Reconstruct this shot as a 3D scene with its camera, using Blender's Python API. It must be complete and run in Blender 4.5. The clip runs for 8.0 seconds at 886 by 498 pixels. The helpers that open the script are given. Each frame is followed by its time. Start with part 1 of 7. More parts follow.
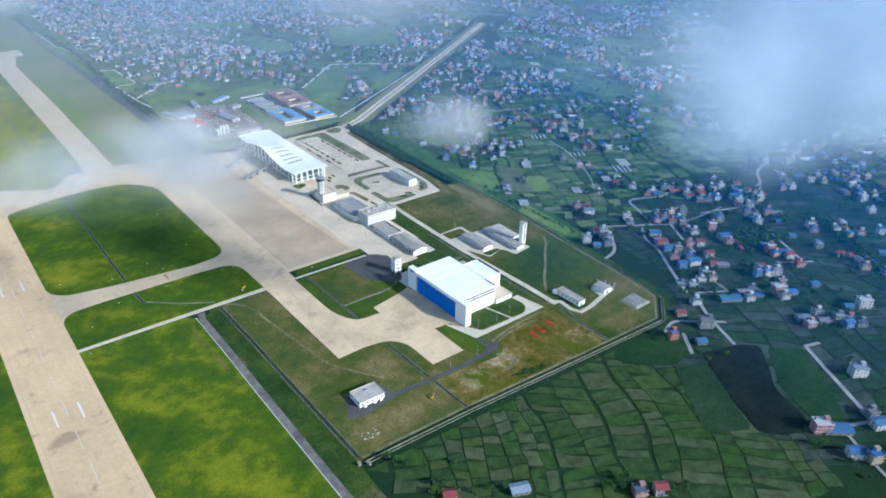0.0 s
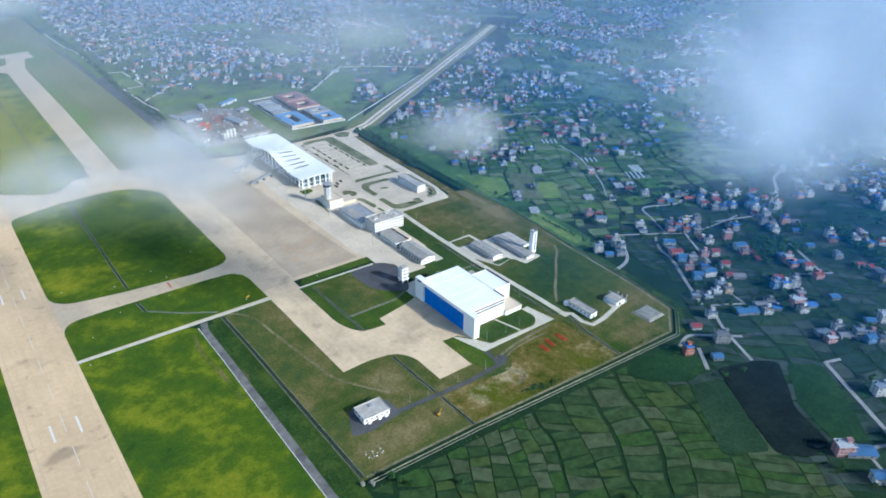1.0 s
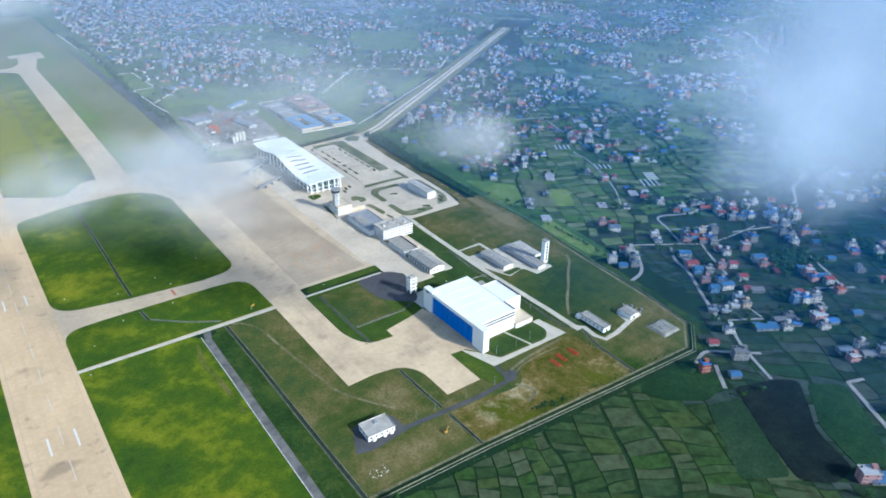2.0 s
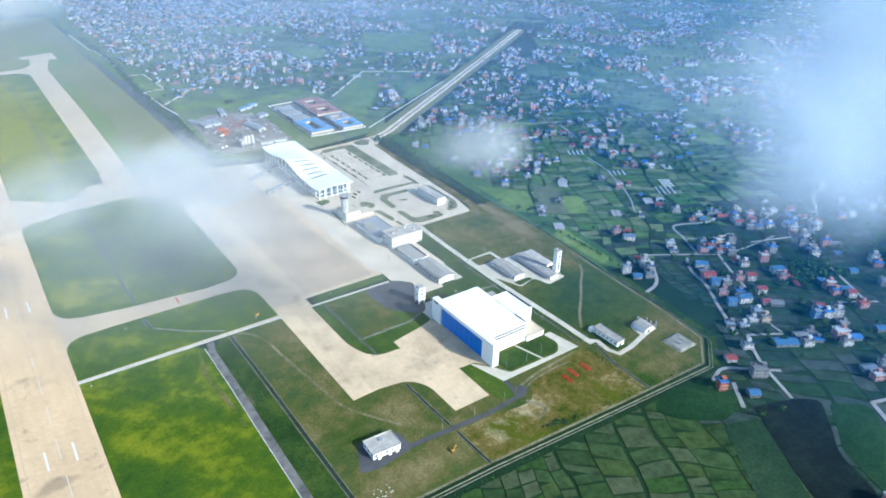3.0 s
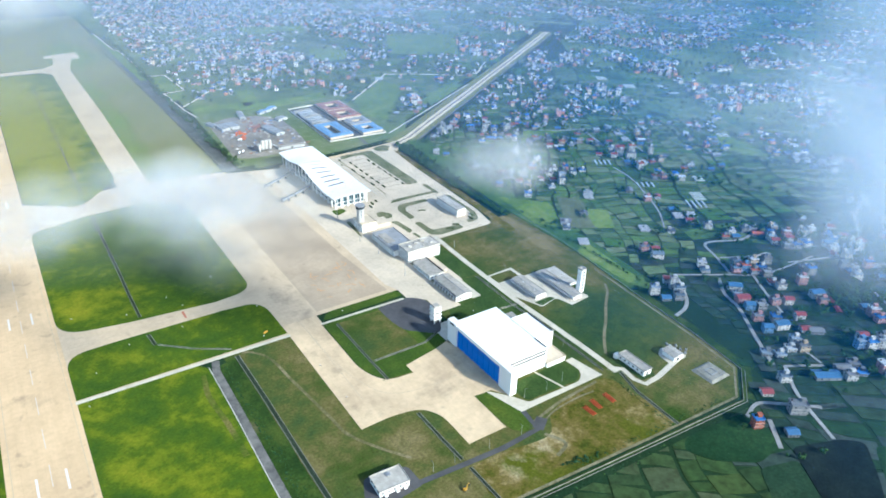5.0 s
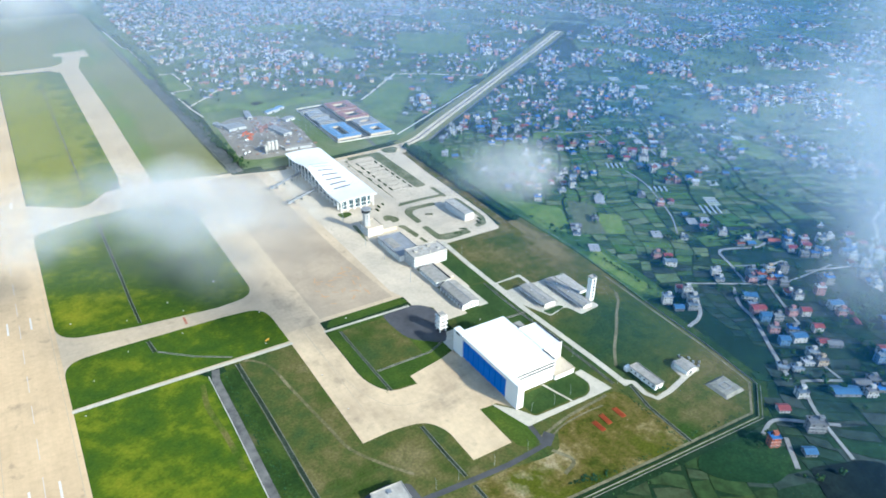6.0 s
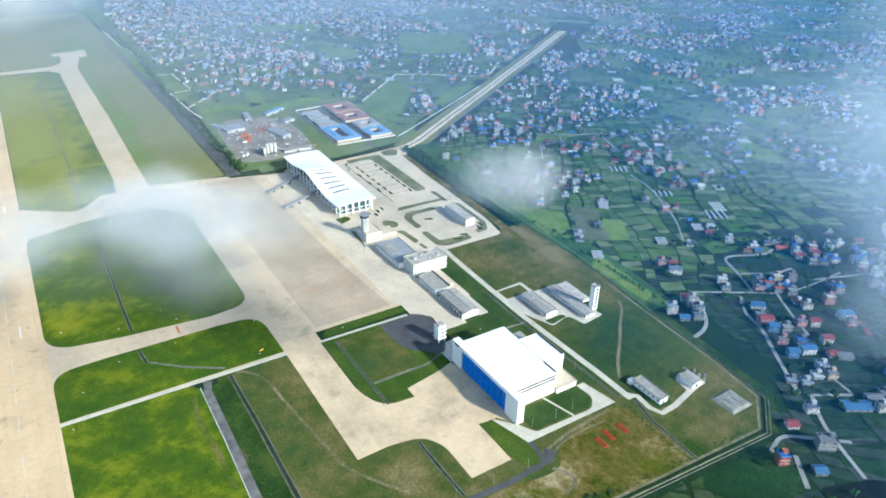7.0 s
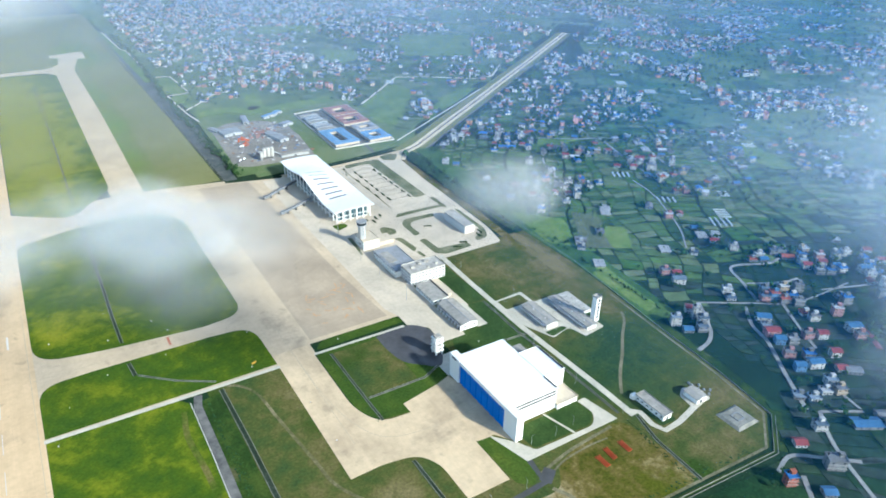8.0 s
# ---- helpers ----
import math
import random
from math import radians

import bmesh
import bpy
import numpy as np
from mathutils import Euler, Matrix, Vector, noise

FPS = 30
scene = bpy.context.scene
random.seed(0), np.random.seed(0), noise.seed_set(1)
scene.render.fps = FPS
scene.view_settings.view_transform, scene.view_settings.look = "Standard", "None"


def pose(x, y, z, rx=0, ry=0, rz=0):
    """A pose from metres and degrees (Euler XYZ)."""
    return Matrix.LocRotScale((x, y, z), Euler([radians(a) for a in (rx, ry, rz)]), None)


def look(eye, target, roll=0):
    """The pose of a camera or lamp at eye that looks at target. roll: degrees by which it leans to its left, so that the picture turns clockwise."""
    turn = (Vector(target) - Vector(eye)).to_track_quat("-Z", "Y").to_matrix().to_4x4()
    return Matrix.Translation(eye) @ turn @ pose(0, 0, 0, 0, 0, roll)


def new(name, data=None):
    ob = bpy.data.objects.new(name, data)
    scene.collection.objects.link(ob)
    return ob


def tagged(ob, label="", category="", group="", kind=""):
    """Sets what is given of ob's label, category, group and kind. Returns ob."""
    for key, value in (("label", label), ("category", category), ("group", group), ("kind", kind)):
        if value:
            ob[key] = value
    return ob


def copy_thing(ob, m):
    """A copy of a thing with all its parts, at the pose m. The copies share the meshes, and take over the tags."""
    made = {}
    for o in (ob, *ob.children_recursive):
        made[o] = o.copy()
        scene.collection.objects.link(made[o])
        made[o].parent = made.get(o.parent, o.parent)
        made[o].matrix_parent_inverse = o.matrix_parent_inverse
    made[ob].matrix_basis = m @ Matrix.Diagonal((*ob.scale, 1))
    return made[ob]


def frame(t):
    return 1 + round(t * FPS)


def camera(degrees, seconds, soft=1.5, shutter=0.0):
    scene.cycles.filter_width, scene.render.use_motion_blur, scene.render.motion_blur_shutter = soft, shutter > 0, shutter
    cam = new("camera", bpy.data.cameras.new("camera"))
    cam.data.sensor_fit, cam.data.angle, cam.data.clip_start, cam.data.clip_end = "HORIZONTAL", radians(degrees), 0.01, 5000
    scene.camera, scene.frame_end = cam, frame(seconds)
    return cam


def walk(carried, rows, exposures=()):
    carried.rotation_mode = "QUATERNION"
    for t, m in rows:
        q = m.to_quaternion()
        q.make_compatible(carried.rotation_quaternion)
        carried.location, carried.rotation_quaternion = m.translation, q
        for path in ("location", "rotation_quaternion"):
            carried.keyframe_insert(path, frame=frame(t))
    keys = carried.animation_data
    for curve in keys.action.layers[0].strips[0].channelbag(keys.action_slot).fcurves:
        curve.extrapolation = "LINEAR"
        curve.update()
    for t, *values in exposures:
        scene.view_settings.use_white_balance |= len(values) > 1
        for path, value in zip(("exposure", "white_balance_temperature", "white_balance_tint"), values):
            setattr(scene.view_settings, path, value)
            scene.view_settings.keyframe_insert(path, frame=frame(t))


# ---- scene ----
# An airport seen from the air. x runs across the runway, y along it, z up; the runway's right edge is x = 0.
cam = camera(65.4, 8.0, soft=1.75)
# seconds, eye, heading, tilt, lean
ROWS = [
    (0.0, -58.85, -590.97, 379.34, -38.863, -28.352, 1.15),
    (0.5, -52.34, -583.79, 379.28, -38.410, -28.341, 1.11),
    (1.0, -45.80, -576.57, 379.21, -37.962, -28.309, 1.05),
    (1.5, -39.31, -569.38, 379.11, -37.457, -28.280, 1.12),
    (3.0, -19.83, -547.78, 378.55, -35.840, -28.205, 1.14),
    (3.5, -13.31, -540.68, 378.44, -35.321, -28.225, 1.13),
    (4.0, -6.72, -533.61, 378.32, -34.784, -28.224, 1.11),
    (4.5, -0.11, -526.62, 378.20, -34.219, -28.220, 1.11),
    (6.0, 19.82, -505.96, 377.67, -32.665, -28.496, 1.13),
    (6.5, 26.46, -499.11, 377.59, -32.450, -28.601, 1.13),
    (7.0, 33.14, -492.25, 377.51, -32.343, -28.614, 1.14),
    (7.5, 39.78, -485.45, 377.45, -32.231, -28.597, 1.17),
    (8.0, 46.40, -478.69, 377.41, -32.128, -28.589, 1.15),
]


def aim(x, y, z, heading, tilt, lean):
    h, p = radians(heading), radians(tilt)
    ahead = Vector((-math.sin(h) * math.cos(p), math.cos(h) * math.cos(p), math.sin(p)))
    eye = Vector((x, y, z))
    return look(eye, eye + ahead * 100, lean)


# stops, kelvin and tint: the picture brightens as the camera leaves the cloud's edge
EXPOSURES = [(0.0, 0.48, 5290, 6), (1.5, 0.47, 5280, 6), (3.0, 0.81, 5310, 4), (4.0, 0.95, 5480, 3), (6.0, 0.83, 5540, 2), (8.0, 0.80, 5570, 1)]
walk(cam, [(t, aim(*row)) for t, *row in ROWS], exposures=EXPOSURES)
scene.cycles.transparent_max_bounces = 64

# ---- light ----
SUN = Vector((0.39, -0.92, 0.0)).normalized()
ELEV = radians(27)
world = bpy.data.worlds.new("sky")
scene.world = world
world.use_nodes = True
wn = world.node_tree.nodes
sky = wn.new("ShaderNodeTexSky")
sky.sky_type = "NISHITA"
sky.sun_disc = False
sky.sun_elevation = ELEV
sky.sun_rotation = math.atan2(SUN.x, SUN.y)
sky.air_density = 1.0
sky.dust_density = 1.0
world.node_tree.links.new(sky.outputs[0], wn["Background"].inputs[0])
wn["Background"].inputs[1].default_value = 0.15
sun = new("sun", bpy.data.lights.new("sun", "SUN"))
sun.data.energy = 4.3
sun.data.angle = radians(2.2)
sun.data.color = (1.0, 0.91, 0.77)
way = SUN * math.cos(ELEV) + Vector((0, 0, math.sin(ELEV)))
sun.matrix_world = look(way * 900, (0, 0, 0))


# ---- materials ----
def nodes_of(name, rough=0.9):
    m = bpy.data.materials.new(name)
    m.use_nodes = True
    nt = m.node_tree
    b = nt.nodes["Principled BSDF"]
    b.inputs["Roughness"].default_value = rough
    b.inputs["Specular IOR Level"].default_value = 0.25
    return m, nt, b


def noise_of(nt, coord, scale, detail=4.0, rough=0.55, stretch=None):
    n = nt.nodes.new("ShaderNodeTexNoise")
    n.inputs["Scale"].default_value = scale
    n.inputs["Detail"].default_value = detail
    n.inputs["Roughness"].default_value = rough
    if stretch:
        mp = nt.nodes.new("ShaderNodeMapping")
        mp.inputs["Scale"].default_value = stretch
        nt.links.new(coord, mp.inputs["Vector"])
        coord = mp.outputs[0]
    nt.links.new(coord, n.inputs["Vector"])
    return n.outputs["Fac"]


def ramp_of(nt, fac, stops):
    r = nt.nodes.new("ShaderNodeValToRGB")
    el = r.color_ramp.elements
    while len(el) < len(stops):
        el.new(0.5)
    for e, (p, c) in zip(el, stops):
        e.position, e.color = p, (*c, 1)
    nt.links.new(fac, r.inputs[0])
    return r.outputs[0]


def mix_of(nt, fac, a, b, blend="MIX"):
    m = nt.nodes.new("ShaderNodeMix")
    m.data_type = "RGBA"
    m.blend_type = blend
    for socket, value in ((m.inputs[0], fac), (m.inputs[6], a), (m.inputs[7], b)):
        if isinstance(value, (int, float)):
            socket.default_value = value
        elif isinstance(value, tuple):
            socket.default_value = (*value, 1)
        else:
            nt.links.new(value, socket)
    return m.outputs[2]


def bump_of(nt, b, height, strength=0.4, distance=0.3):
    bp = nt.nodes.new("ShaderNodeBump")
    bp.inputs["Strength"].default_value = strength
    bp.inputs["Distance"].default_value = distance
    nt.links.new(height, bp.inputs["Height"])
    nt.links.new(bp.outputs[0], b.inputs["Normal"])


def coord_of(nt):
    return nt.nodes.new("ShaderNodeTexCoord").outputs["Object"]


def zone_of(nt, coord, value, x, y, rx, ry, lift):
    """Adds lift to a value inside a soft oval of ground."""
    mp = nt.nodes.new("ShaderNodeMapping")
    mp.vector_type = "TEXTURE"
    mp.inputs["Location"].default_value = (x, y, 0)
    mp.inputs["Scale"].default_value = (rx, ry, 1000)
    nt.links.new(coord, mp.inputs["Vector"])
    ln = nt.nodes.new("ShaderNodeVectorMath")
    ln.operation = "LENGTH"
    nt.links.new(mp.outputs[0], ln.inputs[0])
    mr = nt.nodes.new("ShaderNodeMapRange")
    mr.interpolation_type = "SMOOTHERSTEP"
    mr.inputs["From Min"].default_value, mr.inputs["From Max"].default_value = 1.25, 0.25
    mr.inputs["To Min"].default_value, mr.inputs["To Max"].default_value = 0.0, lift
    nt.links.new(ln.outputs["Value"], mr.inputs["Value"])
    ad = nt.nodes.new("ShaderNodeMath")
    ad.operation = "ADD"
    nt.links.new(value, ad.inputs[0])
    nt.links.new(mr.outputs[0], ad.inputs[1])
    return ad.outputs[0]


def land(name, stops, big=0.012, mid=0.06, fine=0.45, patch=None, patch_scale=0.02, patch_at=(0.55, 0.68), stretch=None, zones=(), grain=(0.64, 1.3), share=0.62):
    """Grass or soil: a coarse colour drift, mottling and a fine tuft grain; patch is a second colour in islands, zones
    (x, y, rx, ry, lift) shift the colour for other growth and painted haze.
    """
    m, nt, b = nodes_of(name, 0.95)
    c = coord_of(nt)
    a = noise_of(nt, c, big, 4, 0.55, stretch)
    d = noise_of(nt, c, mid, 5, 0.62)
    f = noise_of(nt, c, fine, 4, 0.65)
    mid_mix = nt.nodes.new("ShaderNodeMath")
    mid_mix.operation = "MULTIPLY_ADD"
    mid_mix.inputs[1].default_value = share
    nt.links.new(a, mid_mix.inputs[0])
    half = nt.nodes.new("ShaderNodeMath")
    half.operation = "MULTIPLY"
    half.inputs[1].default_value = 1 - share
    nt.links.new(d, half.inputs[0])
    nt.links.new(half.outputs[0], mid_mix.inputs[2])
    drift = mid_mix.outputs[0]
    for x, y, rx, ry, lift in zones:
        drift = zone_of(nt, c, drift, x, y, rx, ry, lift)
    col = ramp_of(nt, drift, stops)
    if patch:
        p = noise_of(nt, c, patch_scale, 6, 0.62)
        fac = ramp_of(nt, p, [(patch_at[0], (0, 0, 0)), (patch_at[1], (1, 1, 1))])
        col = mix_of(nt, fac, col, patch)
    grain = ramp_of(nt, f, [(0.28, (grain[0],) * 3), (0.72, (grain[1],) * 3)])
    col = mix_of(nt, 1.0, col, grain, "MULTIPLY")
    nt.links.new(col, b.inputs["Base Color"])
    b.inputs["Specular IOR Level"].default_value = 0.08
    bump_of(nt, b, f, 0.6, 0.5)
    return m


def paved(name, light, dark, joint=5.0, streak=None, rough=0.85, blot=0.02, stains=()):
    """Concrete or tar: slab joints, blotches, fine grain and, where streak is given, lengthwise wear."""
    m, nt, b = nodes_of(name, rough)
    c = coord_of(nt)
    a = noise_of(nt, c, blot, 6, 0.65)
    col = ramp_of(nt, a, [(0.36, dark), (0.62, light)])
    s = noise_of(nt, c, 0.25, 4, 0.6)
    for x, y, rx, ry, depth in stains:
        low = noise_of(nt, c, 0.06, 4, 0.6)
        soil = zone_of(nt, c, low, x, y, rx, ry, depth)
        col = mix_of(nt, 1.0, col, ramp_of(nt, soil, [(0.6, (1, 1, 1)), (0.95, (0.66, 0.67, 0.70))]), "MULTIPLY")
    col = mix_of(nt, 1.0, col, ramp_of(nt, s, [(0.3, (0.93, 0.93, 0.93)), (0.7, (1.05, 1.05, 1.05))]), "MULTIPLY")
    if streak:
        w = noise_of(nt, c, 0.12, 5, 0.6, streak)
        col = mix_of(nt, 1.0, col, ramp_of(nt, w, [(0.28, (0.92, 0.915, 0.91)), (0.62, (1.02, 1.02, 1.02))]), "MULTIPLY")
    if joint:
        k = nt.nodes.new("ShaderNodeTexBrick")
        k.offset = 0.0
        k.inputs["Scale"].default_value = 1.0
        k.inputs["Mortar Size"].default_value = 0.1
        k.inputs["Brick Width"].default_value = joint
        k.inputs["Row Height"].default_value = joint
        k.inputs["Color1"].default_value = (1, 1, 1, 1)
        k.inputs["Color2"].default_value = (0.965, 0.965, 0.96, 1)
        k.inputs["Mortar"].default_value = (0.91, 0.91, 0.91, 1)
        nt.links.new(c, k.inputs["Vector"])
        col = mix_of(nt, 1.0, col, k.outputs["Color"], "MULTIPLY")
    nt.links.new(col, b.inputs["Base Color"])
    bump_of(nt, b, s, 0.2, 0.05)
    return m


def plain(name, color, vary=0.12, rough=0.6, metal=0.0, scale=0.4, stretch=None):
    """Painted or rendered surface with a little soiling."""
    m, nt, b = nodes_of(name, rough)
    b.inputs["Metallic"].default_value = metal
    c = coord_of(nt)
    n = noise_of(nt, c, scale, 5, 0.6, stretch)
    lo, hi = 1 - vary, 1 + vary * 0.5
    col = mix_of(nt, 1.0, tuple(color), ramp_of(nt, n, [(0.3, (lo, lo, lo * 0.98)), (0.7, (hi, hi, hi))]), "MULTIPLY")
    nt.links.new(col, b.inputs["Base Color"])
    f = noise_of(nt, c, 2.5, 3)
    bump_of(nt, b, f, 0.15, 0.03)
    return m


def shifting(name, colors, rough=0.75, island=False, grain=0.15, gscale=0.5):
    """One of several colours, by object, or by loose piece of a joined mesh."""
    m, nt, b = nodes_of(name, rough)
    if island:
        r = nt.nodes.new("ShaderNodeNewGeometry").outputs["Random Per Island"]
    else:
        r = nt.nodes.new("ShaderNodeObjectInfo").outputs["Random"]
    ramp = nt.nodes.new("ShaderNodeValToRGB")
    ramp.color_ramp.interpolation = "CONSTANT"
    el = ramp.color_ramp.elements
    while len(el) < len(colors):
        el.new(0.5)
    for i, (e, c) in enumerate(zip(el, colors)):
        e.position, e.color = i / len(colors), (*c, 1)
    nt.links.new(r, ramp.inputs[0])
    n = noise_of(nt, coord_of(nt), gscale, 5, 0.62)
    lo, hi = 1 - grain, 1 + grain
    col = mix_of(nt, 1.0, ramp.outputs[0], ramp_of(nt, n, [(0.3, (lo, lo, lo)), (0.7, (hi, hi, hi))]), "MULTIPLY")
    nt.links.new(col, b.inputs["Base Color"])
    if rough > 0.8:
        b.inputs["Specular IOR Level"].default_value = 0.08
    return m


M_GROUND = land("field_grass", [(0.3, (0.009, 0.024, 0.010)), (0.5, (0.014, 0.036, 0.015)), (0.7, (0.026, 0.054, 0.020))], 0.006, 0.05)
M_PLOUGH = land("wet_ploughed_soil", [(0.36, (0.005, 0.010, 0.010)), (0.5, (0.008, 0.015, 0.014)), (0.64, (0.014, 0.022, 0.018))], 0.03, 0.15)
M_CROP = land("dark_crop", [(0.36, (0.010, 0.032, 0.012)), (0.5, (0.015, 0.044, 0.015)), (0.64, (0.026, 0.060, 0.018))], 0.02, 0.1)
M_FIELD = land("boundary_grass", [(0.34, (0.030, 0.072, 0.024)), (0.5, (0.054, 0.110, 0.032)), (0.64, (0.10, 0.155, 0.040))], 0.02, 0.1)
M_EVEN = land("grey_green_crop", [(0.36, (0.013, 0.034, 0.016)), (0.5, (0.019, 0.044, 0.021)), (0.64, (0.029, 0.056, 0.026))], 0.02, 0.1)
# the (40, 780) zone also paints pale haze into the north infield
M_INFIELD = land("airfield_grass", [(0.34, (0.028, 0.062, 0.008)), (0.44, (0.044, 0.086, 0.008)), (0.52, (0.066, 0.106, 0.007)), (0.60, (0.125, 0.155, 0.008)), (0.70, (0.195, 0.200, 0.012))], 0.020, 0.09,
                 zones=[(28, 152, 32, 46, 0.15), (30, -92, 26, 44, 0.11), (60, -210, 32, 80, 0.09), (92, -60, 12, 60, 0.06), (120, 240, 70, 120, -0.07), (40, 34, 30, 22, 0.05), (160, 40, 30, 30, -0.04), (40, 780, 80, 480, 0.23),
                        (60, -30, 40, 30, -0.06), (-72, -110, 10, 60, 0.09), (16, -150, 16, 60, -0.05)], grain=(0.74, 1.24), share=0.62)
M_LUSH = land("lush_grass", [(0.32, (0.028, 0.058, 0.010)), (0.5, (0.046, 0.084, 0.012)), (0.68, (0.085, 0.118, 0.016))], 0.02, 0.09)
M_VERGE = land("overgrown_verge", [(0.36, (0.016, 0.038, 0.009)), (0.5, (0.030, 0.060, 0.011)), (0.64, (0.062, 0.090, 0.016))], 0.03, 0.15, patch=(0.115, 0.100, 0.050), patch_scale=0.035, patch_at=(0.60, 0.70))
# the teal first stop and the (440, 40) lift paint thin haze into the grass
M_OLIVE = land("dry_grass", [(0.27, (0.026, 0.058, 0.022)), (0.40, (0.047, 0.076, 0.020)), (0.49, (0.076, 0.090, 0.022)), (0.57, (0.115, 0.106, 0.034)), (0.68, (0.18, 0.148, 0.066))], 0.016, 0.08,
               patch=(0.034, 0.066, 0.008), patch_scale=0.014, zones=[(452, -146, 74, 66, -0.20), (505, 50, 14, 80, 0.20), (478, 84, 40, 12, 0.16), (440, 40, 50, 50, 0.03), (488, -20, 16, 110, 0.10), (360, -60, 50, 60, -0.10), (150, -90, 20, 90, -0.05), (240, -45, 40, 40, -0.04),
                                                                      (190, -246, 60, 20, 0.11), (205, -180, 22, 22, 0.09), (475, -222, 40, 40, 0.06), (440, -262, 50, 16, 0.06)], share=0.55)
M_BARE = land("worn_soil", [(0.34, (0.040, 0.058, 0.007)), (0.44, (0.085, 0.082, 0.012)), (0.53, (0.135, 0.108, 0.030)), (0.62, (0.235, 0.185, 0.085)), (0.72, (0.36, 0.30, 0.18))], 0.030, 0.14,
              patch=(0.078, 0.090, 0.008), patch_scale=0.024, patch_at=(0.50, 0.62), zones=[(262, -244, 18, 14, 0.17), (298, -238, 26, 16, 0.15), (350, -246, 40, 26, -0.05), (246, -262, 14, 8, -0.08), (305, -266, 30, 7, -0.10)], share=0.5)
M_NORTH = land("brown_grass", [(0.18, (0.125, 0.190, 0.032)), (0.36, (0.145, 0.175, 0.050)), (0.5, (0.180, 0.182, 0.072)), (0.7, (0.23, 0.22, 0.10))], 0.005, 0.03, zones=[(164, 780, 26, 420, -0.18), (170, 1300, 60, 200, -0.2)])
M_LAWN = land("lawn", [(0.32, (0.024, 0.052, 0.014)), (0.5, (0.038, 0.072, 0.018)), (0.7, (0.07, 0.102, 0.026))], 0.03, 0.15)
M_YARD = land("yard_soil", [(0.32, (0.16, 0.15, 0.13)), (0.5, (0.24, 0.22, 0.19)), (0.7, (0.34, 0.31, 0.26))], 0.02, 0.1)
M_TRACK = land("trodden_earth", [(0.3, (0.10, 0.095, 0.05)), (0.5, (0.16, 0.145, 0.085)), (0.7, (0.26, 0.225, 0.145))], 0.05, 0.2)
M_RUNWAY = paved("runway_concrete", (0.66, 0.475, 0.275), (0.55, 0.395, 0.23), 5.0, (1.0, 0.03, 1.0), blot=0.012, stains=[(-36, -112, 20, 9, 0.42), (-30, 20, 24, 14, 0.22), (-40, -190, 14, 30, 0.18)])
M_TAXI = paved("taxiway_concrete", (0.57, 0.445, 0.295), (0.46, 0.36, 0.24), 5.0, blot=0.016, stains=[(203, -10, 14, 60, 0.2), (205, 60, 20, 40, 0.22)])
M_APRON = paved("apron_concrete", (0.45, 0.355, 0.245), (0.34, 0.27, 0.19), 5.0, blot=0.016)
M_PAD = paved("pale_concrete", (0.65, 0.50, 0.315), (0.49, 0.375, 0.24), 5.0, (1.0, 0.15, 1.0), blot=0.022, stains=[(262, -140, 30, 22, 0.22), (200, -60, 14, 70, 0.16)])
M_PATH = paved("path_concrete", (0.56, 0.51, 0.41), (0.44, 0.40, 0.32), 3.0, blot=0.06)
M_PALE = paved("pale_forecourt", (0.61, 0.515, 0.385), (0.48, 0.41, 0.31), 5.0, blot=0.03)
M_BED = land("planted_soil", [(0.36, (0.085, 0.110, 0.052)), (0.5, (0.145, 0.155, 0.085)), (0.66, (0.27, 0.25, 0.16))], 0.05, 0.3)
M_TAR = paved("tar", (0.085, 0.085, 0.09), (0.055, 0.055, 0.06), 0, blot=0.05)
M_GREYROAD = paved("gravel_road", (0.175, 0.165, 0.15), (0.075, 0.075, 0.07), 0, blot=0.09)
M_OLDWALL = paved("stained_wall", (0.27, 0.26, 0.22), (0.15, 0.15, 0.125), 0, blot=0.15)
M_TRAIL = land("thin_trail", [(0.38, (0.075, 0.085, 0.03)), (0.5, (0.14, 0.125, 0.06)), (0.62, (0.24, 0.20, 0.12))], 0.05, 0.15)
M_HIGHWAY = paved("dusty_road", (0.66, 0.54, 0.36), (0.50, 0.41, 0.28), 0, blot=0.04)
M_KERB = paved("kerb_concrete", (0.58, 0.55, 0.48), (0.42, 0.40, 0.35), 0, blot=0.1)
M_DITCH = land("ditch_bed", [(0.3, (0.016, 0.026, 0.016)), (0.5, (0.028, 0.042, 0.026)), (0.7, (0.055, 0.07, 0.05))], 0.05, 0.3)
M_WHITE = plain("white_render", (0.80, 0.79, 0.76), 0.08, 0.7, scale=0.15)
M_CLAD = plain("white_cladding", (0.78, 0.775, 0.765), 0.04, 0.45, scale=0.08)
M_ROOFW = plain("white_metal_roof", (0.80, 0.795, 0.78), 0.05, 0.4, scale=0.06)
M_GREYROOF = plain("grey_roof", (0.33, 0.31, 0.275), 0.25, 0.7, scale=0.2)
M_SLATE = plain("slate_roof", (0.25, 0.26, 0.275), 0.15, 0.6, scale=0.2)
M_BLUE = plain("blue_door_paint", (0.010, 0.155, 0.56), 0.10, 0.4, scale=0.12, stretch=(1, 0.3, 1))
M_SLIT = plain("skylight_glass", (0.07, 0.075, 0.08), 0.2, 0.9)
M_COMPROOF = plain("pale_blue_sheet_roof", (0.15, 0.28, 0.46), 0.2, 0.6, scale=0.15)
M_SILO = plain("silo_paint", (0.50, 0.49, 0.46), 0.2, 0.6, scale=0.3)
M_BRIDGE = plain("bridge_grey", (0.17, 0.18, 0.20), 0.2, 0.7, scale=0.3)
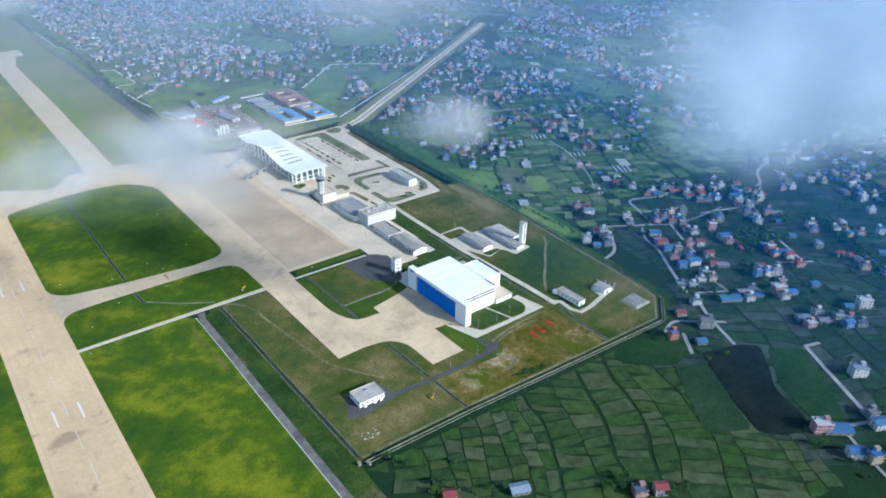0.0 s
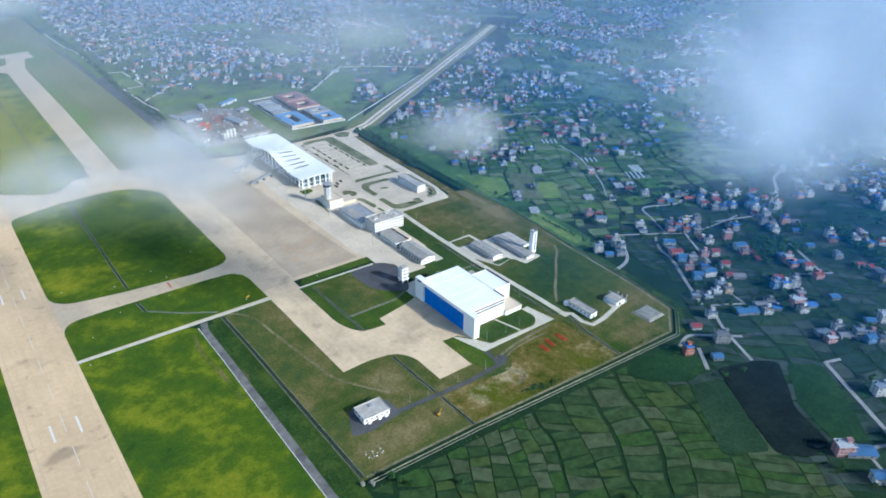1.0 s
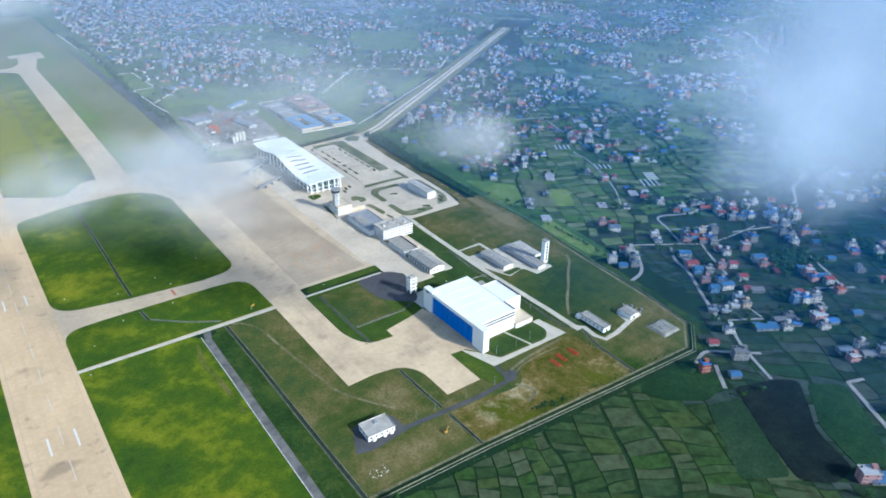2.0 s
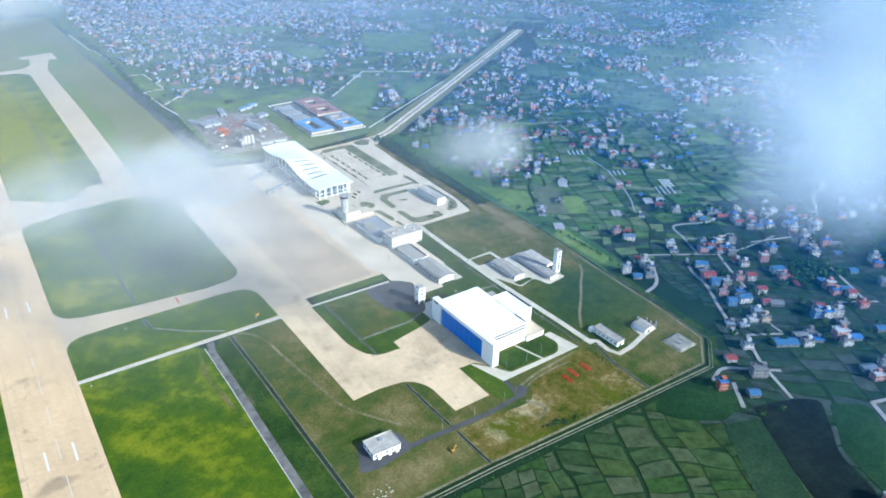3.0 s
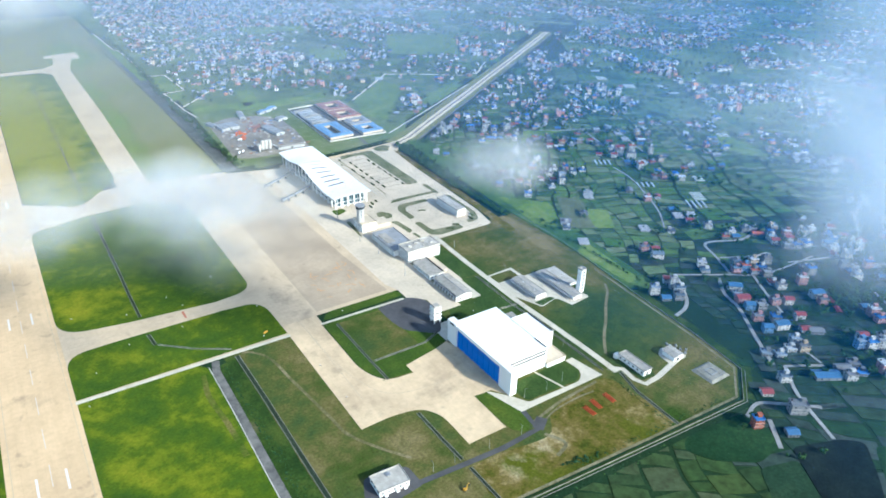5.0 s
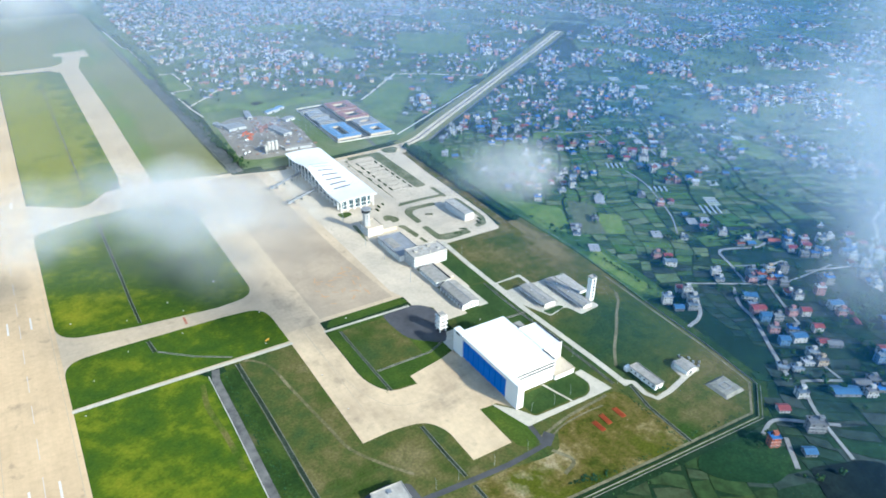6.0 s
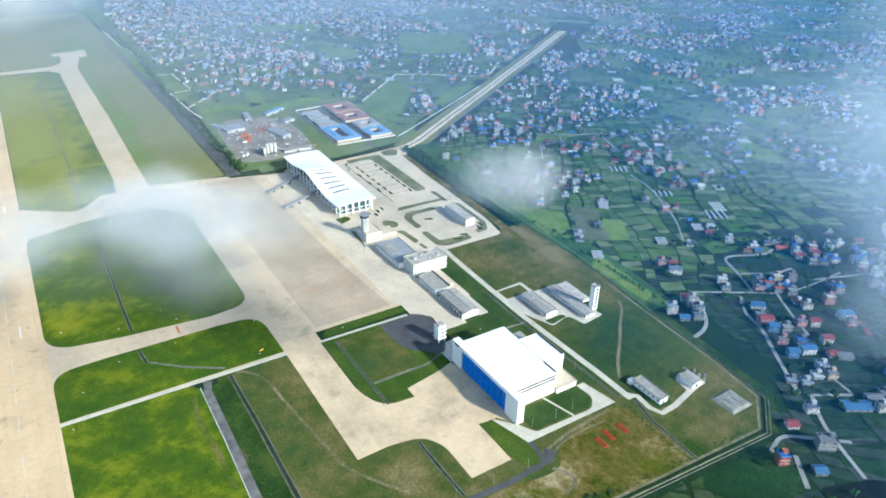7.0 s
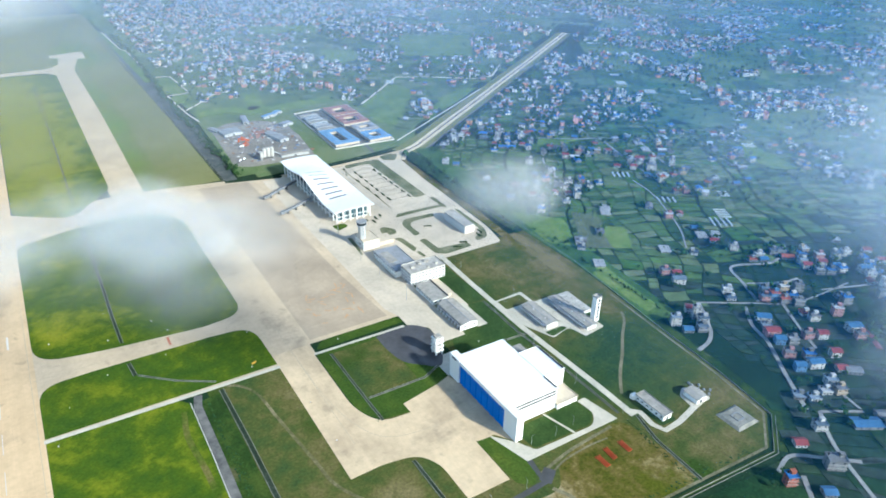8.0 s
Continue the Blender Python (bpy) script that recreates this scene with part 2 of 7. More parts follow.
M_SHEDROOF = plain("blue_grey_sheet_roof", (0.27, 0.28, 0.295), 0.2, 0.6, scale=0.2)
M_SOFTROOF = plain("pale_office_roof", (0.42, 0.395, 0.35), 0.3, 0.85, scale=0.15)
M_SHAFT = plain("grey_tower_render", (0.40, 0.415, 0.42), 0.15, 0.8, scale=0.2)
M_BLUEROOF = plain("blue_sheet_roof", (0.045, 0.115, 0.235), 0.15, 0.45, scale=0.2)
M_REDROOF = plain("red_sheet_roof", (0.19, 0.045, 0.048), 0.15, 0.5, scale=0.2)
M_BROWNROOF = plain("rust_sheet_roof", (0.30, 0.15, 0.125), 0.2, 0.6, scale=0.2)
M_BEIGE = plain("beige_roof", (0.55, 0.47, 0.36), 0.12, 0.8, scale=0.2)
M_GLASS = plain("dark_glazing", (0.035, 0.05, 0.065), 0.2, 0.12)
M_TEAL = plain("tinted_glazing", (0.06, 0.12, 0.15), 0.2, 0.12)
M_DARK = plain("dark_metal", (0.05, 0.055, 0.06), 0.2, 0.5)
M_STEEL = plain("galvanised_steel", (0.42, 0.43, 0.44), 0.15, 0.45, 0.6)
M_ORANGE = plain("orange_paint", (0.52, 0.12, 0.04), 0.15, 0.6)
M_YELLOW = plain("yellow_paint", (0.50, 0.29, 0.04), 0.15, 0.5)
M_DASH = plain("worn_marking", (0.60, 0.53, 0.44), 0.2, 0.8, scale=0.8)
M_LANE = paved("village_lane_concrete", (0.27, 0.27, 0.26), (0.20, 0.20, 0.195), 0, blot=0.06)
M_TURF = land("rough_turf", [(0.34, (0.080, 0.125, 0.045)), (0.5, (0.125, 0.170, 0.068)), (0.66, (0.19, 0.205, 0.105))], 0.012, 0.06)
M_MARK = plain("white_marking", (0.70, 0.65, 0.57), 0.2, 0.8, scale=0.8)
M_REDMARK = plain("red_marking", (0.42, 0.14, 0.08), 0.2, 0.8, scale=0.8)
M_FAINT = plain("faded_orange_marking", (0.54, 0.31, 0.15), 0.25, 0.9, scale=0.8)
M_LINE = plain("worn_yellow_line", (0.47, 0.38, 0.26), 0.2, 0.9, scale=0.8)
M_WORN = land("worn_grass", [(0.38, (0.05, 0.09, 0.008)), (0.5, (0.095, 0.115, 0.018)), (0.62, (0.15, 0.13, 0.04))], 0.04, 0.15)
M_BANK = land("ditch_bank_soil", [(0.35, (0.05, 0.065, 0.06)), (0.5, (0.085, 0.095, 0.09)), (0.65, (0.14, 0.14, 0.13))], 0.03, 0.12)
M_BARK = plain("bark", (0.10, 0.075, 0.05), 0.25, 0.95)
M_LEAF = shifting("foliage", [(0.018, 0.050, 0.016), (0.028, 0.068, 0.018), (0.04, 0.085, 0.022), (0.022, 0.058, 0.026)], 0.85, True, 0.35, 0.6)
M_HEDGE = shifting("hedge_leaves", [(0.035, 0.06, 0.018), (0.05, 0.075, 0.022), (0.028, 0.055, 0.018)], 0.85, True, 0.3, 0.8)
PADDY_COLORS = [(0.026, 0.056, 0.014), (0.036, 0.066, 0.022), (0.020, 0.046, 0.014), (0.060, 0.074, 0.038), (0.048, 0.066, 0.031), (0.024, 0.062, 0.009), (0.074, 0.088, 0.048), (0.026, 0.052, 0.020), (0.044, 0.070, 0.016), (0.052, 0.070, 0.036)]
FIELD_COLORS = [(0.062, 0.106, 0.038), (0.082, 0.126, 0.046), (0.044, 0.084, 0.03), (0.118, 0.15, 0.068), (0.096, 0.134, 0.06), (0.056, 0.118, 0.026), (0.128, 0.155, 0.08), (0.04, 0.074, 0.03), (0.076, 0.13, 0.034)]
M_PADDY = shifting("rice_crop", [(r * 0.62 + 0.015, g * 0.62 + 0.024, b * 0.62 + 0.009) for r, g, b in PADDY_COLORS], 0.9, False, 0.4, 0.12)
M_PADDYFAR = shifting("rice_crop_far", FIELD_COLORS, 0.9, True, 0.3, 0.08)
# PADDY_COLORS darkened and blued: cloud shade and haze put into the crop colour
M_PADDYSHADE = shifting("rice_crop_cloud_shade", [(0.006 + r * 0.52, 0.012 + g * 0.56, 0.010 + b * 0.85) for r, g, b in PADDY_COLORS], 0.9, True, 0.35, 0.1)
M_HAY = land("bright_meadow", [(0.34, (0.075, 0.130, 0.030)), (0.5, (0.120, 0.185, 0.040)), (0.66, (0.19, 0.23, 0.07))], 0.02, 0.08)
M_STUBBLE = land("stubble", [(0.34, (0.085, 0.105, 0.055)), (0.5, (0.110, 0.130, 0.070)), (0.66, (0.14, 0.155, 0.09))], 0.03, 0.12)
M_MEADOW = land("far_meadow", [(0.34, (0.030, 0.070, 0.028)), (0.48, (0.075, 0.125, 0.042)), (0.62, (0.15, 0.19, 0.065))], 0.008, 0.04)
WALLS = [(0.50, 0.49, 0.48), (0.70, 0.69, 0.66), (0.58, 0.57, 0.55), (0.52, 0.25, 0.16), (0.55, 0.54, 0.52), (0.54, 0.30, 0.25), (0.30, 0.38, 0.50), (0.62, 0.50, 0.38), (0.36, 0.20, 0.16), (0.40, 0.42, 0.43), (0.52, 0.54, 0.56), (0.50, 0.29, 0.27), (0.24, 0.26, 0.29)]
ROOFS = [(0.14, 0.15, 0.165), (0.22, 0.235, 0.25), (0.09, 0.115, 0.15), (0.36, 0.39, 0.42), (0.045, 0.12, 0.30), (0.15, 0.155, 0.17), (0.10, 0.135, 0.18), (0.26, 0.085, 0.06), (0.18, 0.225, 0.28), (0.36, 0.38, 0.40), (0.05, 0.15, 0.38)]
HOUSE_WALLS = {"white": (0.36, 0.37, 0.37), "pink": (0.30, 0.17, 0.17), "blue": (0.10, 0.19, 0.33), "grey": (0.16, 0.17, 0.18), "cream": (0.32, 0.26, 0.18), "brick": (0.30, 0.10, 0.06)}
M_HOUSE = {word: plain(word + "_house_render", color, 0.22, 0.85, scale=0.3) for word, color in HOUSE_WALLS.items()}
M_FLAT = shifting("house_roof_slab", ROOFS, 0.85)
M_WALLFAR = shifting("house_render_far", WALLS, 0.85, True)
M_FLATFAR = shifting("house_roof_far", ROOFS, 0.85, True)
M_TUNNEL = plain("plastic_tunnel_sheet", (0.34, 0.38, 0.40), 0.15, 0.6, scale=0.2)
M_TANK = plain("black_water_tank", (0.02, 0.02, 0.022), 0.1, 0.4)


# ---- builders ----
def box(bm, x0, x1, y0, y1, z0, z1):
    v = [bm.verts.new(p) for p in ((x0, y0, z0), (x1, y0, z0), (x1, y1, z0), (x0, y1, z0), (x0, y0, z1), (x1, y0, z1), (x1, y1, z1), (x0, y1, z1))]
    for f in ((3, 2, 1, 0), (4, 5, 6, 7), (0, 1, 5, 4), (1, 2, 6, 5), (2, 3, 7, 6), (3, 0, 4, 7)):
        bm.faces.new([v[i] for i in f])
    return bm


def slab(bm, pts, z0, z1):
    """An upright prism on a plan outline."""
    area = sum(a[0] * b[1] - b[0] * a[1] for a, b in zip(pts, pts[1:] + pts[:1]))
    if area < 0:
        pts = pts[::-1]
    lo = [bm.verts.new((x, y, z0)) for x, y in pts]
    hi = [bm.verts.new((x, y, z1)) for x, y in pts]
    bm.faces.new(hi)
    bm.faces.new(lo[::-1])
    for i in range(len(pts)):
        j = (i + 1) % len(pts)
        bm.faces.new((lo[i], lo[j], hi[j], hi[i]))
    return bm


def rounded(corners, n=7):
    """A plan outline with rounded corners: (x, y, radius) each."""
    out = []
    k = len(corners)
    for i, (x, y, r) in enumerate(corners):
        if r <= 0:
            out.append((x, y))
            continue
        p = Vector((x, y))
        a = (Vector(corners[i - 1][:2]) - p)
        b = (Vector(corners[(i + 1) % k][:2]) - p)
        ra, rb = min(r, a.length * 0.48), min(r, b.length * 0.48)
        a, b = p + a.normalized() * ra, p + b.normalized() * rb
        for s in range(n + 1):
            t = s / n
            q = a * (1 - t) ** 2 + p * 2 * t * (1 - t) + b * t * t
            out.append((q.x, q.y))
    return out


def rect(x0, x1, y0, y1, r=0):
    return rounded([(x0, y0, r), (x1, y0, r), (x1, y1, r), (x0, y1, r)])


def ribbon(bm, pts, width, z0, z1):
    """A band along a line."""
    ps = [Vector(p) for p in pts]
    left, right = [], []
    for i, p in enumerate(ps):
        a = ps[max(i - 1, 0)]
        b = ps[min(i + 1, len(ps) - 1)]
        d = (b - a).normalized()
        n = Vector((-d.y, d.x)) * width / 2
        left.append(tuple(p + n))
        right.append(tuple(p - n))
    return slab(bm, left + right[::-1], z0, z1)


def smooth_line(pts, n=5):
    """A curved line through points."""
    ps = [Vector(p) for p in pts]
    ps = [ps[0] * 2 - ps[1]] + ps + [ps[-1] * 2 - ps[-2]]
    out = []
    for i in range(1, len(ps) - 2):
        a, b, c, d = ps[i - 1:i + 3]
        for s in range(n):
            t = s / n
            q = 0.5 * (2 * b + (c - a) * t + (2 * a - 5 * b + 4 * c - d) * t * t + (3 * b - a - 3 * c + d) * t ** 3)
            out.append((q.x, q.y))
    out.append(tuple(ps[-2]))
    return out


def cyl(bm, x, y, z0, z1, r0, r1=None, n=12):
    r1 = r0 if r1 is None else r1
    lo = [bm.verts.new((x + r0 * math.cos(2 * math.pi * i / n), y + r0 * math.sin(2 * math.pi * i / n), z0)) for i in range(n)]
    hi = [bm.verts.new((x + r1 * math.cos(2 * math.pi * i / n), y + r1 * math.sin(2 * math.pi * i / n), z1)) for i in range(n)]
    bm.faces.new(lo[::-1])
    bm.faces.new(hi)
    for i in range(n):
        j = (i + 1) % n
        bm.faces.new((lo[i], lo[j], hi[j], hi[i]))
    return bm


def bar(bm, a, b, w):
    """A square bar from a to b."""
    a, b = Vector(a), Vector(b)
    d = (b - a).normalized()
    u = d.cross(Vector((0, 0, 1)) if abs(d.z) < 0.9 else Vector((1, 0, 0))).normalized() * w / 2
    v = d.cross(u).normalized() * w / 2
    lo = [bm.verts.new(a + s * u + t * v) for s, t in ((-1, -1), (1, -1), (1, 1), (-1, 1))]
    hi = [bm.verts.new(b + s * u + t * v) for s, t in ((-1, -1), (1, -1), (1, 1), (-1, 1))]
    bm.faces.new(lo[::-1])
    bm.faces.new(hi)
    for i in range(4):
        j = (i + 1) % 4
        bm.faces.new((lo[i], lo[j], hi[j], hi[i]))
    return bm


def mesh_of(name, bm, material):
    bmesh.ops.recalc_face_normals(bm, faces=bm.faces)
    me = bpy.data.meshes.new(name)
    bm.to_mesh(me)
    bm.free()
    for m in (material if isinstance(material, (list, tuple)) else [material]):
        me.materials.append(m)
    return me


def part(name, bm, material, parent, label=""):
    ob = new(name, mesh_of(name, bm, material) if isinstance(bm, bmesh.types.BMesh) else bm)
    ob.parent = parent
    return tagged(ob, label)


def solid(name, bm, material, label, category, group="", kind=""):
    return tagged(new(name, mesh_of(name, bm, material)), label, category, group, kind)


def base(name, label, category, group="", at=None):
    ob = new(name)
    ob.empty_display_size = 2
    if at is not None:
        ob.matrix_basis = at
    return tagged(ob, label, category, group)


def B():
    return bmesh.new()


def flat(name, pts, z, material, label, category="ground", z0=-0.05):
    return solid(name, slab(B(), pts, z0, z), material, label, category, kind="structure")


# ---- ground and airfield surfaces ----
bm = B()
box(bm, -6500, 9000, -6500, 9000, -2, 0)
solid("ground", bm, M_GROUND, "green farmland plain reaching to the horizon", "ground", kind="structure")

flat("grass_west", rect(-400, -55, -900, 1850), 0.03, M_INFIELD, "green mown grass beside the runway", "grass")
flat("grass_south", rounded([(0, -900, 0), (103, -900, 0), (103, -13, 3), (96, -4, 0), (0, -4, 0)]), 0.03, M_INFIELD, "bright mottled green airfield grass", "grass")
flat("grass_verge", rect(118, 180, -265, -4), 0.03, M_OLIVE, "dry olive grass beside the taxilane", "grass")
flat("grass_apron_side", rounded([(180, -265, 0), (228, -268, 0), (228, -150, 0), (180, -148, 0)]), 0.03, M_OLIVE, "dry olive grass with worn patches", "grass")
flat("grass_perimeter", [(228, -268), (465, -282), (499, -255), (506, -198), (519, -52), (526, 11), (526, 100), (320, 100), (320, -90), (228, -90)], 0.028, M_OLIVE,
     "olive grass inside the perimeter fence", "grass")
flat("soil_patch", smooth_line([(232, -226), (262, -228), (300, -232), (318, -214), (352, -205), (386, -204), (393, -232), (393, -274), (330, -272), (234, -266), (232, -226)]),
     0.045, M_BARE, "worn soil and yellow grass beside the fence", "ground")
flat("grass_field_north", rect(400, 490, -8, 92, 6), 0.04, M_OLIVE, "dry green grass field", "grass")
flat("lawn_hangar_north", rounded([(320, -86, 3), (398, -86, 3), (398, -8, 4), (376, -2, 3), (366, -42, 2), (330, -42, 12)]), 0.05, M_LAWN, "green lawn behind the hangar", "grass")
flat("lawn_road_west", rect(376, 397, -2, 84, 2), 0.05, M_LAWN, "green grass strip beside the access road", "grass")
flat("grass_north_strip", rect(152, 252, 428, 1850), 0.03, M_NORTH, "brownish grass strip north of the apron", "grass")
flat("grass_far_infield", rect(-55, 152, 1200, 1850), 0.025, M_NORTH, "brownish grass beyond the turning pad", "grass")

bm = B()
slab(bm, rect(-55, 0, -900, 1700), -0.05, 0.10)
runway = solid("runway", bm, M_RUNWAY, "long pale concrete runway with worn lengthwise streaks", "runway", kind="structure")
bm = B()
slab(bm, [(0, -2), (215, -2), (215, 14), (255, 14), (255, 422), (152, 440), (115, 440), (0, 440)], -0.05, 0.09)
solid("taxiway", bm, M_TAXI, "pale concrete taxiways between runway and apron", "taxiway", kind="structure")
bm = B()
slab(bm, rounded([(113, 438, 0), (153, 432, 0), (156, 800, 0), (153, 1160, 0), (170, 1262, 0), (188, 1264, 0), (188, 1338, 0), (118, 1322, 0), (118, 1296, 0), (134, 1290, 0),
                  (128, 1225, 0), (108, 1196, 12), (0, 1194, 0), (0, 1166, 0), (100, 1160, 12), (114, 1130, 0)]), -0.05, 0.10)
solid("taxiway_parallel", bm, M_TAXI, "pale concrete parallel taxiway with a turning pad", "taxiway", kind="structure")
flat("grass_infield_north", rounded([(1, 440, 14), (62, 398, 20), (116, 470, 10), (116, 1145, 18), (1, 1164, 8)]), 0.14, M_INFIELD, "bright mottled green grass between taxiways", "grass")
flat("grass_infield_middle", rounded([(0, 330, 0), (2, 348, 10), (60, 366, 10), (140, 372, 30), (178, 330, 20), (179, 94, 22), (140, 89, 0), (60, 96, 10), (0, 106, 26)]), 0.14, M_INFIELD,
     "dark and yellow green grass between taxiways", "grass")
flat("grass_infield_south", rounded([(0, 1, 0), (0, 68, 22), (40, 70, 0), (140, 70, 0), (179, 67, 24), (180, 1, 0)]), 0.14, M_INFIELD, "green mown grass between taxiway and path", "grass")

bm = B()
slab(bm, rounded([(180, 30, 0), (180, -150, 0), (206, -149, 6), (232, -153, 16), (242, -170, 8), (242, -207, 0), (277, -207, 0), (277, -165, 2), (293, -165, 0), (304, -180, 0), (304, -86, 0),
                  (286, -92, 0), (250, -99, 0), (250, -111, 0), (224, -109, 14), (213, -84, 14), (213, 30, 0)]), -0.05, 0.10)
solid("hangar_apron", bm, M_PAD, "pale sunlit concrete apron before the hangar", "apron", kind="structure")
bm = B()
slab(bm, [(180, 14), (255, 14), (255, 422), (180, 424)], -0.05, 0.11)
slab(bm, [(255, 14), (327, 14), (327, 396), (300, 403), (255, 414)], -0.05, 0.11)
solid("apron", bm, M_TAXI, "wide pale concrete aircraft apron", "apron", kind="structure")
flat("apron_stand", [(218, 20), (297, 20), (290, 110), (283, 404), (218, 412)], 0.125, M_APRON, "browner concrete aircraft parking stand on the apron", "apron")
flat("grass_divider", rounded([(216, 2, 6), (226, 14, 6), (304, 14, 3), (306, 3, 3)]), 0.15, M_LUSH, "bright green grass strip at the apron's edge", "grass")
flat("forecourt_apron", [(306, -4), (327, -4), (327, 396), (300, 396), (300, 30), (306, 14)], 0.13, M_PALE, "pale concrete before the buildings", "apron")
flat("building_yard", [(320, -44), (346, -44), (346, 100), (327, 100), (306, 14), (306, -4), (322, -18)], 0.105, M_PALE, "pale concrete yard before the service buildings", "apron")
flat("forecourt", rounded([(327, 88, 0), (484, 90, 6), (492, 132, 10), (496, 215, 0), (499, 294, 0), (506, 374, 0), (528, 408, 8), (478, 404, 0), (406, 398, 0), (327, 398, 0)]), 0.09, M_PALE, "pale concrete forecourt and roads of the terminal", "pavement")
flat("yard_office", rect(361, 376, -4, 100), 0.10, M_PALE, "pale concrete strip behind the service buildings", "pavement")

flat("grass_block", rounded([(214, -4, 0), (274, -4, 0), (300, -71, 0), (300, -90, 0), (286, -94, 0), (250, -99, 0), (250, -110, 0), (224, -107, 14), (214, -84, 10)]), 0.09, M_LUSH, "green grass block beside the taxilane", "grass")
flat("grass_block_inner", rect(228, 276, -78, -9, 2), 0.11, M_OLIVE, "dull olive grass inside the concrete ditches", "grass")
flat("tar_yard", smooth_line([(272, -6), (290, -4), (308, -5), (320, -18), (320, -36), (314, -54), (302, -72), (287, -62), (276, -50), (272, -28), (272, -6)]), 0.13, M_TAR, "dark tarred yard around the watch tower", "yard")
flat("path_watch", rect(300, 322, -92, -60, 0), 0.10, M_PATH, "pale concrete paving beside the hangar", "pavement")
flat("grass_wedge", rounded([(277, -164, 0), (289, -166, 2), (300, -206, 4), (290, -222, 8), (279, -212, 2)]), 0.12, M_LUSH, "green grass wedge beside the hangar", "grass")
flat("hangar_path", rounded([(289, -164, 0), (303, -180, 0), (311, -194, 3), (366, -196, 6), (376, -186, 6), (374, -168, 0), (382, -168, 0), (388, -200, 0), (294, -200, 0)]), 0.10, M_PATH, "pale concrete path round the hangar lawn", "path")
flat("hangar_lawn", rounded([(311, -192, 4), (308, -168, 2), (371, -168, 4), (376, -184, 14), (366, -194, 6)]), 0.11, M_LAWN, "dark green lawn beside the hangar", "grass")
flat("lawn_path", [(339, -166), (341, -166), (349, -195), (347, -195)], 0.13, M_PATH, "thin pale concrete path across the lawn", "path")


def lane(name, pts, width, z, material, label, category="road", curve=False, z0=-0.05):
    return solid(name, ribbon(B(), smooth_line(pts) if curve else pts, width, z0, z), material, label, category, kind="structure")


lane("path_infield", [(-1, -2), (181, -3.5)], 3.6, 0.16, M_PATH, "straight pale concrete path to the runway", "path")
lane("path_divider", [(213, -2), (303, -3.5)], 3.0, 0.14, M_PATH, "straight pale concrete path beside the grass block", "path")
flat("verge_lush", [(110, -14), (127, -12), (127.5, -262), (122, -420), (116, -800), (102, -800), (105, -420), (107, -150)], 0.06, M_VERGE, "dark green overgrown verge beside the service road", "grass")
lane("service_road", [(110.5, -6), (107.0, -20), (106.8, -80), (105.8, -150), (104.6, -260), (103.7, -420), (100.7, -800)], 6.6, 0.10, M_GREYROAD, "grey gravel service road", "road")
lane("service_kerb", [(103, -12), (103, -80), (102, -150), (100, -420), (97, -800)], 0.7, 0.35, M_KERB, "thin pale kerb beside the service road", "kerb")
lane("access_road", [(404, 96), (401, 30), (399, -62), (402, -161), (402, -204)], 6.0, 0.12, M_PATH, "straight pale concrete access road", "road")
lane("tar_road", [(300, -200), (297, -222), (262, -224), (228, -222), (186, -219)], 4.6, 0.13, M_TAR, "dark tarred road to the pump house", "road")
lane("tar_spur", [(297, -222), (308, -214)], 9.0, 0.12, M_TAR, "dark tarred road end", "road")
lane("track_trail", [(134, -6), (143, -11), (153, -29), (157, -62), (165, -121), (169, -149), (183, -175), (198, -196)], 2.6, 0.06, M_TRAIL, "winding trodden earth trail", "path", True)
lane("track_trail_east", [(412, -180), (430, -160), (452, -140), (472, -120), (491, -103), (500, -90)], 2.8, 0.06, M_TRACK, "winding trodden earth trail on grass", "path", True)
lane("track_field", [(96, -20), (92, -50), (95, -90), (96, -130)], 4.5, 0.045, M_WORN, "faint trodden earth beside the kerb", "path", True)
lane("boundary_soil", [(508, 374), (505, 290), (503, 200), (497, 104), (494, 60)], 11, 0.05, M_BARE, "bare earth verge inside the boundary", "ground", True)


def ditch(name, pts, width, label):
    """A concrete channel: two low walls and a dark bed."""
    root = base(name, label, "ditch")
    root["kind"] = "structure"
    ps = [Vector(p) for p in pts]
    bed = B()
    ribbon(bed, pts, width, 0.0, 0.17)
    part("bed", bed, M_DITCH, root, "dark wet ditch bed")
    for side in (-1, 1):
        line = []
        for i, p in enumerate(ps):
            d = (ps[min(i + 1, len(ps) - 1)] - ps[max(i - 1, 0)]).normalized()
            line.append(tuple(p + Vector((-d.y, d.x)) * side * (width / 2 + 0.2)))
        part("side_wall", ribbon(B(), line, 0.35, 0.0, 0.45), M_OLDWALL, root, "thin pale concrete ditch wall")
    return root


ditch("ditch_infield", [(70, 100), (69.5, 150), (70, 205), (69, 360)], 2.2, "narrow concrete drain across the infield grass")
ditch("ditch_infield_north", [(69, 446), (70, 700), (70, 1060)], 1.0, "narrow concrete drain along the infield grass")
ditch("ditch_culvert", [(70, 66), (72, 46)], 2.6, "short concrete culvert in the grass")
ditch("ditch_branch", [(74, 45), (100, 22), (128, 4)], 1.0, "shallow drain across the grass")
ditch("ditch_perimeter_west", [(129, -8), (130, -77), (130, -160), (130.5, -262)], 3.2, "dark concrete perimeter ditch")
ditch("ditch_block", [(226, -9), (226.5, -79), (227, -108)], 1.6, "concrete ditch beside the taxilane grass")
ditch("ditch_block_cross", [(229, -79), (282, -79), (300, -71)], 1.2, "shallow concrete ditch across the grass block")
ditch("ditch_pad", [(227, -157), (227.5, -193), (228.5, -217)], 2.2, "concrete ditch beside the hangar apron")
